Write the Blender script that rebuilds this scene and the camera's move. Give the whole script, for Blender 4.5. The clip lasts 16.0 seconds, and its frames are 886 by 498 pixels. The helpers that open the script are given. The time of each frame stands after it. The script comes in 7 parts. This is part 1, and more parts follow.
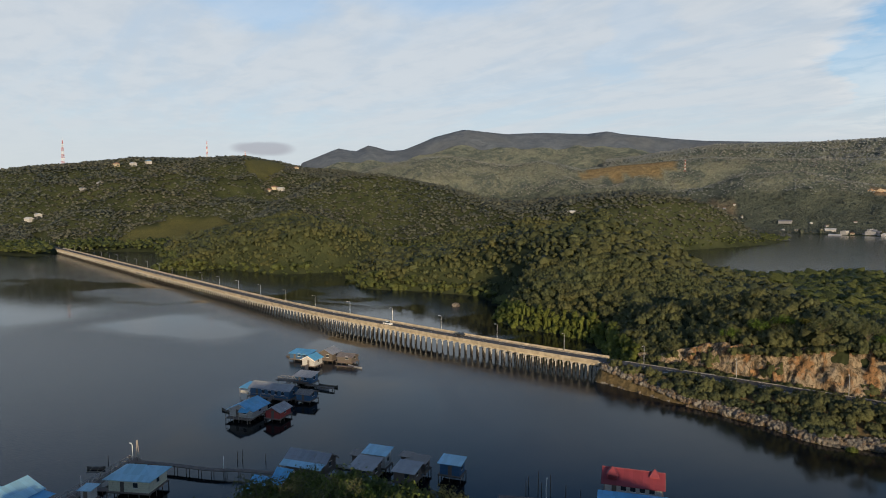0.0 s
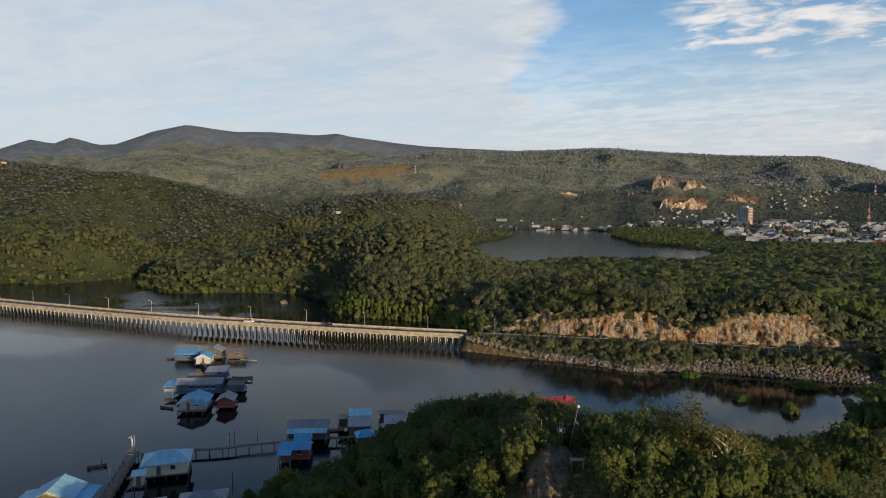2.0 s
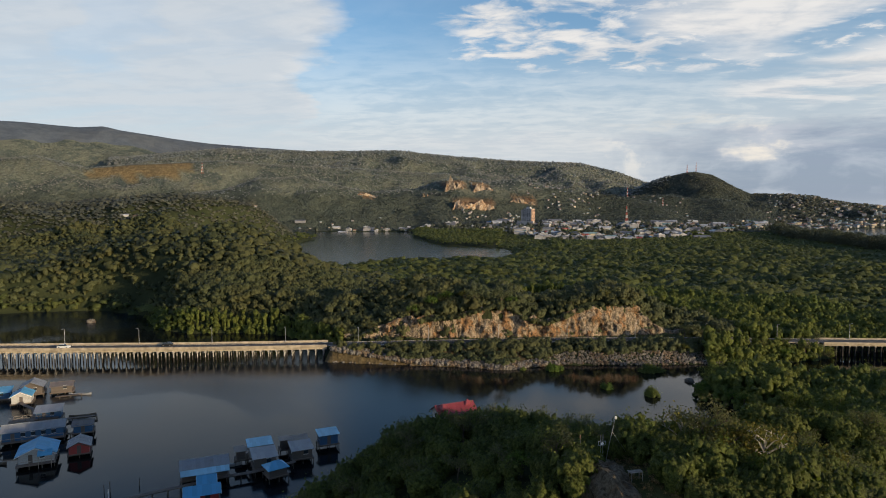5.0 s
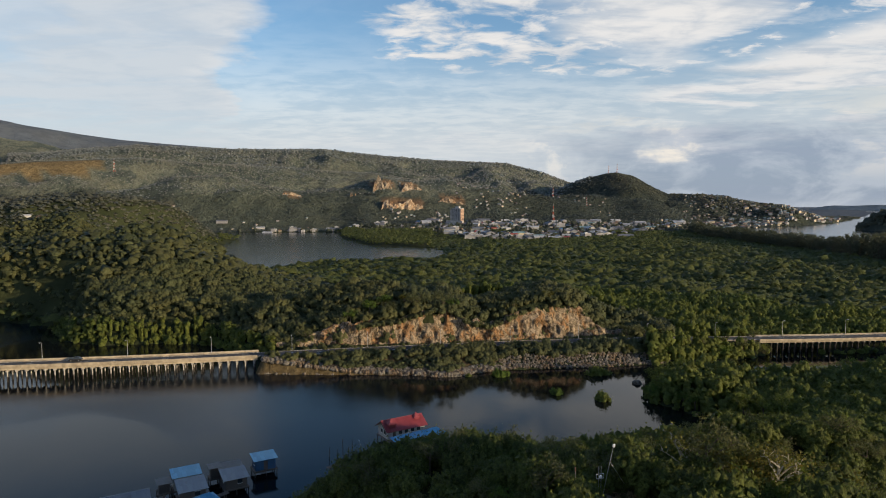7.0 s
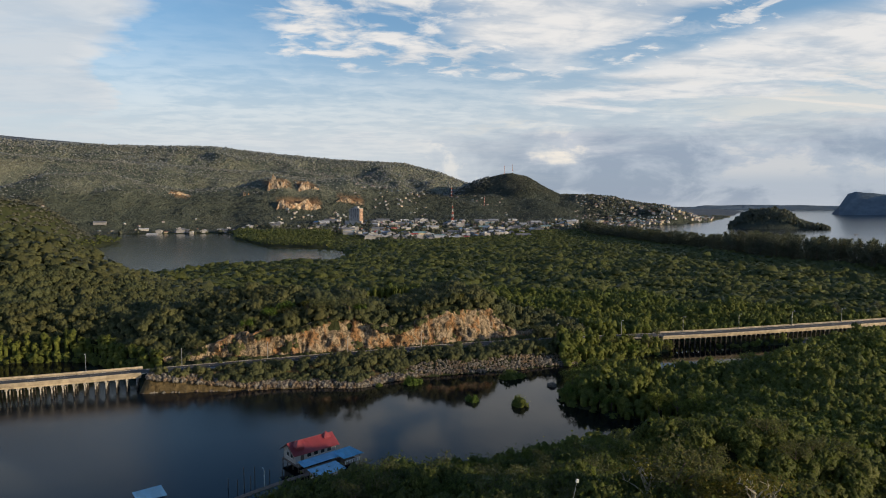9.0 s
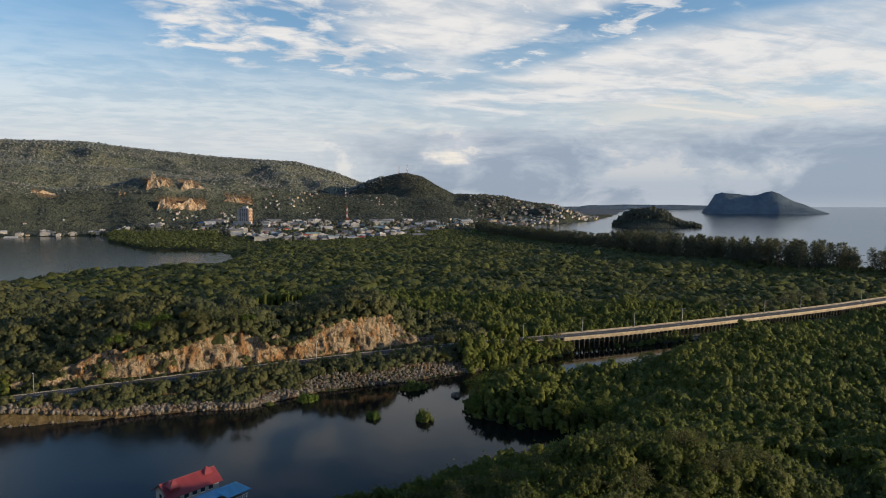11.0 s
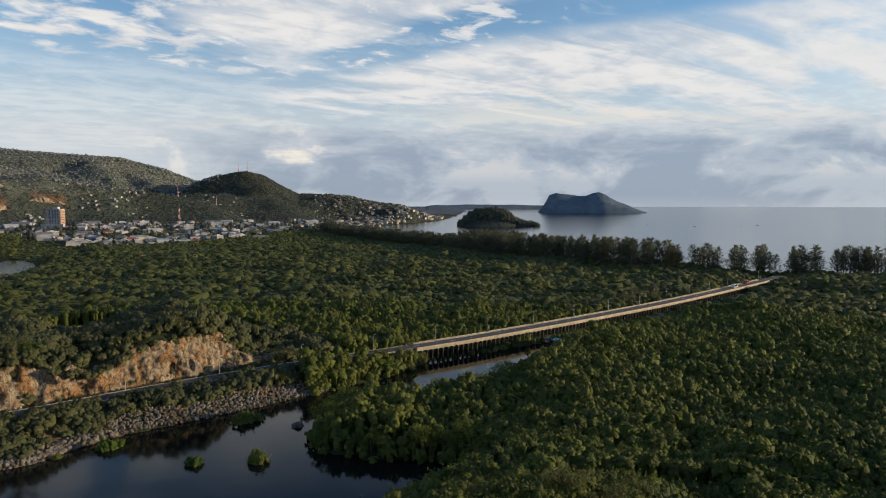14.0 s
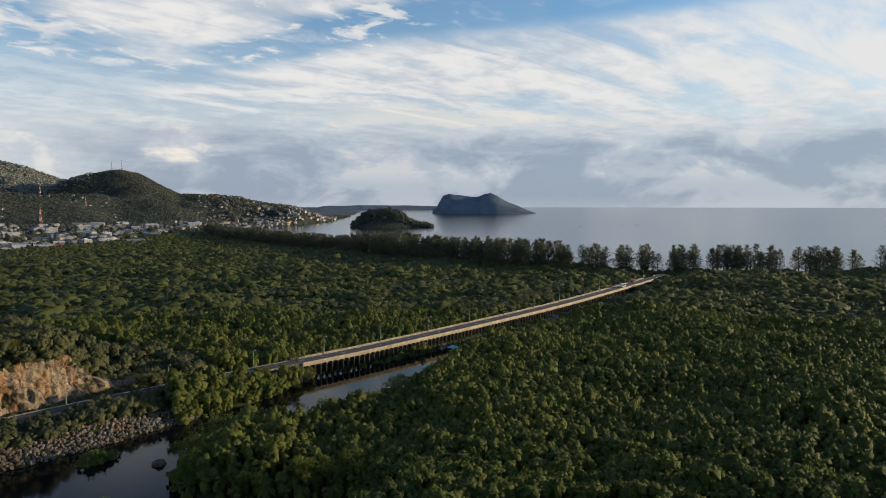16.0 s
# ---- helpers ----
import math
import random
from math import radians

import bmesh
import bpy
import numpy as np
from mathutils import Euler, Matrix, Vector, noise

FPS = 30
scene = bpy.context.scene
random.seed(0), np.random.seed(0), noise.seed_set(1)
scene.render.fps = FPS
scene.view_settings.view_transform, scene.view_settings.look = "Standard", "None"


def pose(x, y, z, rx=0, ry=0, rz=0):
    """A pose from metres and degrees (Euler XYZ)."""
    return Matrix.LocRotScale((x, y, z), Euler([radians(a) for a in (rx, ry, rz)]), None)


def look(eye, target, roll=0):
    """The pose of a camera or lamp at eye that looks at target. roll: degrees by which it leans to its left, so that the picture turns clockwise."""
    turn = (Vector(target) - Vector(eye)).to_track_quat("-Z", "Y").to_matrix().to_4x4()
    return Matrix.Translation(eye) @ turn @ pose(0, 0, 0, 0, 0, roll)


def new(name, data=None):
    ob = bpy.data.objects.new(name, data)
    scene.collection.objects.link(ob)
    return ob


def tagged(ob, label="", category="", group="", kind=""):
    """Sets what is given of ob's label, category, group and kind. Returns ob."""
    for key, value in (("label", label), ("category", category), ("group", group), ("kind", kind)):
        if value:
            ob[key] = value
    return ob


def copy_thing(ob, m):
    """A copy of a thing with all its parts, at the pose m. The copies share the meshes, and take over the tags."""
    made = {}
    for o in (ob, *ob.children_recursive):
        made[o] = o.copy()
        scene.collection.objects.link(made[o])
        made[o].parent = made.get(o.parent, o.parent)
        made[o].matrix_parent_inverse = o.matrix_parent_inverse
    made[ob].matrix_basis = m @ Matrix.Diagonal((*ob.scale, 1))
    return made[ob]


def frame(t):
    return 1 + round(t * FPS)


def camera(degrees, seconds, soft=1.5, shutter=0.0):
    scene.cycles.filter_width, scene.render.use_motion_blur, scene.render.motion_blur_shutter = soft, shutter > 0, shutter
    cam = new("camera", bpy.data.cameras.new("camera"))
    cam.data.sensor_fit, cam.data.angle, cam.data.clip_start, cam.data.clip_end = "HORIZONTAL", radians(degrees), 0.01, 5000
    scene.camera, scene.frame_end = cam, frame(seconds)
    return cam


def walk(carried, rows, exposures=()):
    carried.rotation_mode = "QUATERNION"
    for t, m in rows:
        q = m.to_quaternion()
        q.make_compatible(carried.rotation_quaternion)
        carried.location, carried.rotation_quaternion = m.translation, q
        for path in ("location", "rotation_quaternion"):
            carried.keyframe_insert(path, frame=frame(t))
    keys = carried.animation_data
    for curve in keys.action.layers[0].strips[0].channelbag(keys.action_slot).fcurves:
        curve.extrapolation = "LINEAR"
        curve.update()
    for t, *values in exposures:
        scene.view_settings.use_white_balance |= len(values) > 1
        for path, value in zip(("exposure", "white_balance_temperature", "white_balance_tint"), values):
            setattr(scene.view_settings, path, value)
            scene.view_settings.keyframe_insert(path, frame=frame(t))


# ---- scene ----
cam = camera(69.28, 16.0, soft=1.0)
PATH = [
    (0.0, pose(59.11, 54.63, 58.15, 85.951, 0.000, 49.751)),
    (0.5, pose(61.16, 35.70, 58.41, 85.832, 0.000, 45.156)),
    (1.0, pose(57.49, 17.69, 58.73, 85.844, 0.000, 40.241)),
    (1.5, pose(48.93, 2.36, 59.12, 85.939, 0.000, 33.235)),
    (2.0, pose(36.71, -9.17, 59.58, 85.949, 0.000, 25.339)),
    (2.5, pose(22.57, -14.04, 60.00, 85.965, 0.000, 17.125)),
    (3.0, pose(15.30, -14.32, 60.40, 85.969, 0.000, 13.124)),
    (3.5, pose(12.51, -13.99, 60.64, 85.927, 0.000, 11.460)),
    (4.0, pose(10.28, -13.82, 60.78, 85.965, 0.000, 9.849)),
    (6.5, pose(1.33, -3.49, 61.07, 85.986, 0.000, 1.657)),
    (7.0, pose(0.00, -0.00, 60.83, 85.986, 0.000, -0.000)),
    (7.5, pose(-1.11, 2.89, 60.78, 85.989, 0.000, -1.887)),
    (8.0, pose(-1.83, 6.30, 60.79, 85.962, 0.000, -4.275)),
    (8.5, pose(-2.60, 9.06, 60.61, 85.985, 0.000, -6.687)),
    (9.0, pose(-3.18, 12.18, 60.60, 85.984, 0.000, -9.104)),
    (11.5, pose(-0.72, 28.93, 61.13, 85.946, 0.000, -20.790)),
    (12.0, pose(0.53, 32.53, 61.12, 85.938, 0.000, -23.063)),
    (12.5, pose(2.11, 35.89, 61.21, 85.948, 0.000, -25.302)),
    (13.0, pose(3.77, 39.06, 61.26, 85.964, 0.000, -27.567)),
    (13.5, pose(5.83, 42.39, 61.24, 85.959, 0.000, -29.806)),
    (14.0, pose(7.82, 45.89, 61.36, 85.946, 0.000, -32.091)),
    (14.5, pose(10.05, 48.55, 61.78, 85.938, 0.000, -34.377)),
    (15.0, pose(12.67, 51.78, 61.57, 86.002, 0.000, -36.738)),
    (15.5, pose(15.30, 55.22, 61.64, 86.014, 0.000, -39.175)),
    (16.0, pose(17.90, 57.76, 61.86, 86.003, 0.000, -41.507)),
]
walk(cam, PATH)

# ---- light ----
SUN_AZ, SUN_EL = 118.0, 10.5
world = bpy.data.worlds.new("sky")
scene.world = world
world.use_nodes = True


class Nodes:
    """Small wrapper to write node trees in few lines."""

    def __init__(self, tree):
        self.tree = tree
        tree.nodes.clear()

    def add(self, kind, ins=None, operation=""):
        node = self.tree.nodes.new(kind)
        if operation:
            node.operation = operation
        for slot, v in (ins or {}).items():
            if isinstance(v, bpy.types.NodeSocket):
                self.tree.links.new(v, node.inputs[slot])
            else:
                node.inputs[slot].default_value = v
        return node

    def math(self, op, a, b=0.0, clamp=False):
        node = self.add("ShaderNodeMath", {0: a, 1: b}, op)
        node.use_clamp = clamp
        return node.outputs[0]

    def mix(self, fac, a, b, blend="MIX"):
        n = self.tree.nodes.new("ShaderNodeMix")
        n.data_type, n.blend_type = "RGBA", blend
        for slot, v in ((0, fac), (6, a), (7, b)):
            if isinstance(v, bpy.types.NodeSocket):
                self.tree.links.new(v, n.inputs[slot])
            else:
                n.inputs[slot].default_value = v
        return n.outputs[2]

    def ramp(self, x, lo, hi, a=0.0, b=1.0, smooth=True):
        n = self.add("ShaderNodeMapRange", {0: x, 1: lo, 2: hi, 3: a, 4: b})
        n.interpolation_type = "SMOOTHSTEP" if smooth else "LINEAR"
        return n.outputs[0]

    def attribute(self, name):
        node = self.add("ShaderNodeAttribute")
        node.attribute_name = name
        return node.outputs["Fac"]

    def wave(self, vec, axis, scale, saw=False):
        node = self.add("ShaderNodeTexWave", {"Vector": vec, "Scale": scale, "Distortion": 0.0})
        node.bands_direction = axis
        node.wave_profile = "SAW" if saw else "SIN"
        return node.outputs[1]

    def noise(self, vec, scale, detail=4.0, rough=0.55, dist=0.0):
        ins = {"Scale": scale, "Detail": detail, "Roughness": rough, "Distortion": dist}
        if vec is not None:
            ins["Vector"] = vec
        return self.add("ShaderNodeTexNoise", ins=ins).outputs[0]


def rgb(r, g, b):
    return (r, g, b, 1.0)


def direction(az, el):
    a, e = radians(az), radians(el)
    return Vector((math.sin(a) * math.cos(e), math.cos(a) * math.cos(e), math.sin(e)))


def build_sky():
    n = Nodes(world.node_tree)
    sky = n.add("ShaderNodeTexSky")
    sky.sky_type, sky.sun_disc = "NISHITA", False
    sky.sun_elevation, sky.sun_rotation = radians(SUN_EL), radians(SUN_AZ)
    sky.air_density, sky.dust_density, sky.ozone_density = 1.0, 0.6, 1.6
    blue = n.add("ShaderNodeVectorMath", operation="SCALE", ins={0: sky.outputs[0], 3: 0.15}).outputs[0]
    blue = n.mix(1.0, blue, rgb(0.66, 0.98, 1.22), "MULTIPLY")
    d = n.add("ShaderNodeVectorMath", operation="NORMALIZE", ins={0: n.add("ShaderNodeTexCoord").outputs["Generated"]}).outputs[0]
    xyz = n.add("ShaderNodeSeparateXYZ", ins={0: d})
    up = n.math("MAXIMUM", xyz.outputs[2], 0.0)
    inv = n.math("DIVIDE", 1.0, n.math("ADD", up, 0.09))
    flat = n.add("ShaderNodeVectorMath", operation="SCALE", ins={0: d, 3: inv}).outputs[0]
    warp = n.add("ShaderNodeTexNoise", ins={"Vector": flat, "Scale": 1.6, "Detail": 5.0, "Roughness": 0.6})
    shift = n.add("ShaderNodeSeparateXYZ", ins={0: warp.outputs[1]})
    bear = n.math("MULTIPLY", n.math("ARCTAN2", xyz.outputs[0], xyz.outputs[1]), 57.296)
    rise = n.math("MULTIPLY", n.math("ARCSINE", xyz.outputs[2]), 57.296)
    # bearing and elevation in degrees, with a ragged shift
    az = n.math("ADD", bear, n.math("MULTIPLY", n.math("SUBTRACT", shift.outputs[0], 0.5), 14.0))
    el = n.math("ADD", rise, n.math("MULTIPLY", n.math("SUBTRACT", shift.outputs[1], 0.5), 5.0))

    def mul(*v):
        out = v[0]
        for w in v[1:]:
            out = n.math("MULTIPLY", out, w)
        return out

    def less(v, amount=1.0):
        return n.math("SUBTRACT", 1.0, n.math("MULTIPLY", v, amount))

    def patch(a, e, wide, tall, soft=0.5):
        u, v = n.math("DIVIDE", n.math("SUBTRACT", az, a), wide), n.math("DIVIDE", n.math("SUBTRACT", el, e), tall)
        q = n.math("SQRT", n.math("ADD", n.math("MULTIPLY", u, u), n.math("MULTIPLY", v, v)))
        return n.ramp(q, soft, 1.0, 1.0, 0.0)

    def mapped(vec, spin, scale, place=(0, 0, 0)):
        return n.add("ShaderNodeMapping", ins={"Vector": vec, "Location": place, "Rotation": (0, 0, radians(spin)), "Scale": scale}).outputs[0]

    thin = n.noise(mapped(flat, 32, (0.5, 1.7, 0.2)), 1.5, 7.0, 0.58, 0.5)
    fleece = n.noise(mapped(flat, 10, (1.0, 1.25, 0.2), (0.4, 0.9, 0)), 5.2, 6.0, 0.56, 0.35)
    clump = n.noise(mapped(flat, -20, (1.0, 1.3, 0.2), (0.1, 0.3, 0)), 1.9, 3.0, 0.5, 0.3)
    # the wide veil over the hills, and its edge
    veil = n.ramp(az, -19.0, -14.0, 1.0, 0.0)
    veil = mul(veil, n.ramp(thin, 0.28, 0.62, 0.80, 0.93), less(patch(-50, 19, 13, 4.0), 0.35), less(patch(-66, 17, 8, 4), 0.35), less(patch(-34, 14, 3, 5), 0.12))
    # fleecy rows right of it
    rows = mul(n.ramp(az, -8.0, -4.0), n.ramp(az, 16.0, 34.0, 1.0, 0.25), n.ramp(el, 8.5, 12.5))
    rows = mul(rows, n.ramp(n.math("ADD", fleece, n.math("MULTIPLY", clump, 0.5)), 0.62, 0.90))
    # long sheet with a sharp lower edge that climbs to the right
    line = n.math("ADD", n.ramp(bear, 20.0, 35.0, 12.9, 16.3, False), n.ramp(bear, 35.0, 60.0, 0.0, 2.2, False))
    over = n.math("SUBTRACT", n.math("ADD", rise, n.math("MULTIPLY", n.math("SUBTRACT", thin, 0.5), 3.0)), line)
    sheet = mul(n.ramp(over, -0.4, 0.8), n.ramp(az, 5.0, 14.0), n.ramp(thin, 0.30, 0.56, 0.55, 0.98))
    strip = mul(n.ramp(over, -3.4, -1.6), n.ramp(over, 0.3, -0.5), n.ramp(az, 16.0, 25.0))
    flock = mul(n.ramp(fleece, 0.47, 0.62), n.ramp(over, -4.5, -2.5), n.ramp(az, 20.0, 26.0), n.ramp(az, 38.0, 46.0, 1.0, 0.0))
    # soft layers lower down
    low = mul(n.ramp(el, 10.5, 5.0), 0.93)
    mid = mul(n.ramp(az, 4.0, 22.0), n.ramp(thin, 0.34, 0.56, 0.45, 0.95), n.ramp(rise, 20.0, 13.0))
    fac = n.math("MAXIMUM", n.math("MAXIMUM", veil, rows), n.math("MAXIMUM", sheet, low))
    fac = n.math("MAXIMUM", fac, mul(mid, less(strip, 0.85)))
    fac = n.math("MAXIMUM", fac, mul(flock, 0.9))
    fac = n.math("MAXIMUM", fac, n.ramp(rise, 4.0, 16.0, 0.93, 0.12))
    fac = mul(fac, less(mul(patch(58, 16.5, 10, 2.4), 0.45)))
    fac = mul(fac, n.ramp(rise, 17.5, 26.0, 1.0, 0.08))
    # whites, greys and the violet bank over the sea with its bright heads
    billow = n.noise(mapped(d, 0, (1.0, 1.0, 2.0)), 9.0, 7.0, 0.58, 0.35)
    white = n.mix(n.ramp(n.math("ADD", n.math("MULTIPLY", fleece, 0.5), n.math("MULTIPLY", thin, 0.5)), 0.40, 0.60), rgb(0.57, 0.612, 0.665), rgb(0.84, 0.82, 0.80))
    white = n.mix(mul(n.ramp(az, -14.0, -22.0), 0.75), white, rgb(0.572, 0.628, 0.682))
    streak = mul(n.ramp(n.noise(n.add("ShaderNodeCombineXYZ", ins={0: n.math("MULTIPLY", bear, 0.035), 1: n.math("MULTIPLY", el, 0.42)}).outputs[0], 1.0, 3.0, 0.5, 0.4), 0.50, 0.66), n.ramp(rise, 5.0, 7.0), n.ramp(rise, 12.0, 9.0), n.ramp(az, 0.0, 20.0))
    white = n.mix(n.ramp(rise, 3.0, 11.0, 0.8, 0.0), white, rgb(0.632, 0.664, 0.704))
    white = n.mix(mul(streak, 0.8), white, rgb(0.84, 0.78, 0.71))
    grey = n.mix(n.ramp(billow, 0.42, 0.58), rgb(0.29, 0.35, 0.46), rgb(0.45, 0.50, 0.59))
    grey = n.mix(mul(n.ramp(billow, 0.56, 0.64), n.ramp(az, 30.0, 20.0, 0.35, 1.0), n.ramp(rise, 1.5, 3.0)), grey, rgb(0.92, 0.84, 0.76))
    bank = mul(n.ramp(az, 2.0, 20.0), n.ramp(el, 7.6, 4.2), n.ramp(rise, -0.5, 1.0, 0.75, 1.0))
    cover = n.mix(mul(bank, 0.92), white, grey)
    cover = n.mix(patch(19.5, 4.9, 5.2, 1.9, 0.0), cover, n.mix(n.ramp(billow, 0.46, 0.58), rgb(0.58, 0.60, 0.66), rgb(0.92, 0.84, 0.75)))
    cover = n.mix(patch(70, 14.2, 11, 5.0, 0.1), cover, rgb(0.97, 0.95, 0.90))
    cover = n.mix(n.math("MULTIPLY", n.ramp(az, 45.0, 75.0), n.ramp(rise, 5.5, 11.0)), cover, rgb(0.80, 0.79, 0.77))
    blue = n.add("ShaderNodeVectorMath", operation="SCALE", ins={0: n.mix(n.ramp(rise, 17.0, 32.0), blue, n.mix(1.0, blue, rgb(0.62, 0.90, 1.12), "MULTIPLY")), 3: n.ramp(rise, 17.0, 40.0, 1.0, 0.60)}).outputs[0]
    u, v = n.math("DIVIDE", n.math("ADD", bear, 65.3), 3.0), n.math("DIVIDE", n.math("SUBTRACT", rise, 4.7), n.math("ADD", n.math("MULTIPLY", billow, 1.3), 0.02))
    wisp = n.ramp(n.math("ADD", n.math("MULTIPLY", u, u), n.math("MULTIPLY", v, v)), 0.3, 1.0, 0.8, 0.0)
    cover = n.mix(wisp, cover, rgb(0.40, 0.38, 0.43))
    out = n.mix(n.math("MINIMUM", fac, 1.0), blue, cover)
    bg = n.add("ShaderNodeBackground", ins={0: out, 1: 1.0})
    n.add("ShaderNodeOutputWorld", ins={0: bg.outputs[0]})


build_sky()

sun_lamp = bpy.data.lights.new("sun", "SUN")
sun_lamp.energy, sun_lamp.angle, sun_lamp.color = 5.0, radians(0.6), (1.0, 0.78, 0.50)
sun = new("sun", sun_lamp)
sun.matrix_world = look(direction(SUN_AZ, SUN_EL) * 100, (0, 0, 0))


# ---- materials ----
def material(name, build, **kw):
    mat = bpy.data.materials.new(name)
    mat.use_nodes = True
    n = Nodes(mat.node_tree)
    surface = build(n, **kw)
    n.add("ShaderNodeOutputMaterial", ins={0: surface})
    return mat


def position(n):
    return n.add("ShaderNodeNewGeometry").outputs["Position"]


def bump(n, height, strength=0.3, distance=0.1):
    return n.add("ShaderNodeBump", ins={"Strength": strength, "Distance": distance, "Height": height}).outputs[0]


def foliage(n, dark, light, dry=(0.10, 0.075, 0.025), scale=0.16, dry_amount=0.25, glow=0.3, fine=1.7, low=0.3):
    geo = n.add("ShaderNodeNewGeometry")
    p = geo.outputs["Position"]
    tone = n.ramp(n.noise(p, scale, 3.0), 0.32, 0.68)
    broad = n.ramp(n.noise(p, scale * 0.16, 4.0), 0.38, 0.62)
    one = geo.outputs["Random Per Island"]
    tree = n.math("FRACT", n.math("ADD", n.attribute("tone"), n.add("ShaderNodeObjectInfo").outputs["Random"]))
    f = n.math("ADD", n.math("MULTIPLY", tone, 0.3), n.math("ADD", n.math("MULTIPLY", one, 0.35), n.math("MULTIPLY", tree, 0.35)))
    col = n.mix(f, rgb(*dark), rgb(*light))
    col = n.mix(n.math("MULTIPLY", n.ramp(n.noise(p, scale * 0.6, 2.0), 0.56, 0.72), dry_amount), col, rgb(*dry))
    col = n.mix(n.math("MULTIPLY", broad, 0.42), col, rgb(light[0] * 1.1, light[1] * 0.93, light[2] * 0.8))
    col = n.mix(n.math("MULTIPLY", n.ramp(tree, 0.84, 1.0), dry_amount * 1.4), col, rgb(dry[0] * 1.2, dry[1] * 1.25, dry[2] * 1.2))
    # single leaves within a clump
    speck = n.noise(p, fine, 4.0, 0.72)
    k = n.ramp(speck, 0.32, 0.66, low, 1.8 - low)
    col = n.mix(1.0, col, n.add("ShaderNodeCombineColor", ins={0: k, 1: k, 2: k}).outputs[0], "MULTIPLY")
    leaf = n.add("ShaderNodeBsdfPrincipled", ins={"Base Color": col, "Roughness": 0.62, "Specular IOR Level": 0.25,
                 "Normal": bump(n, speck, 0.9, 0.9 / fine)})
    back = n.add("ShaderNodeBsdfTranslucent", ins={0: n.mix(0.5, col, rgb(light[0] * 1.6, light[1] * 1.6, light[2]))})
    return n.add("ShaderNodeMixShader", ins={0: glow, 1: leaf.outputs[0], 2: back.outputs[0]}).outputs[0]


def plain(n, colour, rough=0.7, metal=0.0, vary=0.25, scale=1.5, grain=0.15, stain=None, stain_amount=0.4, spec=0.5):
    p = position(n)
    r = n.add("ShaderNodeObjectInfo").outputs["Random"]
    k = n.ramp(n.noise(p, scale, 5.0, 0.6), 0.3, 0.7, 1 - vary, 1 + vary)
    fine = n.noise(p, scale * 14, 3.0)
    col = n.mix(1.0, rgb(*colour), n.add("ShaderNodeCombineColor", ins={0: k, 1: k, 2: k}).outputs[0], "MULTIPLY")
    tilt = n.ramp(r, 0, 1, 0.88, 1.12, False)
    col = n.mix(1.0, col, n.add("ShaderNodeCombineColor", ins={0: tilt, 1: tilt, 2: tilt}).outputs[0], "MULTIPLY")
    if stain:
        col = n.mix(n.math("MULTIPLY", n.ramp(n.noise(p, scale * 0.7, 6.0, 0.7, 0.6), 0.50, 0.68), stain_amount), col, rgb(*stain))
    s = n.add("ShaderNodeBsdfPrincipled", ins={"Base Color": col, "Metallic": metal, "Specular IOR Level": spec,
              "Roughness": n.ramp(fine, 0.2, 0.8, max(rough - 0.12, 0.02), min(rough + 0.12, 1)), "Normal": bump(n, fine, grain, 0.05)})
    return s.outputs[0]


def ground_shader(n):
    p = position(n)
    a = n.attribute("cleared")
    b = n.attribute("bare")
    m = n.noise(p, 0.05, 6.0, 0.6)
    f = n.noise(p, 0.6, 5.0, 0.65)
    forest = n.mix(n.ramp(m, 0.35, 0.65), rgb(0.030, 0.038, 0.018), rgb(0.052, 0.060, 0.027))
    grass = n.mix(n.ramp(f, 0.3, 0.7), rgb(0.055, 0.062, 0.022), rgb(0.115, 0.105, 0.040))
    clay = n.mix(n.ramp(f, 0.35, 0.65), rgb(0.20, 0.115, 0.06), rgb(0.36, 0.24, 0.13))
    col = n.mix(a, forest, grass)
    col = n.mix(b, col, clay)
    sand = n.mix(n.ramp(f, 0.35, 0.65), rgb(0.22, 0.21, 0.19), rgb(0.36, 0.35, 0.32))
    col = n.mix(n.attribute("sandy"), col, sand)
    h = n.math("ADD", f, n.noise(p, 0.12, 5.0, 0.6))
    return n.add("ShaderNodeBsdfPrincipled", ins={"Base Color": col, "Roughness": 0.95, "Specular IOR Level": 0.1,
                 "Normal": bump(n, h, 0.6, 1.5)}).outputs[0]


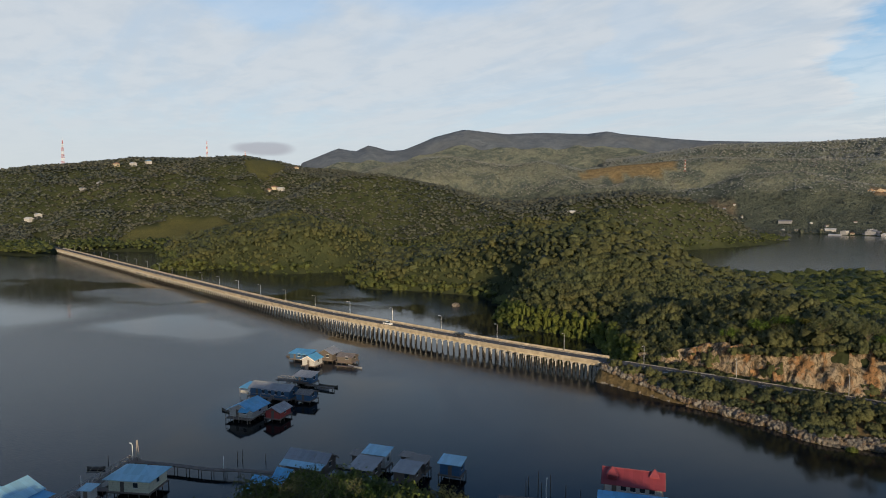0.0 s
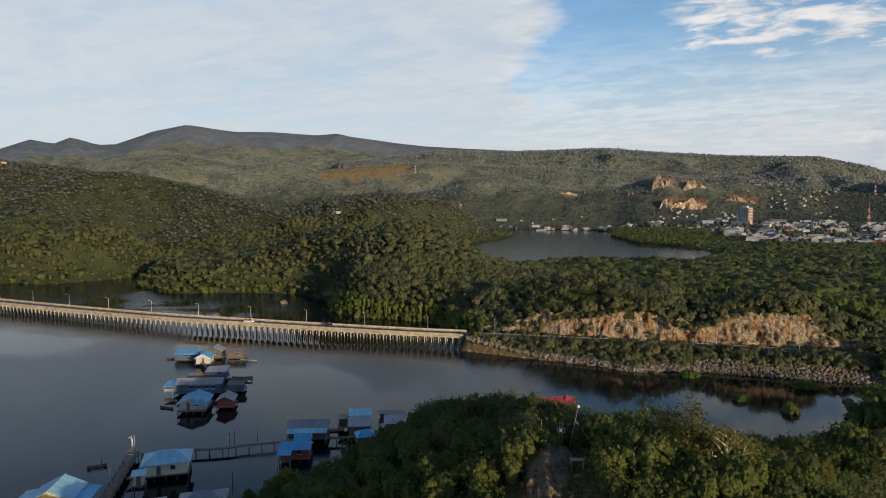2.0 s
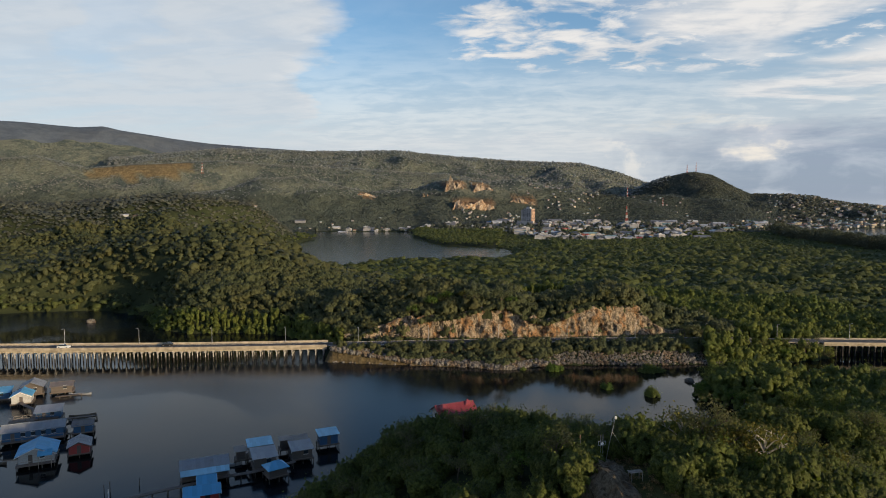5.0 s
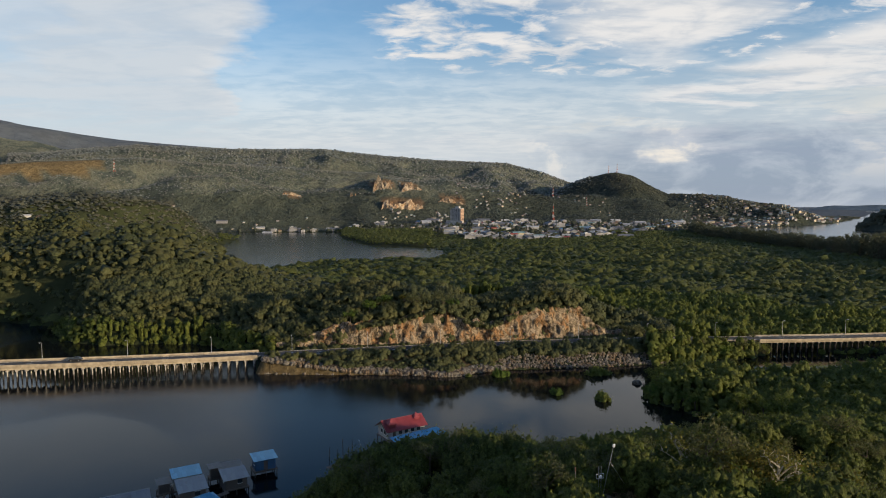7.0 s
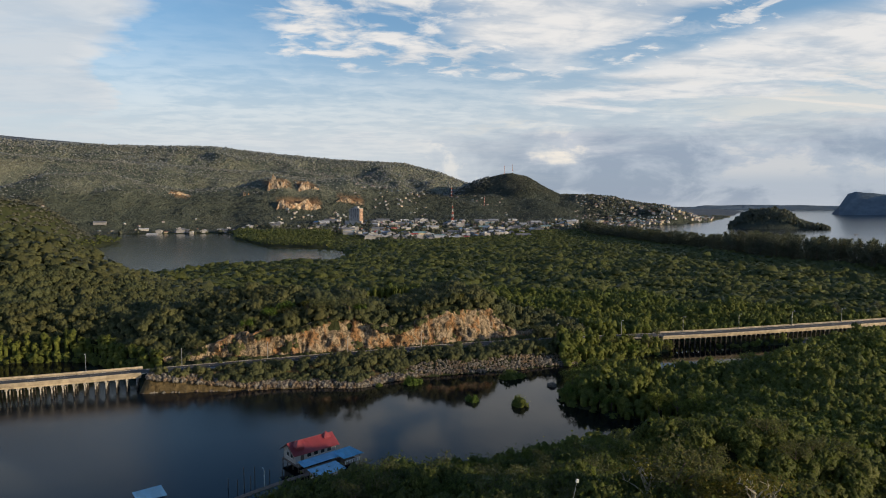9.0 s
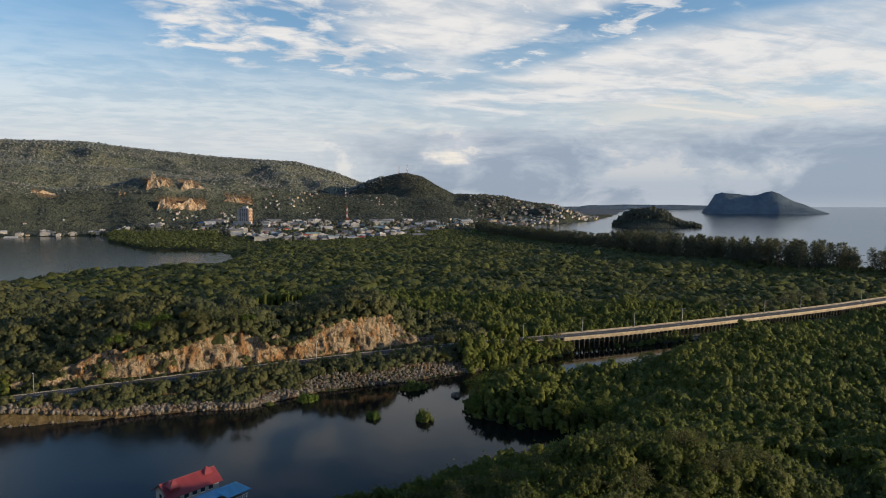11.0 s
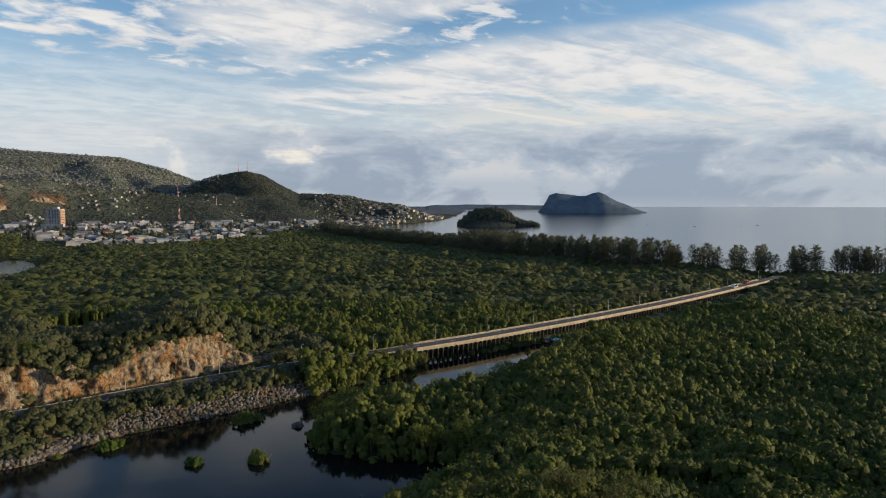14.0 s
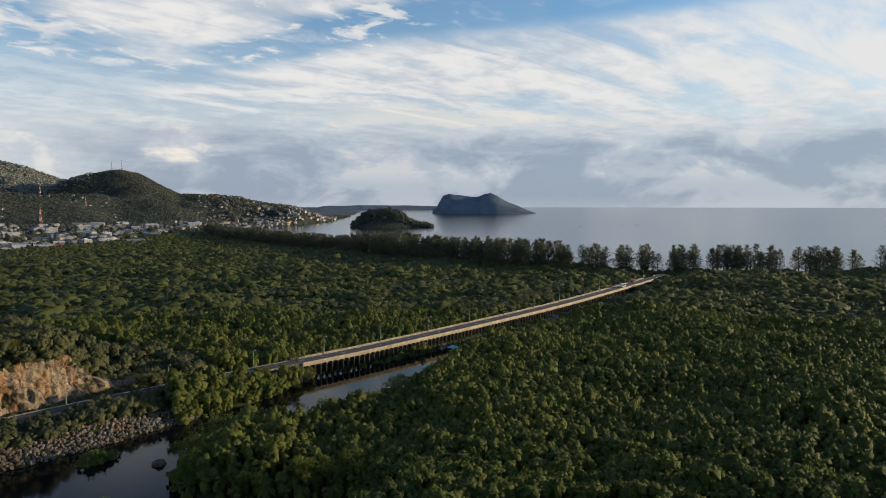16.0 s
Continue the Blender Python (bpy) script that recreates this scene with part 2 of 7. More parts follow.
def ridge_shader(n, k=1.0):
    """Forested slopes far off, with single crowns as fine relief; fields and bare earth where the land is cleared."""
    p = position(n)
    big = n.noise(p, 0.006, 5.0, 0.6)
    crowns = n.noise(p, 0.085, 6.0, 0.8)
    fold = n.noise(p, 0.014, 7.0, 0.68, 0.4)
    z = n.add("ShaderNodeSeparateXYZ", ins={0: p}).outputs[2]
    # greyed greens; k pales them further for the haze on far ridges
    col = n.mix(n.ramp(crowns, 0.36, 0.64), rgb(0.058 * k, 0.070 * k, 0.060 * k), rgb(0.130 * k, 0.142 * k, 0.112 * k))
    col = n.mix(n.ramp(big, 0.42, 0.62, 0.0, 0.5), col, rgb(0.165 * k, 0.166 * k, 0.122 * k))
    # gully shade painted in where the folds dip
    col = n.mix(n.ramp(fold, 0.38, 0.52, 0.85, 0.0), col, rgb(0.054 * k, 0.068 * k, 0.064 * k))
    # cloud shade over the vale, painted as darker woods below the upper slopes
    col = n.mix(n.ramp(n.math("ADD", z, n.math("MULTIPLY", big, 70.0)), 105.0, 145.0, 0.75, 0.0), col, n.mix(crowns, rgb(0.058, 0.074, 0.064), rgb(0.112, 0.132, 0.104)))
    grass = n.mix(n.ramp(crowns, 0.3, 0.7), rgb(0.20, 0.17, 0.08), rgb(0.36, 0.28, 0.13))
    clay = n.mix(n.ramp(crowns, 0.35, 0.65), rgb(0.22, 0.125, 0.075), rgb(0.38, 0.25, 0.15))
    col = n.mix(n.attribute("cleared"), col, grass)
    col = n.mix(n.attribute("bare"), col, clay)
    h = n.math("ADD", n.math("MULTIPLY", fold, 3.0), crowns)
    return n.add("ShaderNodeBsdfPrincipled", ins={"Base Color": col, "Roughness": 0.95, "Specular IOR Level": 0.05,
                 "Normal": bump(n, h, 1.0, 14.0)}).outputs[0]


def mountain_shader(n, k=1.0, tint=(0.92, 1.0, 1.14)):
    # the pale greys and blue tint put distance haze into the forest colour
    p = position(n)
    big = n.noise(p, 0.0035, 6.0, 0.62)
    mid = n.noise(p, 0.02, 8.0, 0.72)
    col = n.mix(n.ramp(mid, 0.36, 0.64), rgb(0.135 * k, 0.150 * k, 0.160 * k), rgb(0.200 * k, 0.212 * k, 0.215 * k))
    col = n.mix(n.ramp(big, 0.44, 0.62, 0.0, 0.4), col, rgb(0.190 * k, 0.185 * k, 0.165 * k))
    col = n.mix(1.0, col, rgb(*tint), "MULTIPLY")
    return n.add("ShaderNodeBsdfPrincipled", ins={"Base Color": col, "Roughness": 0.95, "Specular IOR Level": 0.05,
                 "Normal": bump(n, mid, 0.5, 30.0)}).outputs[0]


def water_shader(n):
    p = position(n)
    flat = n.add("ShaderNodeMapping", ins={"Vector": p, "Scale": (1.0, 1.0, 0.0)}).outputs[0]
    ripple = n.noise(flat, 1.3, 3.0, 0.6, 0.2)
    slick = n.ramp(n.noise(flat, 0.0065, 3.0, 0.5, 1.0), 0.44, 0.49)
    swell = n.noise(n.add("ShaderNodeMapping", ins={"Vector": flat, "Rotation": (0, 0, 0.6), "Scale": (1.0, 0.5, 1.0)}).outputs[0], 0.16, 2.0)
    out = n.add("ShaderNodeVectorMath", {0: flat}, "LENGTH").outputs["Value"]
    # two wide calm slicks in the lee of the bridge
    drift = n.add("ShaderNodeTexNoise", ins={"Vector": flat, "Scale": 0.012, "Detail": 3.0}).outputs[1]
    bent = n.add("ShaderNodeVectorMath", {0: drift, 1: (110.0, 70.0, 0.0), 2: flat}, "MULTIPLY_ADD").outputs[0]
    for cx, cy, rx, ry in ((-190.0, 195.0, 62.0, 34.0), (-345.0, 125.0, 120.0, 72.0)):
        rel = n.add("ShaderNodeVectorMath", {0: bent, 1: (cx, cy, 0.0)}, "SUBTRACT").outputs[0]
        rel = n.add("ShaderNodeVectorMath", {0: rel, 1: (1 / rx, 1 / ry, 0.0)}, "MULTIPLY").outputs[0]
        gone = n.add("ShaderNodeVectorMath", {0: rel}, "LENGTH").outputs["Value"]
        slick = n.math("MINIMUM", slick, n.ramp(gone, 0.62, 1.12))
    open_sea = n.ramp(out, 520.0, 1000.0)
    slick = n.math("MAXIMUM", slick, n.ramp(out, 480.0, 640.0))
    # sheltered water in the cove
    cove = n.ramp(n.add("ShaderNodeSeparateXYZ", {0: bent}).outputs[0], -30.0, 60.0)
    slick = n.math("MULTIPLY", slick, n.math("SUBTRACT", 1.0, n.math("MULTIPLY", cove, n.ramp(out, 480.0, 420.0))))
    far_out = n.add("ShaderNodeVectorMath", {0: bent}, "LENGTH").outputs["Value"]
    lake = n.math("MULTIPLY", n.ramp(n.add("ShaderNodeSeparateXYZ", {0: flat}).outputs[0], 140.0, 60.0), n.ramp(out, 420.0, 480.0))
    lake = n.math("MULTIPLY", lake, n.ramp(far_out, 1215.0, 1245.0, 1.0, 0.0))
    slick = n.math("MULTIPLY", slick, n.math("SUBTRACT", 1.0, n.math("MULTIPLY", lake, 0.4)))
    open_sea = n.math("MULTIPLY", open_sea, n.math("SUBTRACT", 1.0, lake))
    h = n.math("ADD", n.math("MULTIPLY", ripple, n.ramp(slick, 0, 1, 0.07, 1.0, False)), n.math("MULTIPLY", swell, 0.5))
    rough = n.math("ADD", n.ramp(slick, 0, 1, 0.07, 0.20, False), n.math("MULTIPLY", open_sea, -0.06))
    mud = n.mix(slick, rgb(0.006, 0.007, 0.008), rgb(0.004, 0.010, 0.018))
    return n.add("ShaderNodeBsdfPrincipled", ins={"Base Color": mud, "Roughness": rough, "Specular Tint": rgb(0.68, 0.91, 1.0), "IOR": n.ramp(open_sea, 0, 1, 1.25, 1.40, False),
                 "Normal": bump(n, h, n.ramp(open_sea, 0, 1, 0.22, 0.0, False), 0.25)}).outputs[0]


def pile_shader(n, tide=2.2):
    """Pale concrete, dark with wet shells up to high water; a raised tide paints shade."""
    p = position(n)
    z = n.add("ShaderNodeSeparateXYZ", ins={0: p}).outputs[2]
    grain = n.noise(p, 1.6, 5.0, 0.65)
    tide = n.ramp(n.math("ADD", z, n.math("MULTIPLY", grain, 1.6)), tide, tide + 0.9)
    dry = n.mix(n.ramp(grain, 0.35, 0.65), rgb(0.30, 0.28, 0.25), rgb(0.46, 0.44, 0.40))
    col = n.mix(tide, rgb(0.035, 0.030, 0.025), dry)
    return n.add("ShaderNodeBsdfPrincipled", ins={"Base Color": col, "Roughness": 0.8, "Normal": bump(n, grain, 0.4, 0.05)}).outputs[0]


def rock_shader(n, pale, warm, dark, scale=0.25):
    p = position(n)
    r = n.add("ShaderNodeObjectInfo").outputs["Random"]
    tall = n.add("ShaderNodeMapping", ins={"Vector": p, "Scale": (1.0, 1.0, 0.45)}).outputs[0]
    m = n.noise(tall, scale, 9.0, 0.74, 0.8)
    o = n.noise(tall, scale * 0.3, 4.0, 0.6, 0.5)
    crag = n.noise(tall, scale * 3.2, 6.0, 0.7, 1.2)
    col = n.mix(n.ramp(m, 0.36, 0.60), rgb(*dark), rgb(*pale))
    col = n.mix(n.ramp(o, 0.48, 0.60), col, n.mix(n.ramp(m, 0.38, 0.58), rgb(*dark), rgb(*warm)))
    col = n.mix(n.ramp(crag, 0.34, 0.46, 0.7, 0.0), col, rgb(*dark))
    t = n.ramp(r, 0, 1, 0.75, 1.2, False)
    col = n.mix(1.0, col, n.add("ShaderNodeCombineColor", ins={0: t, 1: t, 2: t}).outputs[0], "MULTIPLY")
    return n.add("ShaderNodeBsdfPrincipled", ins={"Base Color": col, "Roughness": 0.92, "Specular IOR Level": 0.15,
                 "Normal": bump(n, n.math("ADD", m, n.math("MULTIPLY", crag, 0.6)), 1.0, 0.9)}).outputs[0]


def tin_shader(n, colour, rust=(0.16, 0.09, 0.05), rust_amount=0.35, rough=0.45):
    co = n.add("ShaderNodeTexCoord").outputs["Object"]
    wave = n.wave(co, "X", 2.2)
    p = position(n)
    sheet = n.add("ShaderNodeTexBrick", ins={"Vector": co, "Color1": rgb(0.88, 0.88, 0.88), "Color2": rgb(1.1, 1.1, 1.1),
                  "Mortar": rgb(0.7, 0.7, 0.7), "Scale": 1.0, "Mortar Size": 0.008, "Brick Width": 0.9, "Row Height": 2.4}).outputs[0]
    col = n.mix(1.0, rgb(*colour), sheet, "MULTIPLY")
    col = n.mix(n.math("MULTIPLY", n.ramp(n.noise(p, 0.9, 6.0, 0.65, 0.8), 0.52, 0.70), rust_amount), col, rgb(*rust))
    return n.add("ShaderNodeBsdfPrincipled", ins={"Base Color": col, "Roughness": rough, "Metallic": 0.15,
                 "Normal": bump(n, wave, 0.5, 0.06)}).outputs[0]


def board_shader(n, colour, dirt=(0.09, 0.075, 0.06), gap=4.5, upright=False):
    co = n.add("ShaderNodeTexCoord").outputs["Object"]
    axis = "X" if upright else "Z"
    wave = n.wave(co, axis, gap / 6.283, True)
    p = position(n)
    line = n.ramp(wave, 0.0, 0.12, 0.55, 0.0)
    col = n.mix(n.ramp(n.noise(p, 1.3, 6.0, 0.65), 0.48, 0.78, 0.0, 0.35), rgb(*colour), rgb(*dirt))
    col = n.mix(line, col, rgb(*dirt))
    return n.add("ShaderNodeBsdfPrincipled", ins={"Base Color": col, "Roughness": 0.75, "Normal": bump(n, wave, 0.3, 0.03)}).outputs[0]


M = {}
M["ground"] = material("ground_soil", ground_shader)
M["mountain"] = material("hazy_distant_forest", mountain_shader, k=0.78)
# high k: haze mixed into the ridge colour
M["ridge"] = material("ridge_forest", ridge_shader, k=1.8)
# the same slopes with less haze, darkened for cloud shade over the coast
M["coast_ridge"] = material("coast_ridge_forest", ridge_shader, k=0.8)
# mangrove green turned down to hold the cloud shade over the plain
M["plain_leaf"] = material("plain_mangrove_leaves", foliage, dark=(0.046, 0.060, 0.024), light=(0.152, 0.186, 0.060), dry_amount=0.12, glow=0.4, low=0.42)
M["high_ridge"] = material("high_ridge_forest", ridge_shader, k=1.8)
M["isle"] = material("hazy_isle_forest", mountain_shader, k=0.95, tint=(0.80, 1.0, 1.22))
M["water"] = material("bay_water", water_shader)
M["hill_leaf"] = material("hill_leaves", foliage, dark=(0.036, 0.048, 0.025), light=(0.138, 0.154, 0.064), glow=0.3, fine=2.2, dry_amount=0.18, low=0.45)
M["near_leaf"] = material("hillside_leaves", foliage, dark=(0.022, 0.038, 0.011), light=(0.128, 0.164, 0.036), glow=0.34, fine=3.4, dry_amount=0.16)
M["mangrove"] = material("mangrove_leaves", foliage, dark=(0.042, 0.060, 0.017), light=(0.186, 0.230, 0.051), dry_amount=0.08, fine=2.6, low=0.4, glow=0.42)
# far leaf greens paled and blued, so the colour carries the haze
M["far_leaf"] = material("haze_tinted_leaves", foliage, dark=(0.076, 0.090, 0.078), light=(0.152, 0.164, 0.126), scale=0.05, dry=(0.12, 0.10, 0.055), dry_amount=0.12, fine=0.6, low=0.45)
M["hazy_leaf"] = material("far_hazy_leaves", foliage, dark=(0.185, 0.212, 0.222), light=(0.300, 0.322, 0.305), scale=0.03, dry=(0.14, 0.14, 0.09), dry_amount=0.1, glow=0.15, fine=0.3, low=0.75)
M["shaded_vale_leaf"] = material("shaded_vale_leaves", foliage, dark=(0.078, 0.098, 0.098), light=(0.130, 0.152, 0.138), scale=0.06, fine=0.6, low=0.6)
M["dry_leaf"] = material("dry_scrub", foliage, dark=(0.10, 0.078, 0.036), light=(0.24, 0.18, 0.085), scale=0.5, glow=0.15)
# needle greens lifted towards blue for the haze along the beach
M["casuarina"] = material("casuarina_needles", foliage, dark=(0.064, 0.078, 0.066), light=(0.126, 0.144, 0.108), glow=0.35)
M["bark"] = material("bark", plain, colour=(0.11, 0.085, 0.06), rough=0.9, scale=2.0, grain=0.5)
M["dead_wood"] = material("bleached_wood", plain, colour=(0.40, 0.36, 0.28), rough=0.9, scale=2.0, grain=0.5)
M["concrete"] = material("weathered_concrete", plain, colour=(0.43, 0.36, 0.26), rough=0.85, scale=0.5, stain=(0.12, 0.10, 0.08), stain_amount=0.5)
M["asphalt"] = material("asphalt", plain, colour=(0.060, 0.058, 0.056), rough=0.9, scale=0.4, stain=(0.11, 0.10, 0.09), stain_amount=0.4)
M["pile"] = material("tide_stained_concrete", pile_shader)
# tide set above the piles, so the deck's shade is in their colour
M["shaded_pile"] = material("deck_shaded_concrete", pile_shader, tide=4.4)
M["paint_white"] = material("road_paint", plain, colour=(0.7, 0.69, 0.64), rough=0.7, stain=(0.15, 0.14, 0.13), stain_amount=0.6)
M["steel"] = material("galvanised_steel", plain, colour=(0.45, 0.46, 0.47), rough=0.45, metal=0.8)
M["cliff"] = material("limestone_cliff", rock_shader, pale=(0.52, 0.41, 0.285), warm=(0.46, 0.255, 0.12), dark=(0.09, 0.07, 0.045), scale=0.75)
M["riprap"] = material("riprap_stone", rock_shader, pale=(0.27, 0.245, 0.21), warm=(0.24, 0.17, 0.11), dark=(0.08, 0.07, 0.06), scale=0.9)


# ---- plan of the land ----
def lattice(x, y, seed):
    """Smooth value noise on arrays, from -1 to 1."""
    xi, yi = np.floor(x).astype(np.int64), np.floor(y).astype(np.int64)
    fx, fy = x - xi, y - yi
    fx, fy = fx * fx * (3 - 2 * fx), fy * fy * (3 - 2 * fy)

    def cell(i, j):
        v = (i * 374761393 + j * 668265263 + seed * 144269) & 0x7FFFFFFF
        v = ((v ^ (v >> 13)) * 1274126177) & 0x7FFFFFFF
        return ((v ^ (v >> 16)) & 0xFFFF) / 32767.5 - 1.0

    a, b = cell(xi, yi) * (1 - fx) + cell(xi + 1, yi) * fx, cell(xi, yi + 1) * (1 - fx) + cell(xi + 1, yi + 1) * fx
    return a * (1 - fy) + b * fy


def fbm(x, y, size, octaves=4, seed=1):
    out, amp = 0.0, 1.0
    for k in range(octaves):
        out = out + amp * lattice(x / size * 2 ** k, y / size * 2 ** k, seed + 7 * k)
        amp *= 0.5
    return out / 1.6


# waters, each as its shoreline
BAY = [(-2496, -702), (-1950, -195), (-1170, 93.6), (-832.3, 138.8), (-790.9, 149.8), (-760.5, 173.2), (-806.5, 191.9), (-808.1, 210.6), (-811.2, 234), (-752.7, 285.5),
       (-624, 269.1), (-546, 248), (-535.1, 221.5), (-501.5, 243.4), (-503.9, 274.6), (-430.6, 289.4), (-409.5, 343.2), (-468, 436.8), (-620.1, 530.4), (-530.4, 533.5), (-436.8, 436.8),
       (-377.5, 331.5), (-365, 315.9), (-305.8, 295.6), (-267.5, 319), (-232.4, 330.7), (-195, 315.9), (-167.7, 280.8), (-145.9, 272.2), (-121.7, 276.9), (-99.8, 273), (-78, 254.3),
       (-65.5, 244.9), (-65.5, 227)]
BAY += [(-36.7, 225.4), (-10.9, 224.6), (2.3, 222.3), (23.4, 231.7), (52.3, 234.8), (74.1, 238.7), (97.5, 243), (112, 246), (120, 250), (127, 255), (136, 257), (165, 257.5), (195, 260), (225, 263.5), (260, 268), (318, 277.5), (392, 292.5), (393, 289.5), (318, 272), (262, 260.5), (236, 256), (214, 250), (180, 233), (146, 219), (123, 214),
        (102, 213), (86, 220), (74, 216), (67.1, 205.9), (63.2, 195), (73.3, 181), (89.7, 168.5), (88.9, 159.1), (64, 154.4), (44.5, 149.8), (23.4, 143.5), (0, 138.8), (-19.5, 127.1),
        (-35.1, 107.6), (-46.8, 81.9), (-54.6, 46.8), (-60.8, 0), (-85.8, -62.4), (-202.8, -273), (-1170, -1170), (-2496, -1950)]
LAKE = [(-226.2, 499.2), (-312, 624), (-369.7, 732.4), (-358.8, 804.2), (-339.3, 984.4), (-346.3, 1099), (-468, 1170), (-499.2, 1379), (-222.3, 1372.8), (-200, 1260), (-174, 1120), (-150, 1075), (-122, 985), (-98, 930), (-40, 915), (-8, 875),
        (4, 815), (4, 715), (-22, 650), (-107.6, 616.2), (-175.5, 538.2)]
SEA = [(1170, -1950), (858, -312), (748.8, 46.8), (663, 187.2), (624, 249.6), (573.3, 312), (524.2, 366.6), (499.2, 436.8), (483.6, 546), (487.5, 702), (514.8, 897), (545, 1170), (563, 1363),
       (657, 1492), (747, 1571), (882, 1699), (1049, 1858), (1213, 1999), (1563, 2429), (2259, 3342), (2500, 4134), (7020, 7020), (7020, -1950)]
WATERS = [np.array(w, float) for w in (BAY, LAKE, SEA)]


def shore_distance(x, y):
    """Distance to the nearest shoreline: above 0 on land, below on water."""
    best, wet = np.full(x.shape, 1e9), np.zeros(x.shape, bool)
    for poly in WATERS:
        inside = np.zeros(x.shape, bool)
        for (ax, ay), (bx, by) in zip(poly, np.roll(poly, -1, 0)):
            dx, dy = bx - ax, by - ay
            u = np.clip(((x - ax) * dx + (y - ay) * dy) / (dx * dx + dy * dy), 0, 1)
            best = np.minimum(best, (x - ax - u * dx) ** 2 + (y - ay - u * dy) ** 2)
            cross = (ay > y) != (by > y)
            inside ^= cross & (x < ax + (y - ay) * dx / (dy if dy else 1e-9))
        wet |= inside
    return np.sqrt(best) * np.where(wet, -1, 1)


ROAD = np.array([(-975, 195), (-811.2, 196.6), (-546, 200.5), (-408.7, 202.8), (-241.8, 207.9), (-159.1, 217.6), (-100.6, 227), (-60.1, 235.6), (-23.4, 243.4), (7.8, 249.6), (39, 255.5), (74.1, 259.7),
                 (109.2, 261.7), (148.2, 263.6), (180.2, 266.8), (241, 274.6), (318.2, 287), (431.3, 311.2), (499.2, 327.6)], float)


def smooth_line(points, step):
    """Catmull-Rom through the points, walked at even steps."""
    out = []
    for k in range(len(points) - 1):
        p0, p1, p2, p3 = points[max(k - 1, 0)], points[k], points[k + 1], points[min(k + 2, len(points) - 1)]
        for u in np.linspace(0, 1, 24, endpoint=False):
            out.append(0.5 * (2 * p1 + (p2 - p0) * u + (2 * p0 - 5 * p1 + 4 * p2 - p3) * u * u + (3 * p1 - p0 - 3 * p2 + p3) * u ** 3))
    out = np.array(out + [points[-1]])
    s = np.r_[0, np.cumsum(np.hypot(*np.diff(out, axis=0).T))]
    q = np.arange(0, s[-1], step)
    return np.stack([np.interp(q, s, out[:, 0]), np.interp(q, s, out[:, 1])], 1)


ROAD_LINE = smooth_line(ROAD, 1.6)
DECK = 5.3


def road_gap(x, y):
    """Distance from the road's centre line."""
    best = np.full(x.shape, 1e9)
    near = (y > 110) & (y < 410) & (x > -1050) & (x < 590)
    px, py = x[near], y[near]
    d = np.full(px.shape, 1e9)
    for a, b in ROAD_LINE[::3]:
        d = np.minimum(d, (px - a) ** 2 + (py - b) ** 2)
    best[near] = d
    return np.sqrt(best)


CLIFF_X = (-78, -56.9, -34.3, -3.9, 21.8, 40.6, 64.7, 78, 89.7)
CLIFF_Y = (251.2, 249.6, 249.6, 253.1, 257.4, 261.3, 268.3, 274.6, 282.4)
CLIFF_TOP_X = (-78, -62, -52, -40, -30, -18, -4, 5, 10, 19, 28, 38, 46, 52, 59, 66, 74, 90)
CLIFF_TOP_Z = (4.5, 5, 8.5, 11, 13, 14, 18, 17, 13, 11, 14, 17.5, 18.5, 20, 16, 9, 5.5, 4.5)


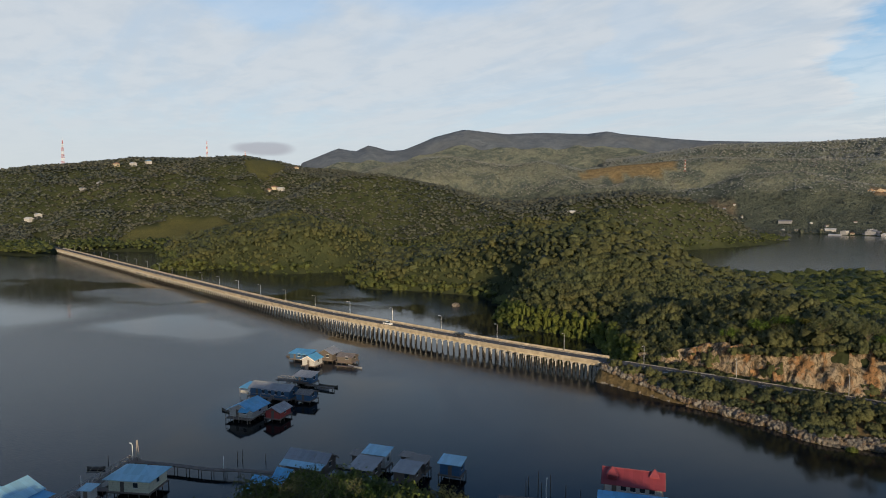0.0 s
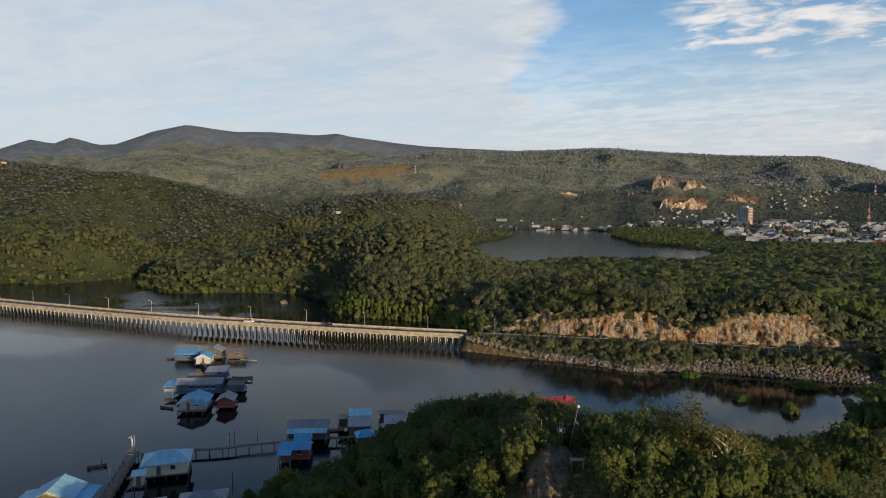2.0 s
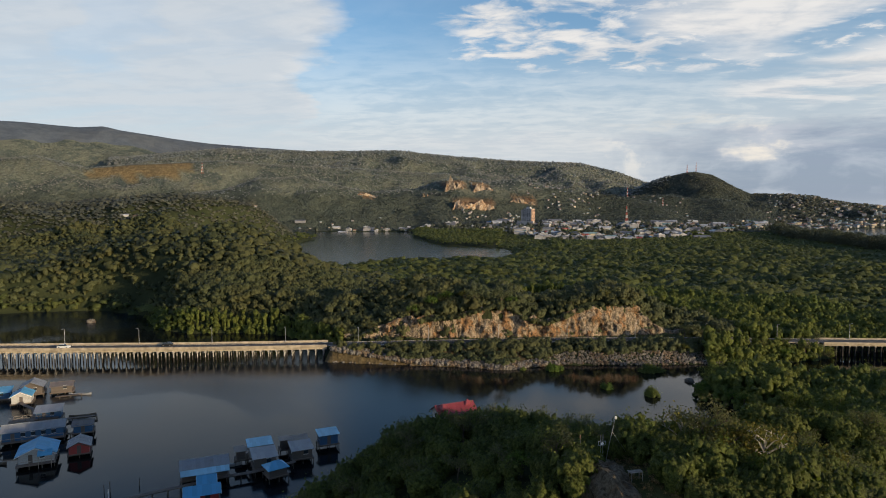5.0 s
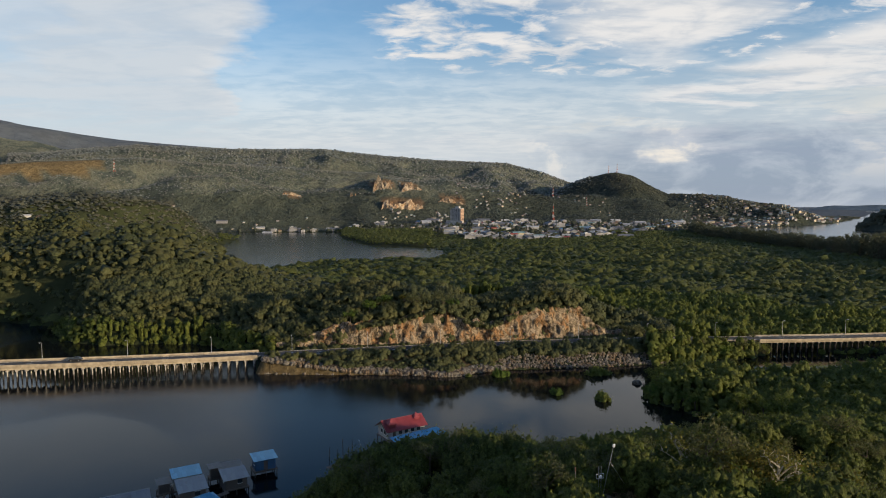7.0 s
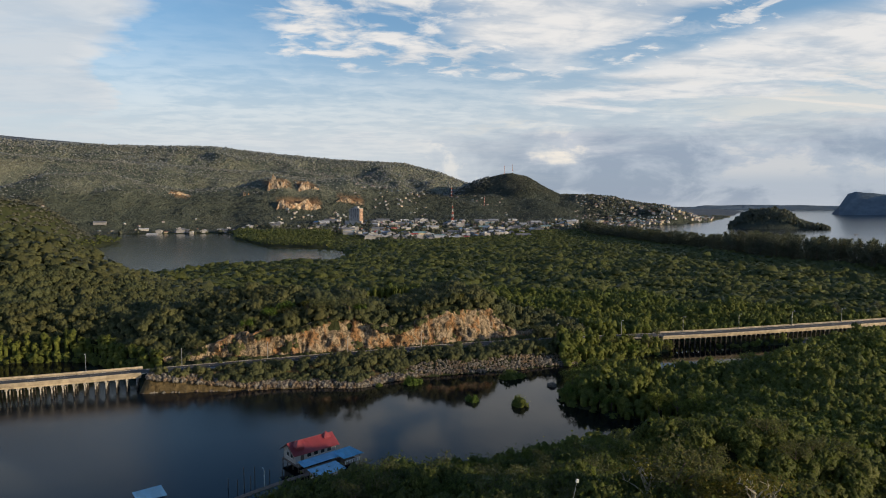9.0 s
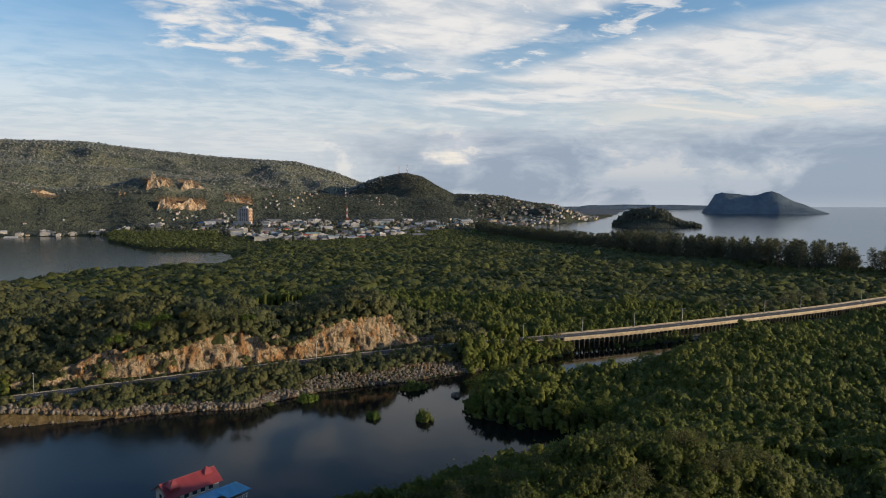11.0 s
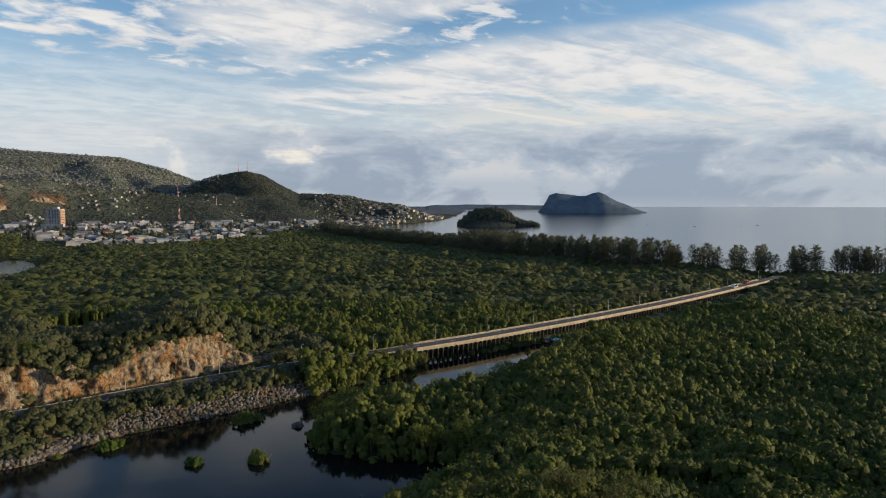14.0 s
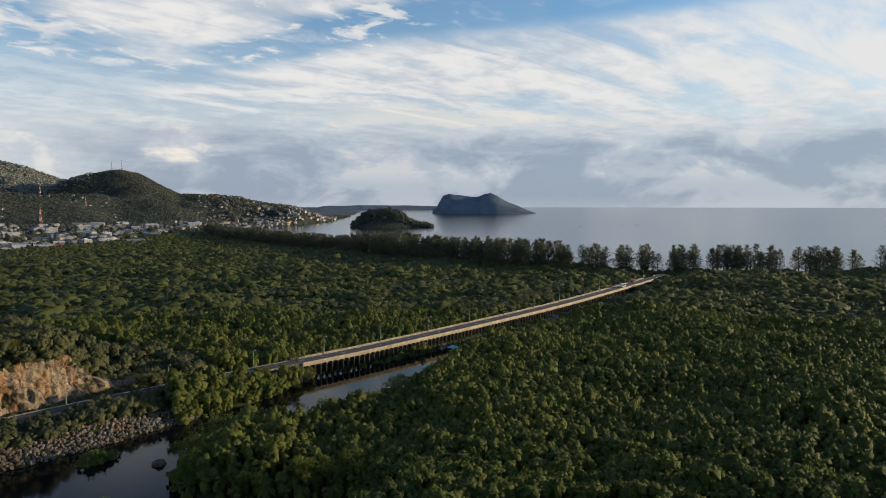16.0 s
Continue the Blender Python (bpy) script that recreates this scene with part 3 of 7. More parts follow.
# ridges as seen all round: distance, front and back width, then bearing and height
RIDGES = [
    (3588, 1170, 702, [(-100, 117), (-61.5, 195), (-60.8, 268), (-57.7, 347), (-56.2, 332), (-55, 367), (-53.2, 335), (-51.9, 341), (-49.2, 413), (-46.6, 452), (-42.7, 425),
                       (-39.7, 429), (-35.9, 417), (-34.2, 430), (-33, 413), (-29, 381), (-26.4, 363), (-20.3, 343), (-15, 328), (0, 203), (12, 47), (14, 0)]),
    (2886, 1014, 702, [(-34, 234), (-25.3, 290), (-19, 285), (-15.5, 285), (-10.5, 291), (-5.5, 265), (-0.5, 246), (5.6, 232), (8.8, 191), (11.4, 140), (15, 31), (16, 0)]),
    (2184, 468, 390, [(-62, 47), (-54.9, 159), (-51.9, 195), (-48.9, 213), (-46.9, 216), (-44.3, 197), (-41.8, 183), (-38.9, 199), (-36.9, 181), (-35.5, 167), (-32.2, 182),
                      (-29.9, 187), (-25.1, 200), (-21.4, 190), (-18.5, 186), (-12.9, 176), (-5.4, 156), (4, 94), (7, 0)]),
    (1833, 257, 312, [(-36, 47), (-30, 82), (-25.3, 98), (-22.4, 131), (-18.4, 137), (-15.4, 109), (-12.4, 94), (-7.8, 105), (-5.3, 121), (-2.3, 108), (0.1, 117), (2.5, 98),
                      (5.9, 78), (8.6, 70), (12, 47), (15, 0)]),
    (2340, 484, 390, [(8.5, 0), (10.3, 105), (11.2, 129), (12.7, 152), (14.1, 166), (15, 171), (16.4, 159), (17.8, 123), (19.2, 94), (20.3, 95), (23.8, 83), (24.4, 74),
                      (26.3, 59), (28.7, 55), (30.2, 48), (32.2, 33), (33, 0)]),
    (2028, 257, 234, [(5, 0), (7, 47), (9, 72), (11, 78), (13, 75), (15, 62), (17, 66), (18.5, 55), (20, 31), (21.5, 0)]),
    (1365, 546, 702, [(-130, 94), (-90, 101), (-81.7, 115), (-79.5, 124), (-76.8, 130), (-71.9, 145), (-68.9, 145), (-63.6, 152), (-60.5, 140), (-58.6, 130), (-54.7, 123),
                      (-51.7, 109), (-46, 47), (-43, 0)]),
    (991, 406, 234, [(-64, 0), (-60, 55), (-56.5, 86), (-53.5, 100), (-50.5, 100), (-47.4, 90), (-44.4, 79), (-41.4, 64), (-38.2, 58), (-35.3, 64), (-31.4, 70), (-28.4, 75),
                      (-24.4, 63), (-21.8, 50), (-19.8, 30), (-18.4, 8), (-18, 0)]),
]
# single hills: x, y, half widths, height
HILLS = [(-5.1, 98, 12.8, 17, 5.6), (22, 71.2, 36.9, 32.2, 22.7), (69, 117.5, 26, 10.2, 12.5), (40.2, 51.1, 19.6, 16.2, 11), (-32.8, 274.6, 40.6, 26.5, 21.1), (56.2, 279.2, 23.4, 20.3, 17.2), (-183.3, 383.8, 48.4, 54.6, 35.9), (-269.1, 374.4, 46.8, 39, 18.7), (-124.8, 335.4, 42.9, 35.1, 12.5),
         (-468, 327.6, 93.6, 42.9, 25), (-538.2, 405.6, 93.6, 70.2, 26.5), (-670.8, 374.4, 85.8, 85.8, 18.7), (24, 330, 50, 40, 5), (985, 1900, 62, 42, 52)]


# islands out at sea: distance, half depth, then bearing and height
ISLANDS = [
    (1810, 48, [(32.9, 0), (33.4, 17), (34.2, 34), (35.7, 42), (36.9, 38), (37.8, 15), (38.5, 5), (39.3, 1), (39.8, 0)]),
    (3660, 95, [(40.4, 0), (40.7, 62), (41.1, 100), (41.6, 108), (42.2, 100), (42.9, 97), (43.8, 92), (44.5, 98), (45.1, 107), (45.7, 103), (46.2, 84), (46.8, 63), (47.4, 50), (48.2, 24), (48.9, 8), (49.3, 0)]),
    (4500, 60, [(29.5, 0), (30.9, 22), (33.8, 27), (37.7, 27), (41, 22), (42, 0)]),
]


def island_top(x, y):
    az, r = np.degrees(np.arctan2(x, y)), np.hypot(x, y)
    out = np.full(x.shape, -9.0)
    for R, deep, table in ISLANDS:
        t = np.array(table, float)
        top = np.interp(az, t[:, 0], t[:, 1], left=0, right=0)
        u = np.clip(1 - np.abs((r - R) / deep) ** 3, 0, 1)
        out = np.maximum(out, np.where((top > 0) & (u > 0), top * u ** 0.5 * (1 + 0.14 * fbm(x, y, R * 0.02, 4, 3)), -9.0))
    return out


def sea_rise(r):
    """The sheet lifts slightly far out, so that it ends at the horizon."""
    return 38.0 * np.clip((r - 2100) / 2800, 0, 1) ** 2


def in_fields(x, y):
    az, r = np.degrees(np.arctan2(x, y)), np.hypot(x, y)
    wob = fbm(x, y, 90, 3, 31)
    a = ((az + 66.2) / 3.4) ** 2 + ((r - 924) / 58) ** 2 + 0.7 * wob < 1
    b = ((az + 70.5) / 2.2) ** 2 + ((r - 905) / 47) ** 2 + 0.7 * wob < 1
    c = ((az + 61.8) / 1.6) ** 2 + ((r - 1250) / 70) ** 2 + 0.7 * wob < 1
    return a | b | c


def in_bare(x, y):
    az, r = np.degrees(np.arctan2(x, y)), np.hypot(x, y)
    wob = fbm(x, y, 60, 3, 33)
    a = ((az + 31.5) / 3.8) ** 2 + ((r - 2098) / 55) ** 2 + 0.8 * wob < 1
    b = ((az + 83.5) / 1.6) ** 2 + ((r - 913) / 47) ** 2 + 0.8 * wob < 1
    c = ((az + 24.5) / 2.6) ** 2 + ((r - 1660) / 47) ** 2 + 0.8 * wob < 1
    quarry = np.zeros(x.shape, bool)
    for qa, qr, wa, wr in ((-5.4, 1771, 0.9, 20), (-2.8, 1771, 0.9, 16), (-3.4, 1685, 1.9, 14), (0.5, 1705, 1.2, 12), (-13.0, 1780, 0.9, 12)):
        quarry |= ((az - qa) / wa) ** 2 + ((r - qr) / wr) ** 2 + 0.9 * wob < 1
    return a, b, c, quarry


def height(x, y):
    x, y = np.asarray(x, float), np.asarray(y, float)
    az, r = np.degrees(np.arctan2(x, y)), np.hypot(x, y)
    s = shore_distance(x, y)
    total = np.zeros(x.shape)
    for R, front, back, table in RIDGES:
        t = np.array(table, float)
        top = np.interp(az, t[:, 0], t[:, 1], left=0 if t[0, 0] > -99 else t[0, 1], right=0)
        u = (r - R) / np.where(r < R, front, back)
        shape = np.where(np.abs(u) < 1, np.cos(np.clip(u, -1, 1) * math.pi / 2) ** 1.6, 0)
        spur = 1 - 1.6 * np.abs(fbm(x, y, R * 0.13, 4, int(R))) - 1.1 * np.abs(fbm(x, y, 0.045 * R, 3, int(R) + 5))
        fold = 1 + (0.2 if R > 3000 else 0.5 if R > 2300 else 0.42) * (spur - 0.75) * np.clip((np.abs(u) - 0.14) * 2.4, 0.02, 1)
        total = total + (top * shape * fold) ** 5
    total = total ** 0.2 * np.clip(s / np.where(r > 1600, np.where(az > 21, 150, 40), np.where((az > -34) & (r > 700), 42, 133)), 0, 1) ** 0.8
    hills = np.zeros(x.shape)
    for hx, hy, wx, wy, top in HILLS:
        hills = hills + top * np.exp(-0.5 * (((x - hx) / wx) ** 2 + ((y - hy) / wy) ** 2))
    hills = hills * (1 + 0.2 * fbm(x, y, 40, 3, 5)) * np.clip(s / 17, 0, 1)
    land = np.maximum(total, hills) + 0.3 + np.clip(s * 0.06, 0, 1.2) + 0.25 * fbm(x, y, 15, 2, 3)
    land = land + np.clip((r - 1120) * 0.037, 0, 15) * np.clip((az + 9) / 2, 0, 1) * np.clip((23 - az) / 3, 0, 1) * (r < 2400) * np.clip((2300 - r) / 500, 0, 1)
    # cut below the cliff, and the causeway that carries the road
    cut = np.interp(x, CLIFF_X, CLIFF_Y)
    top = np.interp(x, CLIFF_TOP_X, CLIFF_TOP_Z)
    near = (x > -82) & (x < 92) & (y > 212) & (y < 328)
    land = np.where(near & (y < cut + 7), np.minimum(land, 4.8), land)
    behind = near & (y >= cut + 7)
    land = np.where(behind, np.maximum(np.minimum(land, top + (y - cut - 7) * 0.45), np.minimum(top - 0.5, land + 11)), land)
    g = road_gap(x, y)
    bank = DECK - 0.35 - np.clip(g - 6.0, 0, 99) * np.where(x > 100, 1.0, 0.42)
    dry = ((x > -65.5) & (x < 129)) | (x < -808) | (x > 456)
    land = np.where(dry & (g < 20) & (s > -5), np.where(g < 6.5, DECK - 0.35, np.maximum(land, bank)), land)
    # mud under the second bridge, and the creek that reaches below its near end
    land = np.where((x > 131) & (x < 456) & (g < 7.5), np.clip((x - 160) * 0.07, -0.8, 1.3), land)
    bed = -0.4 - np.clip(-s * 0.16, 0, 4)
    h = np.where(s > 0, land, np.where(dry & (g < 6.5), land, bed))
    return np.maximum(h, island_top(x, y)) + sea_rise(r)


def mesh_object(name, verts, faces, mat, smooth=False):
    """One mesh from arrays: faces is an (n, 3) or (n, 4) array."""
    me = bpy.data.meshes.new(name)
    verts, faces = np.asarray(verts, np.float32), np.asarray(faces, np.int32)
    n, k = faces.shape
    me.vertices.add(len(verts))
    me.vertices.foreach_set("co", verts.ravel())
    me.loops.add(n * k)
    me.loops.foreach_set("vertex_index", faces.ravel())
    me.polygons.add(n)
    me.polygons.foreach_set("loop_start", np.arange(0, n * k, k, dtype=np.int32))
    me.polygons.foreach_set("loop_total", np.full(n, k, np.int32))
    if smooth:
        me.polygons.foreach_set("use_smooth", np.ones(n, bool))
    me.update(calc_edges=True)
    me.validate()
    if mat:
        me.materials.append(mat)
    return new(name, me)


def grid_faces(rows, cols, wrap=False):
    i, j = np.meshgrid(np.arange(rows - 1), np.arange(cols if wrap else cols - 1), indexing="ij")
    a, b = i * cols + j, i * cols + (j + 1) % cols
    return np.stack([a, b, b + cols, a + cols], -1).reshape(-1, 4)


def polar_points(az, radii):
    A, R = np.meshgrid(np.radians(az), radii)
    return (np.sin(A) * R).ravel(), (np.cos(A) * R).ravel()


def build_ground():
    az = np.r_[np.arange(-92, 62, 0.52), np.arange(62, 76, 1.4), np.arange(75, 265, 4.0)]
    radii = np.r_[0.0, np.arange(2, 204, 5.0), np.arange(204, 316, 1.7), np.arange(316, 480, 3.6), np.arange(480, 780, 7.5), 780 * 1.0165 ** np.arange(0, 112), 5200.0]
    x, y = polar_points(az, radii)
    z = height(x, y)
    ob = mesh_object("ground", np.stack([x, y, z], 1), grid_faces(len(radii), len(az), True)[:, ::-1], M["ground"], True)
    ob.data.materials.append(M["mountain"])
    ob.data.materials.append(M["isle"])
    ob.data.materials.append(M["ridge"])
    ob.data.materials.append(M["high_ridge"])
    ob.data.materials.append(M["coast_ridge"])
    a, b, c, q = in_bare(x, y)
    cleared = in_fields(x, y).astype(np.float32)
    bare = np.maximum(np.maximum(a * 0.35, b * 0.9), np.maximum(c * 0.3, q * 1.0)).astype(np.float32)
    gap = road_gap(x, y)
    mud = (x > 196) & (x < 470) & (gap < 16) & (gap > 7) & (y < np.interp(x, ROAD_LINE[:, 0], ROAD_LINE[:, 1])) & (fbm(x, y, 14, 3, 8) > -0.5)
    rubble = (x > -68) & (x < 24) & (y > 222) & (y < 238) & (gap > 5.5)
    for name, values in (("cleared", np.maximum(np.maximum(cleared, a * 0.9), ((x - 18.5) / 8) ** 2 + ((y - 56) / 16) ** 2 < 1)), ("bare", np.maximum(bare, rubble * 0.4)), ("sandy", mud * 0.9)):
        ob.data.attributes.new(name, "FLOAT", "POINT").data.foreach_set("value", values.astype(np.float32))
    isle = island_top(x, y)
    isle = np.maximum(isle[:-len(az)], isle[len(az):])
    mid = (np.arange(len(radii) - 1)[:, None] + 0 * np.arange(len(az))[None]).ravel()
    # material by distance: the outer rings carry haze in their colour
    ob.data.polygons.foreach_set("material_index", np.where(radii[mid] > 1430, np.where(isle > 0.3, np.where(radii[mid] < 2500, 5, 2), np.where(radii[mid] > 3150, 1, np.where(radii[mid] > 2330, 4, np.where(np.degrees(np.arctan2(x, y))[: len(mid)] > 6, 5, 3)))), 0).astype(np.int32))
    tagged(ob, "hilly wooded ground with mud flats and far mountains", "ground", kind="structure")
    return ob


def build_water():
    az = np.arange(-180, 180, 3.0)
    radii = np.r_[np.arange(1, 2100, 105.0), np.arange(2100, 4960, 95.0)]
    x, y = polar_points(az, radii)
    ob = mesh_object("water", np.stack([x, y, sea_rise(np.hypot(x, y))], 1), grid_faces(len(radii), len(az), True)[:, ::-1], M["water"], True)
    return tagged(ob, "calm dark blue-grey bay and sea water", "water", kind="structure")


build_ground()
build_water()


# ---- forest ----
def crown_leaves(n, rng, lobes=6, size=0.3, up=0.25, tall=1.0, tip=0.6):
    """A crown as n small leaf clumps on a few lobes, about 1 m in radius with its foot at 0: an (n, 3, 3) array."""
    a = rng.uniform(0, 6.283, lobes) + np.arange(lobes) * 2.4
    reach = rng.uniform(0.15, tip, lobes)
    centre = np.stack([np.cos(a) * reach, np.sin(a) * reach, (rng.uniform(0.35, 1.0, lobes) + 0.35 * (tip - reach)) * tall], 1)
    rad = rng.uniform(0.34, 0.55, lobes)
    which = rng.integers(0, lobes, n)
    d = rng.normal(0, 1, (n, 3))
    d[:, 2] += up
    d /= np.linalg.norm(d, axis=1)[:, None]
    p = centre[which] + d * (rad[which] * rng.uniform(0.7, 1.12, n))[:, None]
    normal = d + rng.normal(0, 0.36, (n, 3))
    normal /= np.linalg.norm(normal, axis=1)[:, None]
    side = np.cross(normal, rng.normal(0, 1, (n, 3)))
    side /= np.linalg.norm(side, axis=1)[:, None] + 1e-9
    other = np.cross(normal, side)
    s = (size * rng.uniform(0.55, 1.25, n))[:, None]
    w = s * rng.uniform(0.55, 0.95, (n, 1))
    bend = normal * s * 0.25
    q = np.stack([p - side * s - bend, p + side * s - bend, p + other * w * 1.6], 1)
    return q.astype(np.float32)


def crown(tufts, leaves, size, rng, segs=5, body=5, tall=1.0, wide=0.8, foot=-1.3):
    """A crown of foliage about 1 m in radius: an inner body down to the stem and many leafy tufts that point out and up, with loose sprays."""
    verts, faces = [], []
    turn, lump = rng.uniform(0, 6.283), rng.uniform(0, 6.283, 3)
    if body:
        verts.append((0, 0, 0.82 * tall))
        for w, z in ((0.78 * wide, 0.40 * tall), (0.66 * wide, foot)):
            verts += [(w * rng.uniform(0.85, 1.15) * math.cos(6.283 * i / body + turn), w * rng.uniform(0.85, 1.15) * math.sin(6.283 * i / body + turn), z) for i in range(body)]
        for i in range(body):
            j = (i + 1) % body
            faces += [(0, 1 + i, 1 + j), (1 + i, 1 + body + i, 1 + body + j), (1 + i, 1 + body + j, 1 + j)]
    mids = []
    for k in range(tufts):
        c = 1 - 1.5 * (k + 0.4) / tufts
        a = 2.39996 * k + turn + rng.normal(0, 0.25)
        q = math.sqrt(max(1 - c * c, 0))
        d = np.array([q * math.cos(a), q * math.sin(a), c])
        reach = rng.uniform(0.78, 1.12) * (1 + 0.16 * math.sin(2 * a + lump[0]) + 0.12 * math.sin(3 * a + lump[1]))
        p = np.array([d[0] * wide * reach, d[1] * wide * reach, (0.42 + 0.46 * c * reach) * tall])
        axis = d * 0.8 + np.array([0, 0, 0.75]) + rng.normal(0, 0.18, 3)
        axis /= np.linalg.norm(axis)
        u = np.cross(axis, (0.3, 0.9, 0.1))
        u /= np.linalg.norm(u)
        w = np.cross(axis, u)
        r = size * rng.uniform(0.7, 1.3)
        b = len(verts)
        verts.append(tuple(p + axis * r * rng.uniform(0.45, 0.85)))
        for i in range(segs):
            t = 6.283 * i / segs + a
            verts.append(tuple(p + (u * math.cos(t) + w * math.sin(t)) * r * rng.uniform(0.75, 1.25) - axis * r * rng.uniform(0.2, 0.6)))
        faces += [(b, b + 1 + i, b + 1 + (i + 1) % segs) for i in range(segs)]
        mids.append((p, axis, r))
    v, f = np.array(verts), np.array(faces)
    if leaves:
        which = rng.integers(0, len(mids), leaves)
        p, d, r = (np.array([m[i] for m in mids])[which] for i in range(3))
        nrm = d + rng.normal(0, 0.7, (leaves, 3))
        nrm /= np.linalg.norm(nrm, axis=1)[:, None]
        side = np.cross(nrm, rng.normal(0, 1, (leaves, 3)))
        side /= np.linalg.norm(side, axis=1)[:, None] + 1e-9
        other = np.cross(nrm, side)
        q = (r * rng.uniform(0.2, 0.5, leaves))[:, None]
        p = p + (d * 0.6 + rng.normal(0, 0.55, (leaves, 3))) * r[:, None]
        tri = np.stack([p - side * q * 0.6, p + side * q * 0.6, p + other * q * 1.3], 1)
        f = np.concatenate([f, len(v) + np.arange(leaves * 3).reshape(-1, 3)])
        v = np.concatenate([v, tri.reshape(-1, 3)])
    return v, f


def jitter_grid(x0, x1, y0, y1, step, rng):
    gx, gy = np.meshgrid(np.arange(x0, x1, step), np.arange(y0, y1, step))
    return gx.ravel() + rng.uniform(-0.48, 0.48, gx.size) * step, gy.ravel() + rng.uniform(-0.48, 0.48, gy.size) * step


def in_town(x, y):
    az, r = np.degrees(np.arctan2(x, y)), np.hypot(x, y)
    edge = np.interp(az, (-8, -1, 4, 9, 16, 21.5), (1395, 1260, 1020, 1020, 1210, 1500)) + 60 * fbm(x, y, 60, 2, 77)
    a = (az > -26) & (az < 22.5) & (r > 1395) & (r < np.where(az < -2.5, 1455, 1575))
    b = (az > -8) & (az < 22) & (r > edge) & (r <= 1395) & (fbm(x, y, 55, 2, 78) > -0.35)
    return a | b


def clearings(x, y):
    """True where no tree stands."""
    a, b, c, q = in_bare(x, y)
    bank = (x > -66) & (x < 80) & (y > 215) & (y < np.interp(x, CLIFF_X, CLIFF_Y) + 4)
    beach = (x > 390) & (shore_distance(x, y) < 20)
    knoll = ((x - 18.5) / 5.2) ** 2 + ((y - 57) / 12) ** 2 < 1
    return in_fields(x, y) | a | b | c | q | (road_gap(x, y) < np.where((x > 128) & (x < 490) & (y < np.interp(x, ROAD_LINE[:, 0], ROAD_LINE[:, 1])), np.where(x > 190, 7.5, 6.6), np.where(x > 128, 9.0, 7.5))) | in_town(x, y) | bank | beach | knoll


def plant(name, x, y, radius, squash, lift, templates, mat, rng, label, foot=None, smooth=False):
    """One mesh of many crowns over the ground."""
    z = (height(x, y) if foot is None else foot) + lift
    pick = rng.integers(0, len(templates), len(x))
    turn = rng.uniform(0, 6.283, len(x))
    out, tris, tones, first = [], [], [], 0
    for k, t in enumerate(templates):
        m = pick == k
        c, s, r, q = np.cos(turn[m]), np.sin(turn[m]), radius[m], squash[m]
        V, F = t if isinstance(t, tuple) else (t.reshape(-1, 3), np.arange(t.shape[0] * 3).reshape(-1, 3))
        X, Y, Z = V[:, 0], V[:, 1], V[:, 2]
        v = np.empty((m.sum(), len(X), 3), np.float32)
        v[..., 0] = x[m, None] + r[:, None] * (c[:, None] * X - s[:, None] * Y)
        v[..., 1] = y[m, None] + r[:, None] * (s[:, None] * X + c[:, None] * Y)
        v[..., 2] = z[m, None] + (r * q)[:, None] * Z
        tris.append((first + np.arange(m.sum())[:, None, None] * len(X) + F[None]).reshape(-1, 3))
        first += m.sum() * len(X)
        out.append(v.reshape(-1, 3))
        tones.append(np.repeat(rng.uniform(0, 1, m.sum()), len(X)))
    ob = mesh_object(name, np.concatenate(out), np.concatenate(tris), mat, smooth)
    ob.data.attributes.new("tone", "FLOAT", "POINT").data.foreach_set("value", np.concatenate(tones).astype(np.float32))
    return tagged(ob, label, "forest", kind="stuff")


HUB = (27.0, 47.0)


def view_mask(x, y, margin=6):
    az = np.degrees(np.arctan2(x - 25, y - 5))
    return (az > -88 - margin) & (az < 82 + margin)


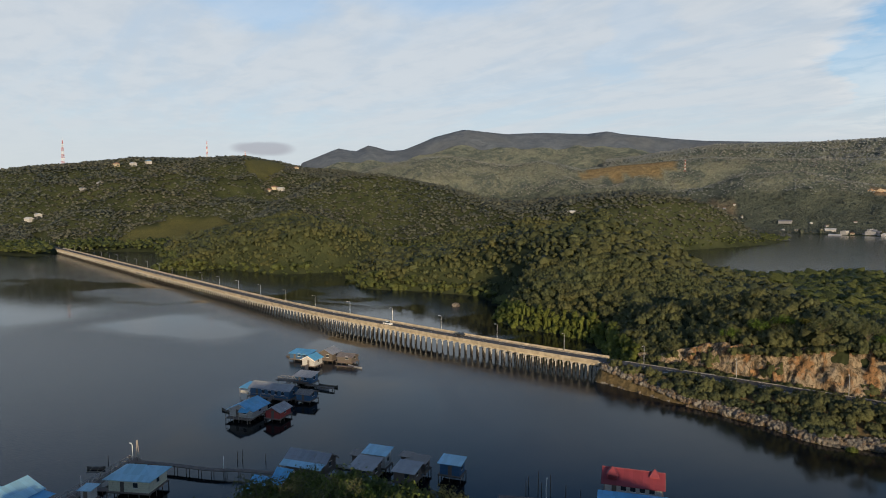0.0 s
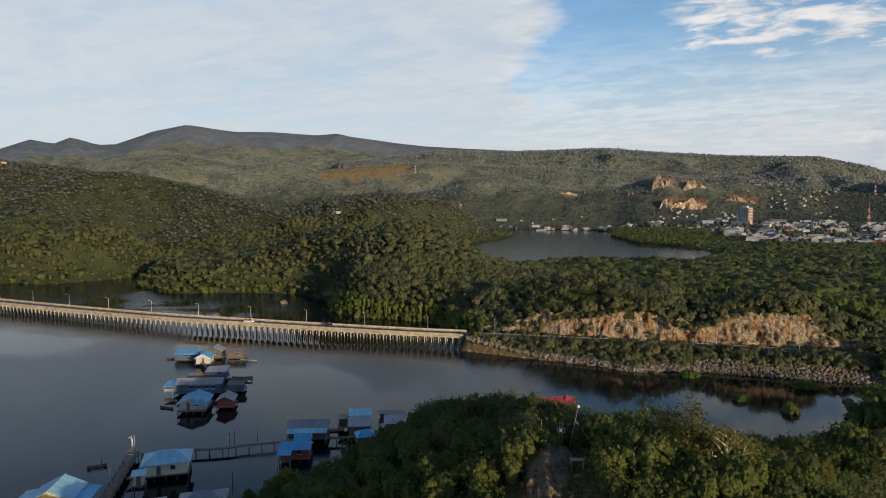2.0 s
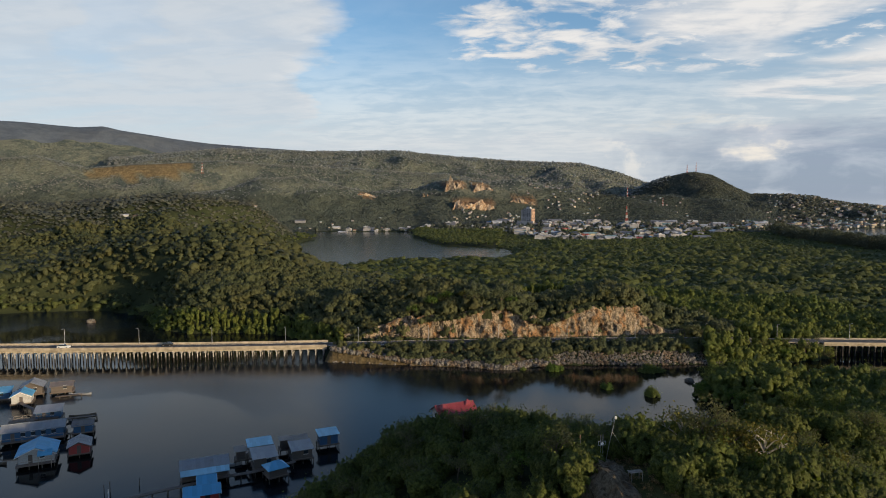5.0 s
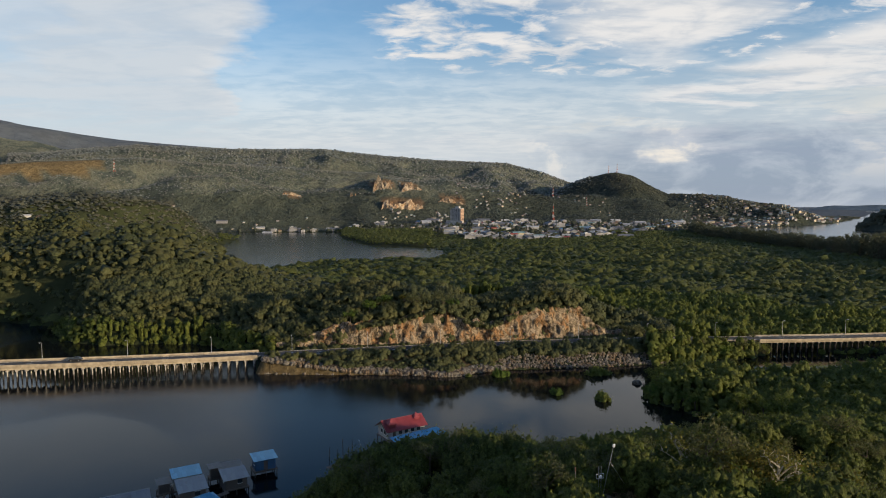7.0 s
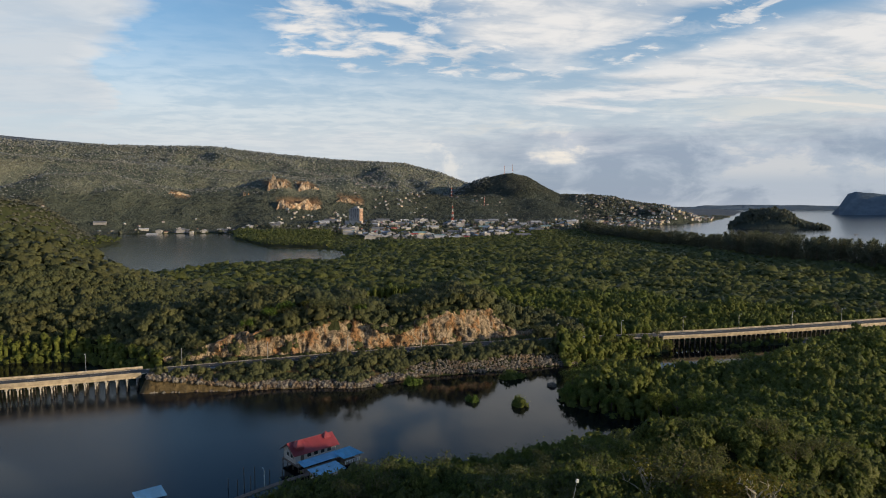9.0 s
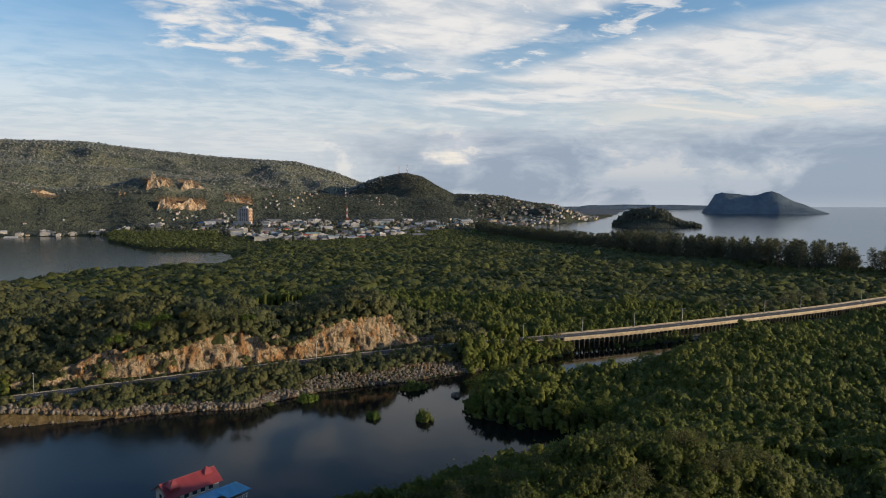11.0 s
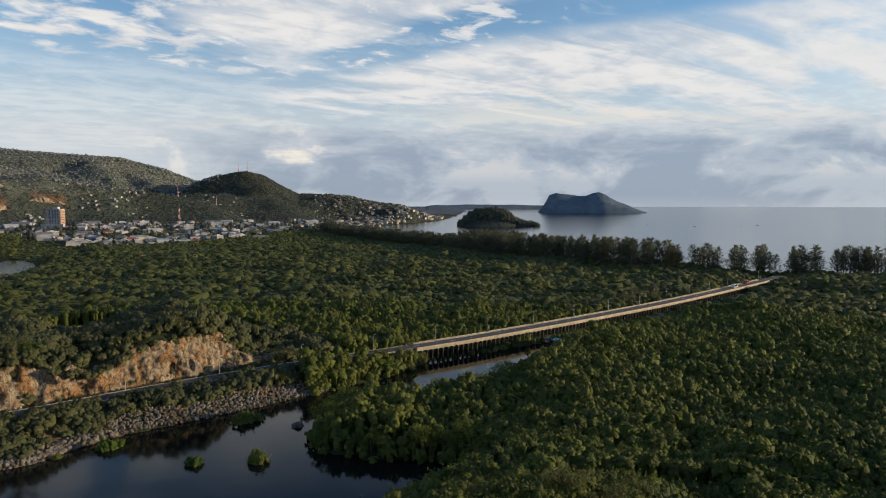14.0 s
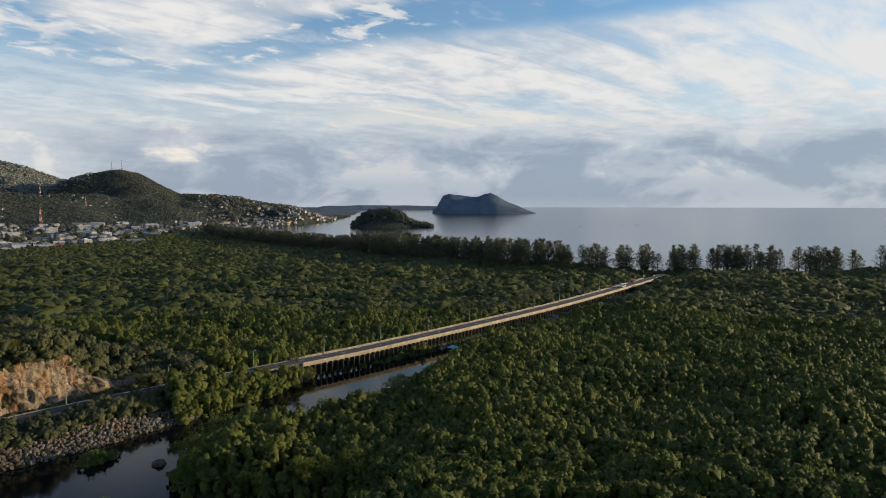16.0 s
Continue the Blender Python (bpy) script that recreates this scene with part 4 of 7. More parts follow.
def build_forest():
    rng = np.random.default_rng(11)
    fine = [crown(38, 200, 0.21, rng, body=6, foot=-0.4) for _ in range(10)]
    close = [crown(26, 60, 0.28, rng, foot=-0.4) for _ in range(10)]
    middle = [crown(16, 8, 0.34, rng, segs=4, body=4, foot=-0.3) for _ in range(12)]
    remote = [crown(3, 0, 0.66, rng, segs=4, body=3, wide=0.8, tall=1.2, foot=-0.6) for _ in range(14)]
    stem_fine = [crown(20, 120, 0.34, rng, tall=1.6, foot=-1.8) for _ in range(10)]
    stem = [crown(16, 26, 0.36, rng, tall=1.6, foot=-1.8) for _ in range(10)]
    slim = [crown(8, 2, 0.44, rng, segs=4, body=4, tall=1.7, wide=0.7, foot=-1.8) for _ in range(14)]
    speck = [crown(2, 0, 0.62, rng, segs=4, body=0, wide=0.45) for _ in range(10)]
    rough = [crown_leaves(44, rng, 7, 0.34, 0.35, tip=0.75) for _ in range(8)]
    dim = [crown(4, 0, 0.6, rng, segs=4, body=0, wide=0.8) for _ in range(12)]

    def spread(x0, x1, y0, y1, step, a, b, share=1.0):
        x, y = jitter_grid(x0, x1, y0, y1, step, rng)
        d = np.hypot(x - HUB[0], y - HUB[1])
        keep = (d >= a) & (d < b) & (view_mask(x, y) | (d < 150))
        x, y = x[keep], y[keep]
        s = shore_distance(x, y)
        if b > 1500:
            s = np.maximum(s, island_top(x, y) - 4)
        edge = -0.6 if a > 90 else 0.8
        x, y, s = x[s > edge], y[s > edge], s[s > edge]
        keep = ~clearings(x, y) & (rng.uniform(0, 1, len(x)) < share)
        return x[keep], y[keep], s[keep]

    def put(hill_name, flat_name, hill_label, flat_label, got, lo, hi, tops, forms, flat_top=6.0, only="", tall=1.0):
        x, y, s = got
        hill = height(x, y) > 4.2
        r = rng.uniform(lo, hi, len(x)) * (1 + 0.25 * fbm(x, y, 30, 2, 9))
        q = np.where(hill, rng.uniform(0.95, 1.45, len(x)), rng.uniform(0.75, 1.2, len(x)) * tall)
        r = np.where(hill, r * np.clip(0.62 + s / 34, 0.62, 1), r * 1.12 * rng.uniform(0.8, 1.25, len(x)))
        lift = np.where(hill, rng.uniform(0.0, tops, len(x)), np.clip(flat_top * (0.72 + 0.75 * fbm(x, y, 38, 4, 41)) + rng.normal(0, 0.38, len(x)) + 0.6, 0.2, 9.5))
        q = q * (0.62 if forms is remote else 0.85 if forms is middle else 1.0)
        r = r * np.where(rng.uniform(0, 1, len(x)) < 0.13, 1.55 if forms is middle or forms is remote else 1.25, 1.0)
        lift *= np.clip((s - 0.5) / 7, 0.0, 1)
        beside = np.where(x > 130, np.clip((road_gap(x, y) - 6) / 26, 0, 1), 1.0)
        lift, r = lift * (0.25 + 0.75 * beside), r * (0.75 + 0.25 * beside)
        for m, name, label, mat in ((hill, hill_name, hill_label, M["near_leaf" if "bushes" in hill_name else "hill_leaf"]), (~hill, flat_name, flat_label, M["plain_leaf" if "flat" in flat_name else "mangrove"])):
            if m.sum() and only != ("hill" if m is not hill else "flat"):
                plant(name, x[m], y[m], r[m], q[m], lift[m], forms, mat, rng, label, smooth=forms is remote)

    def front(got, ahead=True):
        """The slope towards the bay, or the one behind it."""
        x, y, s = got
        m = (y > 42 + np.clip((x - 40) * 0.7, 0, 42)) == ahead
        return x[m], y[m], s[m]

    put("hillside_bushes", "", "dense green bushes and small trees covering a hill", "",
        front(spread(-75, 190, -35, 180, 2.8, 0, 92, 0.97)), 1.3, 2.6, 1.8, fine, 6.2, "hill")
    put("", "near_mangrove", "", "dense green mangrove canopy beside the bay",
        front(spread(-75, 190, -35, 180, 2.3, 0, 92, 0.97)), 0.95, 1.6, 1.8, stem_fine, 6.2, "flat")
    put("back_slope_bushes", "back_mangrove", "green bushes on the back slope of a hill", "green mangrove canopy behind the hill",
        front(spread(-95, 190, -90, 180, 4.2, 0, 138, 0.95), False), 2.2, 3.6, 2.6, rough, 6.2)
    put("shore_bushes", "", "green bushes and trees on the foot of a hill", "",
        front(spread(-75, 190, -35, 180, 3.1, 92, 138, 0.95)), 1.5, 2.9, 1.4, close, 6.2, "hill")
    put("", "shore_mangrove", "", "uneven green mangrove canopy round the creek",
        front(spread(-75, 190, -35, 180, 2.3, 92, 138, 0.97)), 0.95, 1.7, 1.4, stem, 6.2, "flat")
    put("headland_forest", "", "dense mixed green trees on a limestone headland", "",
        front(spread(-330, 370, -120, 385, 3.0, 138, 335)), 1.6, 2.8, 1.2, middle, 6.2, "hill")
    put("", "mangrove_forest", "", "even dark green mangrove canopy on the mud flat",
        front(spread(-330, 370, -120, 385, 2.25, 138, 335)), 1.1, 1.85, 1.2, slim, 6.2, "flat")
    put("back_forest", "back_flat_forest", "green trees on the slope behind", "even green mangrove canopy on the flat behind",
        front(spread(-330, 370, -120, 100, 5.5, 138, 335), False), 2.6, 4.4, 3.5, remote, 6.0)
    put("hill_forest", "flat_forest", "green forest on low hills beside the lagoon", "green mangrove forest reaching to the shore",
        spread(-790, 710, 60, 830, 4.1, 335, 790), 2.1, 3.6, 1.2, remote, 4.6)
    x, y, s = spread(-2050, 1020, 80, 2270, 5.6, 790, 2230)
    keep = (np.hypot(x, y) < 1430) | (rng.uniform(0, 1, len(x)) < 0.36)
    x, y, s = x[keep], y[keep], s[keep]
    r = rng.uniform(3.0, 5.4, len(x)) * np.where(np.hypot(x, y) * (height(x, y) < 12) > 900, 0.75, 1.0) * np.where(np.hypot(x, y) > 1430, 0.9, 1.0)
    q, lift, out = rng.uniform(0.42, 0.8, len(x)), rng.uniform(-1, 0.6, len(x)), np.hypot(x, y) + 120 * fbm(x, y, 200, 2, 19) > 1430
    top = height(x, y)
    low = (top < 7) & (np.hypot(x, y) < 1430)
    west, east = low & (x < -20), low & (x > 60)
    lift, q = np.where(west, rng.uniform(2.5, 5.5, len(x)), lift), np.where(west, q * 1.35, q * np.where(low & ~east, 0.7, 1.0))
    lift = np.where(east, rng.uniform(1.5, 4.0, len(x)), lift)
    # low slopes take the darker leaf colour, for cloud shade on the vale
    vale = out & (top < 95 + 35 * fbm(x, y, 160, 3, 23))
    for m, name, mat, label in ((~out & ~low, "slope_forest", "far_leaf", "forested slopes beyond the lagoon"), (low & ~east, "lake_mangrove", "plain_leaf", "dark mangrove round the lake"), (east, "coast_mangrove", "plain_leaf", "green mangrove between the town and the beach"), (out & ~low & vale, "coast_forest", "shaded_vale_leaf", "forest on hills above the coast, darkened for cloud shade"), (out & ~low & ~vale & (x > 0.105 * y), "knoll_forest", "far_leaf", "olive green woods on the rounded hill above the coast"), (out & ~low & ~vale & (x <= 0.105 * y), "far_forest", "hazy_leaf", "forested slopes in the far distance")):
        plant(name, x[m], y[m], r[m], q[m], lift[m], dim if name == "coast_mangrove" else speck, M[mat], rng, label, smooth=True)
    x, y = jitter_grid(-2300, 640, 1500, 3000, 13, rng)
    az, d = np.degrees(np.arctan2(x, y)), np.hypot(x, y)
    keep = (d > 2230) & (d < 2930) & (az > -52) & (az < 13) & ~in_bare(x, y)[0]
    x, y = x[keep], y[keep]
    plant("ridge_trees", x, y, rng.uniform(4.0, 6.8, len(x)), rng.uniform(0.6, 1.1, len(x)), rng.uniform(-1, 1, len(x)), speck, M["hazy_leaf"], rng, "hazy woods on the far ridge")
    # trees between the houses of the town
    x, y = jitter_grid(-560, 610, 980, 1580, 11, rng)
    keep = in_town(x, y) & (shore_distance(x, y) > 6) & (rng.uniform(0, 1, len(x)) < 0.4)
    x, y = x[keep], y[keep]
    plant("town_trees", x, y, rng.uniform(2.5, 5.5, len(x)), rng.uniform(0.9, 1.5, len(x)), np.zeros(len(x)), remote, M["casuarina"], rng, "dark green trees between the houses of the town")
    # trees along the far shore
    x, y = jitter_grid(560, 1700, 1400, 2700, 13, rng)
    s = shore_distance(x, y)
    keep = (s > 3) & (np.arctan2(x, y) > 0.375) & (s < 420) & (rng.uniform(0, 1, len(x)) < np.where(s < 150, 0.34, 0.8))
    x, y = x[keep], y[keep]
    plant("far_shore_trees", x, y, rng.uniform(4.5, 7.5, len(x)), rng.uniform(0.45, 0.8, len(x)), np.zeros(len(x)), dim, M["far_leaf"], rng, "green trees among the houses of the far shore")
    # the wooded islet
    x, y = jitter_grid(950, 1250, 1350, 1580, 6, rng)
    keep = (island_top(x, y) > 0.05) & (np.hypot(x, y) < 1900)
    x, y = x[keep], y[keep]
    plant("islet_trees", x, y, rng.uniform(4.5, 7.5, len(x)), rng.uniform(0.8, 1.5, len(x)), np.zeros(len(x)), remote, M["casuarina"], rng, "dark trees covering a small islet")
    # scrub on the causeway bank, between the rocks and the cliff
    x, y = jitter_grid(-66, 82, 218, 280, 2.2, rng)
    s = shore_distance(x, y)
    cut = np.interp(x, CLIFF_X, CLIFF_Y)
    g = road_gap(x, y)
    south = y < np.interp(x, ROAD_LINE[:, 0], ROAD_LINE[:, 1])
    keep = (s > np.where(x > 22, 7.5, 2.2)) & (g > 3.9) & (y < cut + 0.5) & (rng.uniform(0, 1, len(x)) < np.where(south, 0.8, 0.6))
    x, y, south = x[keep], y[keep], south[keep]
    r = np.where(south, rng.uniform(1.1, 2.8, len(x)), rng.uniform(0.6, 1.4, len(x))) * (1 + 0.4 * fbm(x, y, 12, 2, 61))
    plant("roadside_scrub", x, y, r, rng.uniform(0.8, 1.2, len(x)), np.zeros(len(x)), middle, M["hill_leaf"], rng, "bright green scrub and bushes along the causeway")
    # dry low scrub on the bare knoll
    x, y = jitter_grid(10, 27, 42, 71, 0.9, rng)
    keep = ((x - 18.5) / 6.6) ** 2 + ((y - 57) / 14) ** 2 < rng.uniform(0.5, 1.1, len(x))
    x, y = x[keep], y[keep]
    plant("dry_scrub", x, y, rng.uniform(0.25, 0.75, len(x)), rng.uniform(0.6, 1.0, len(x)), np.zeros(len(x)), [crown_leaves(42, rng, 8, 0.2, 0.8) for _ in range(6)], M["dry_leaf"], rng, "dry brown grass and low scrub on a bare knoll")
    # scrub at the foot of the cutting
    x, u = rng.uniform(-64, 76, 330), rng.uniform(-1.2, 1.8, 330)
    y = np.interp(x, CLIFF_X, CLIFF_Y) + u
    keep = (fbm(x, y, 10, 2, 72) > -0.3) & (road_gap(x, y) > 4.8)
    x, y = x[keep], y[keep]
    plant("cliff_foot_scrub", x, y, rng.uniform(0.5, 1.2, len(x)), rng.uniform(0.7, 1.1, len(x)), np.zeros(len(x)), middle, M["hill_leaf"], rng, "green scrub along the foot of the rocky cutting", np.full(len(x), 4.4))
    # bushes that hang over the cliff's edge
    x = rng.uniform(-64, 74, 420)
    u = np.where(x < -14, rng.uniform(-0.8, 7.0, 420), rng.uniform(1.0, 7.0, 420))
    y = np.interp(x, CLIFF_X, CLIFF_Y) + 0.22 * (np.interp(x, CLIFF_TOP_X, CLIFF_TOP_Z) - 4.4) + u
    keep = (fbm(x, y, 9, 2, 71) > -0.4 + 0.6 * (x > 30)) | (u > 3.5)
    x, y = x[keep], y[keep]
    foot = np.maximum(np.interp(x, CLIFF_TOP_X, CLIFF_TOP_Z) - 0.9, 4.4)
    plant("cliff_bushes", x, y, rng.uniform(0.7, 1.8, len(x)), rng.uniform(0.8, 1.3, len(x)), np.zeros(len(x)), middle, M["hill_leaf"], rng, "bushes overhanging the rocky cutting", foot)


build_forest()


# ---- helpers for things ----
def part(name, bm, mat, parent, label=""):
    """Links a bmesh as one mesh object under a thing or a part."""
    me = bpy.data.meshes.new(name)
    bm.to_mesh(me)
    bm.free()
    if mat:
        me.materials.append(mat)
    ob = new(name, me)
    ob.parent = parent
    if label:
        ob["label"] = label
    return ob


def root(name, m, label, category, group="", kind=""):
    ob = new(name)
    ob.empty_display_size = 0.5
    ob.matrix_world = m
    return tagged(ob, label, category, group, kind)


def box(bm, x0, x1, y0, y1, z0, z1, bevel=0.0):
    v = [bm.verts.new((x, y, z)) for z in (z0, z1) for x, y in ((x0, y0), (x1, y0), (x1, y1), (x0, y1))]
    fs = [bm.faces.new([v[i] for i in f]) for f in ((3, 2, 1, 0), (4, 5, 6, 7), (0, 1, 5, 4), (1, 2, 6, 5), (2, 3, 7, 6), (3, 0, 4, 7))]
    if bevel:
        es = list({e for f in fs for e in f.edges})
        bmesh.ops.bevel(bm, geom=es, offset=bevel, segments=1, affect="EDGES")
    return bm


def boxed(*a, **k):
    return box(bmesh.new(), *a, **k)


def tube(bm, points, radii, sides=8):
    """A tapered round bar through the points."""
    rings = []
    pts = [Vector(p) for p in points]
    for i, p in enumerate(pts):
        d = (pts[min(i + 1, len(pts) - 1)] - pts[max(i - 1, 0)]).normalized()
        u = d.cross(Vector((0.31, 0.95, 0.05)) if abs(d.z) > 0.7 else Vector((0, 0, 1))).normalized()
        w = d.cross(u)
        r = radii[i] if not isinstance(radii, (int, float)) else radii
        rings.append([bm.verts.new(p + (u * math.cos(6.2832 * k / sides) + w * math.sin(6.2832 * k / sides)) * r) for k in range(sides)])
    for a, b in zip(rings, rings[1:]):
        for k in range(sides):
            bm.faces.new((a[k], a[(k + 1) % sides], b[(k + 1) % sides], b[k]))
    bm.faces.new(rings[0][::-1])
    bm.faces.new(rings[-1])
    return bm


def tubed(points, radii, sides=8):
    return tube(bmesh.new(), points, radii, sides)


def frames_along(line):
    d = np.gradient(line, axis=0)
    d /= np.linalg.norm(d, axis=1)[:, None]
    return d, np.stack([-d[:, 1], d[:, 0]], 1)


def strip(line, profile, zs=0.0):
    """Sweeps a closed profile of (across, up) along a plan line."""
    bm = bmesh.new()
    _, side = frames_along(line)
    rings = [[bm.verts.new((p[0] + s[0] * a, p[1] + s[1] * a, u + zs)) for a, u in profile] for p, s in zip(line, side)]
    k = len(profile)
    for r0, r1 in zip(rings, rings[1:]):
        for i in range(k):
            bm.faces.new((r0[i], r0[(i + 1) % k], r1[(i + 1) % k], r1[i]))
    bm.faces.new(rings[0][::-1])
    bm.faces.new(rings[-1])
    bmesh.ops.recalc_face_normals(bm, faces=bm.faces)
    return bm


def between(line, x0, x1):
    return line[(line[:, 0] >= x0) & (line[:, 0] <= x1)]


# ---- road and bridges ----
def build_road():
    road = root("road", Matrix(), "grey asphalt coast road with concrete edges", "road", kind="structure")
    line = between(ROAD_LINE, -970, 495)[::2]
    part("roadway", strip(line, [(-3.2, 0.0), (-3.2, 0.10), (0, 0.15), (3.2, 0.10), (3.2, 0.0)], DECK), M["asphalt"], road)
    land = between(ROAD_LINE, -63, 127.5)[::3]
    for s in (-1, 1):
        part("road_edge", strip(land, [(s * 3.25, -0.3), (s * 3.25, 0.14), (s * 3.7, 0.14), (s * 3.7, -0.3)], DECK), M["concrete"], road)
        part("edge_line", strip(line, [(s * 2.95, 0.109), (s * 2.95, 0.116), (s * 2.83, 0.118), (s * 2.83, 0.111)], DECK), M["paint_white"], road)
    full = smooth_line(ROAD, 1.0)
    d, _ = frames_along(full)
    bm = bmesh.new()
    for k in range(40, len(full) - 40, 9):
        p, t = full[k], d[k]
        c, s = t * 1.5, np.array([-t[1], t[0]]) * 0.07
        quad = [bm.verts.new((*(p + a * c + b * s), DECK + 0.158)) for a, b in ((-1, -1), (1, -1), (1, 1), (-1, 1))]
        bm.faces.new(quad)
    part("centre_dashes", bm, M["paint_white"], road, "worn white centre dashes")


def build_bridge(x0, x1, spacing, columns, label, near_from, near_to, cap_foot=2.9, cap_half=4.15, leg="pile", rail=0.85):
    line = between(ROAD_LINE, x0, x1)
    bridge = root("bridge", Matrix(), label, "bridge")
    slim = line[::2]
    part("deck", strip(slim, [(-4.3, -0.45), (-4.3, -0.02), (4.3, -0.02), (4.3, -0.45)], DECK), M["concrete"], bridge)
    for s in (-1, 1):
        part("sidewalk", strip(slim, [(s * 3.23, -0.01), (s * 3.23, 0.25), (s * 4.2, 0.25), (s * 4.2, -0.01)], DECK), M["concrete"], bridge)
        part("parapet", strip(slim, [(s * 4.205, -0.1), (s * 4.205, rail), (s * 4.43, rail), (s * 4.43, -0.1)], DECK), M["concrete"], bridge)
        part("girder", strip(slim, [(s * 3.4, -1.05), (s * 3.4, -0.46), (s * 3.9, -0.46), (s * 3.9, -1.05)], DECK), M["concrete"], bridge)
    part("girder", strip(slim, [(-0.25, -1.05), (-0.25, -0.46), (0.25, -0.46), (0.25, -1.05)], DECK), M["concrete"], bridge)
    fine = between(smooth_line(ROAD, 0.5), x0 + 1, x1 - 1)
    d, n = frames_along(fine)
    cap_me = pile_me = None
    rest = bmesh.new()
    for k in range(0, len(fine), int(spacing * 2)):
        p, t = fine[k], d[k]
        turn = math.degrees(math.atan2(t[1], t[0]))
        m = pose(p[0], p[1], 0, 0, 0, turn)
        if cap_me is None:
            cap = part("pile_cap", boxed(-0.28, 0.28, -cap_half, cap_half, DECK - cap_foot, DECK - 1.06, 0.05), M[leg], bridge)
            cap_me = cap.data
            pile = part("pile", tubed([(0, 0, -3), (0, 0, DECK - cap_foot + 0.01)], [0.25, 0.22] if leg == "pile" else [0.36, 0.33], 8), M[leg], bridge)
            pile_me = pile.data
            bpy.data.objects.remove(cap)
            bpy.data.objects.remove(pile)
        ob = new("pile_cap", cap_me)
        ob.parent, ob.matrix_basis = bridge, m
        for a in columns:
            at = m @ Matrix.Translation((0, a, 0))
            if near_from < p[0] < near_to:
                ob = new("pile", pile_me)
                ob.parent, ob.matrix_basis = bridge, at
            else:
                tube(rest, [at @ Vector((0, 0, -3)), at @ Vector((0, 0, DECK - cap_foot + 0.01))], 0.23, 6)
    if len(rest.verts):
        part("pile_field", rest, M[leg], bridge)["kind"] = "stuff"
    else:
        rest.free()
    return bridge


build_road()
build_bridge(-810, -65.5, 3.0, (-3.4, 0.0, 3.4), "long low concrete bridge on many piles across the bay", -330, -65, 1.75, 4.0)
build_bridge(128, 456, 2.5, (-3.3, 3.3), "low concrete bridge on short piles through the mangrove", 128, 456, 1.8, 3.9, "shaded_pile", 0.5)


def street_lamp():
    lamp = root("street_lamp", pose(0, 0, -900), "slim grey steel street lamp on the bridge edge", "street lamp", "street lamps along the road")
    part("base", boxed(-0.22, 0.22, -0.22, 0.22, 0.0, 0.35, 0.04), M["concrete"], lamp)
    part("pole", tubed([(0, 0, 0.3), (0, 0, 3.4), (0, 0, 6.2)], [0.11, 0.09, 0.07], 8), M["steel"], lamp)
    part("arm", tubed([(0, 0, 6.15), (0, -0.4, 6.45), (0, -1.2, 6.55)], [0.06, 0.05, 0.045], 6), M["steel"], lamp)
    part("lamp_head", boxed(-0.16, 0.16, -1.8, -1.1, 6.48, 6.62, 0.05), M["paint_white"], lamp)
    return lamp


lamp = street_lamp()
lamp_line = smooth_line(ROAD, 0.5)
lamp_d, lamp_n = frames_along(lamp_line)
first = int(np.argmin(np.abs(lamp_line[:, 0] + 85)))
spots = [int(round(first + 57.7 * k)) for k in range(-40, 60) if 40 < first + 57.7 * k < len(lamp_line) - 60]
for k in spots:
    p, t, s = lamp_line[k], lamp_d[k], lamp_n[k]
    off = 3.85
    z = DECK + 0.25 if not -65.5 < p[0] < 134 else height(np.array([p[0] + s[0] * off]), np.array([p[1] + s[1] * off]))[0]
    copy_thing(lamp, pose(p[0] + s[0] * off, p[1] + s[1] * off, z, 0, 0, math.degrees(math.atan2(t[1], t[0]))))
for ob in (*lamp.children_recursive, lamp):
    bpy.data.objects.remove(ob)


# ---- cliff and rocks ----
def build_cliff():
    xs = np.arange(-66, 80, 0.42)
    rows = 40
    y0, top = np.interp(xs, CLIFF_X, CLIFF_Y), np.interp(xs, CLIFF_TOP_X, CLIFF_TOP_Z)
    top = top + 2.0 * fbm(xs, 0 * xs, 7, 5, 21) + 0.9 * np.abs(fbm(xs, 0 * xs, 2.2, 3, 29))
    V = []
    for i in range(rows):
        z = 4.2 + (top - 4.2) * min(i / (rows - 3), 1.0)
        ridge = 1 - np.abs(fbm(xs, z * 0.35, 6.0, 4, 8)) * 2
        back = 0.30 * (z - 4.2) - 1.3 * ridge + 2.2 * fbm(xs, z * 0.8, 3.4, 5, 15) + 0.9 * np.floor(z * 0.42 + 1.6 * fbm(xs, z, 12, 3, 4)) * 0.55
        lean = back + (3.0 if i == rows - 2 else 8.5 if i == rows - 1 else 0.0)
        V.append(np.stack([xs + 0.35 * fbm(xs, z, 2, 2, 6), y0 + lean + 1.2, z - (1.6 if i == rows - 1 else 0)], 1))
    ob = mesh_object("cliff", np.concatenate(V), grid_faces(rows, len(xs)), M["cliff"])
    tagged(ob, "pale orange limestone road cutting, rough and fissured", "cliff", kind="structure")


def rock_mesh(rng):
    bm = bmesh.new()
    bmesh.ops.create_icosphere(bm, subdivisions=1, radius=1.0)
    for v in bm.verts:
        v.co *= rng.uniform(0.7, 1.12)
        v.co.z *= 0.75
    me = bpy.data.meshes.new("rock")
    bm.to_mesh(me)
    bm.free()
    me.materials.append(M["riprap"])
    return me


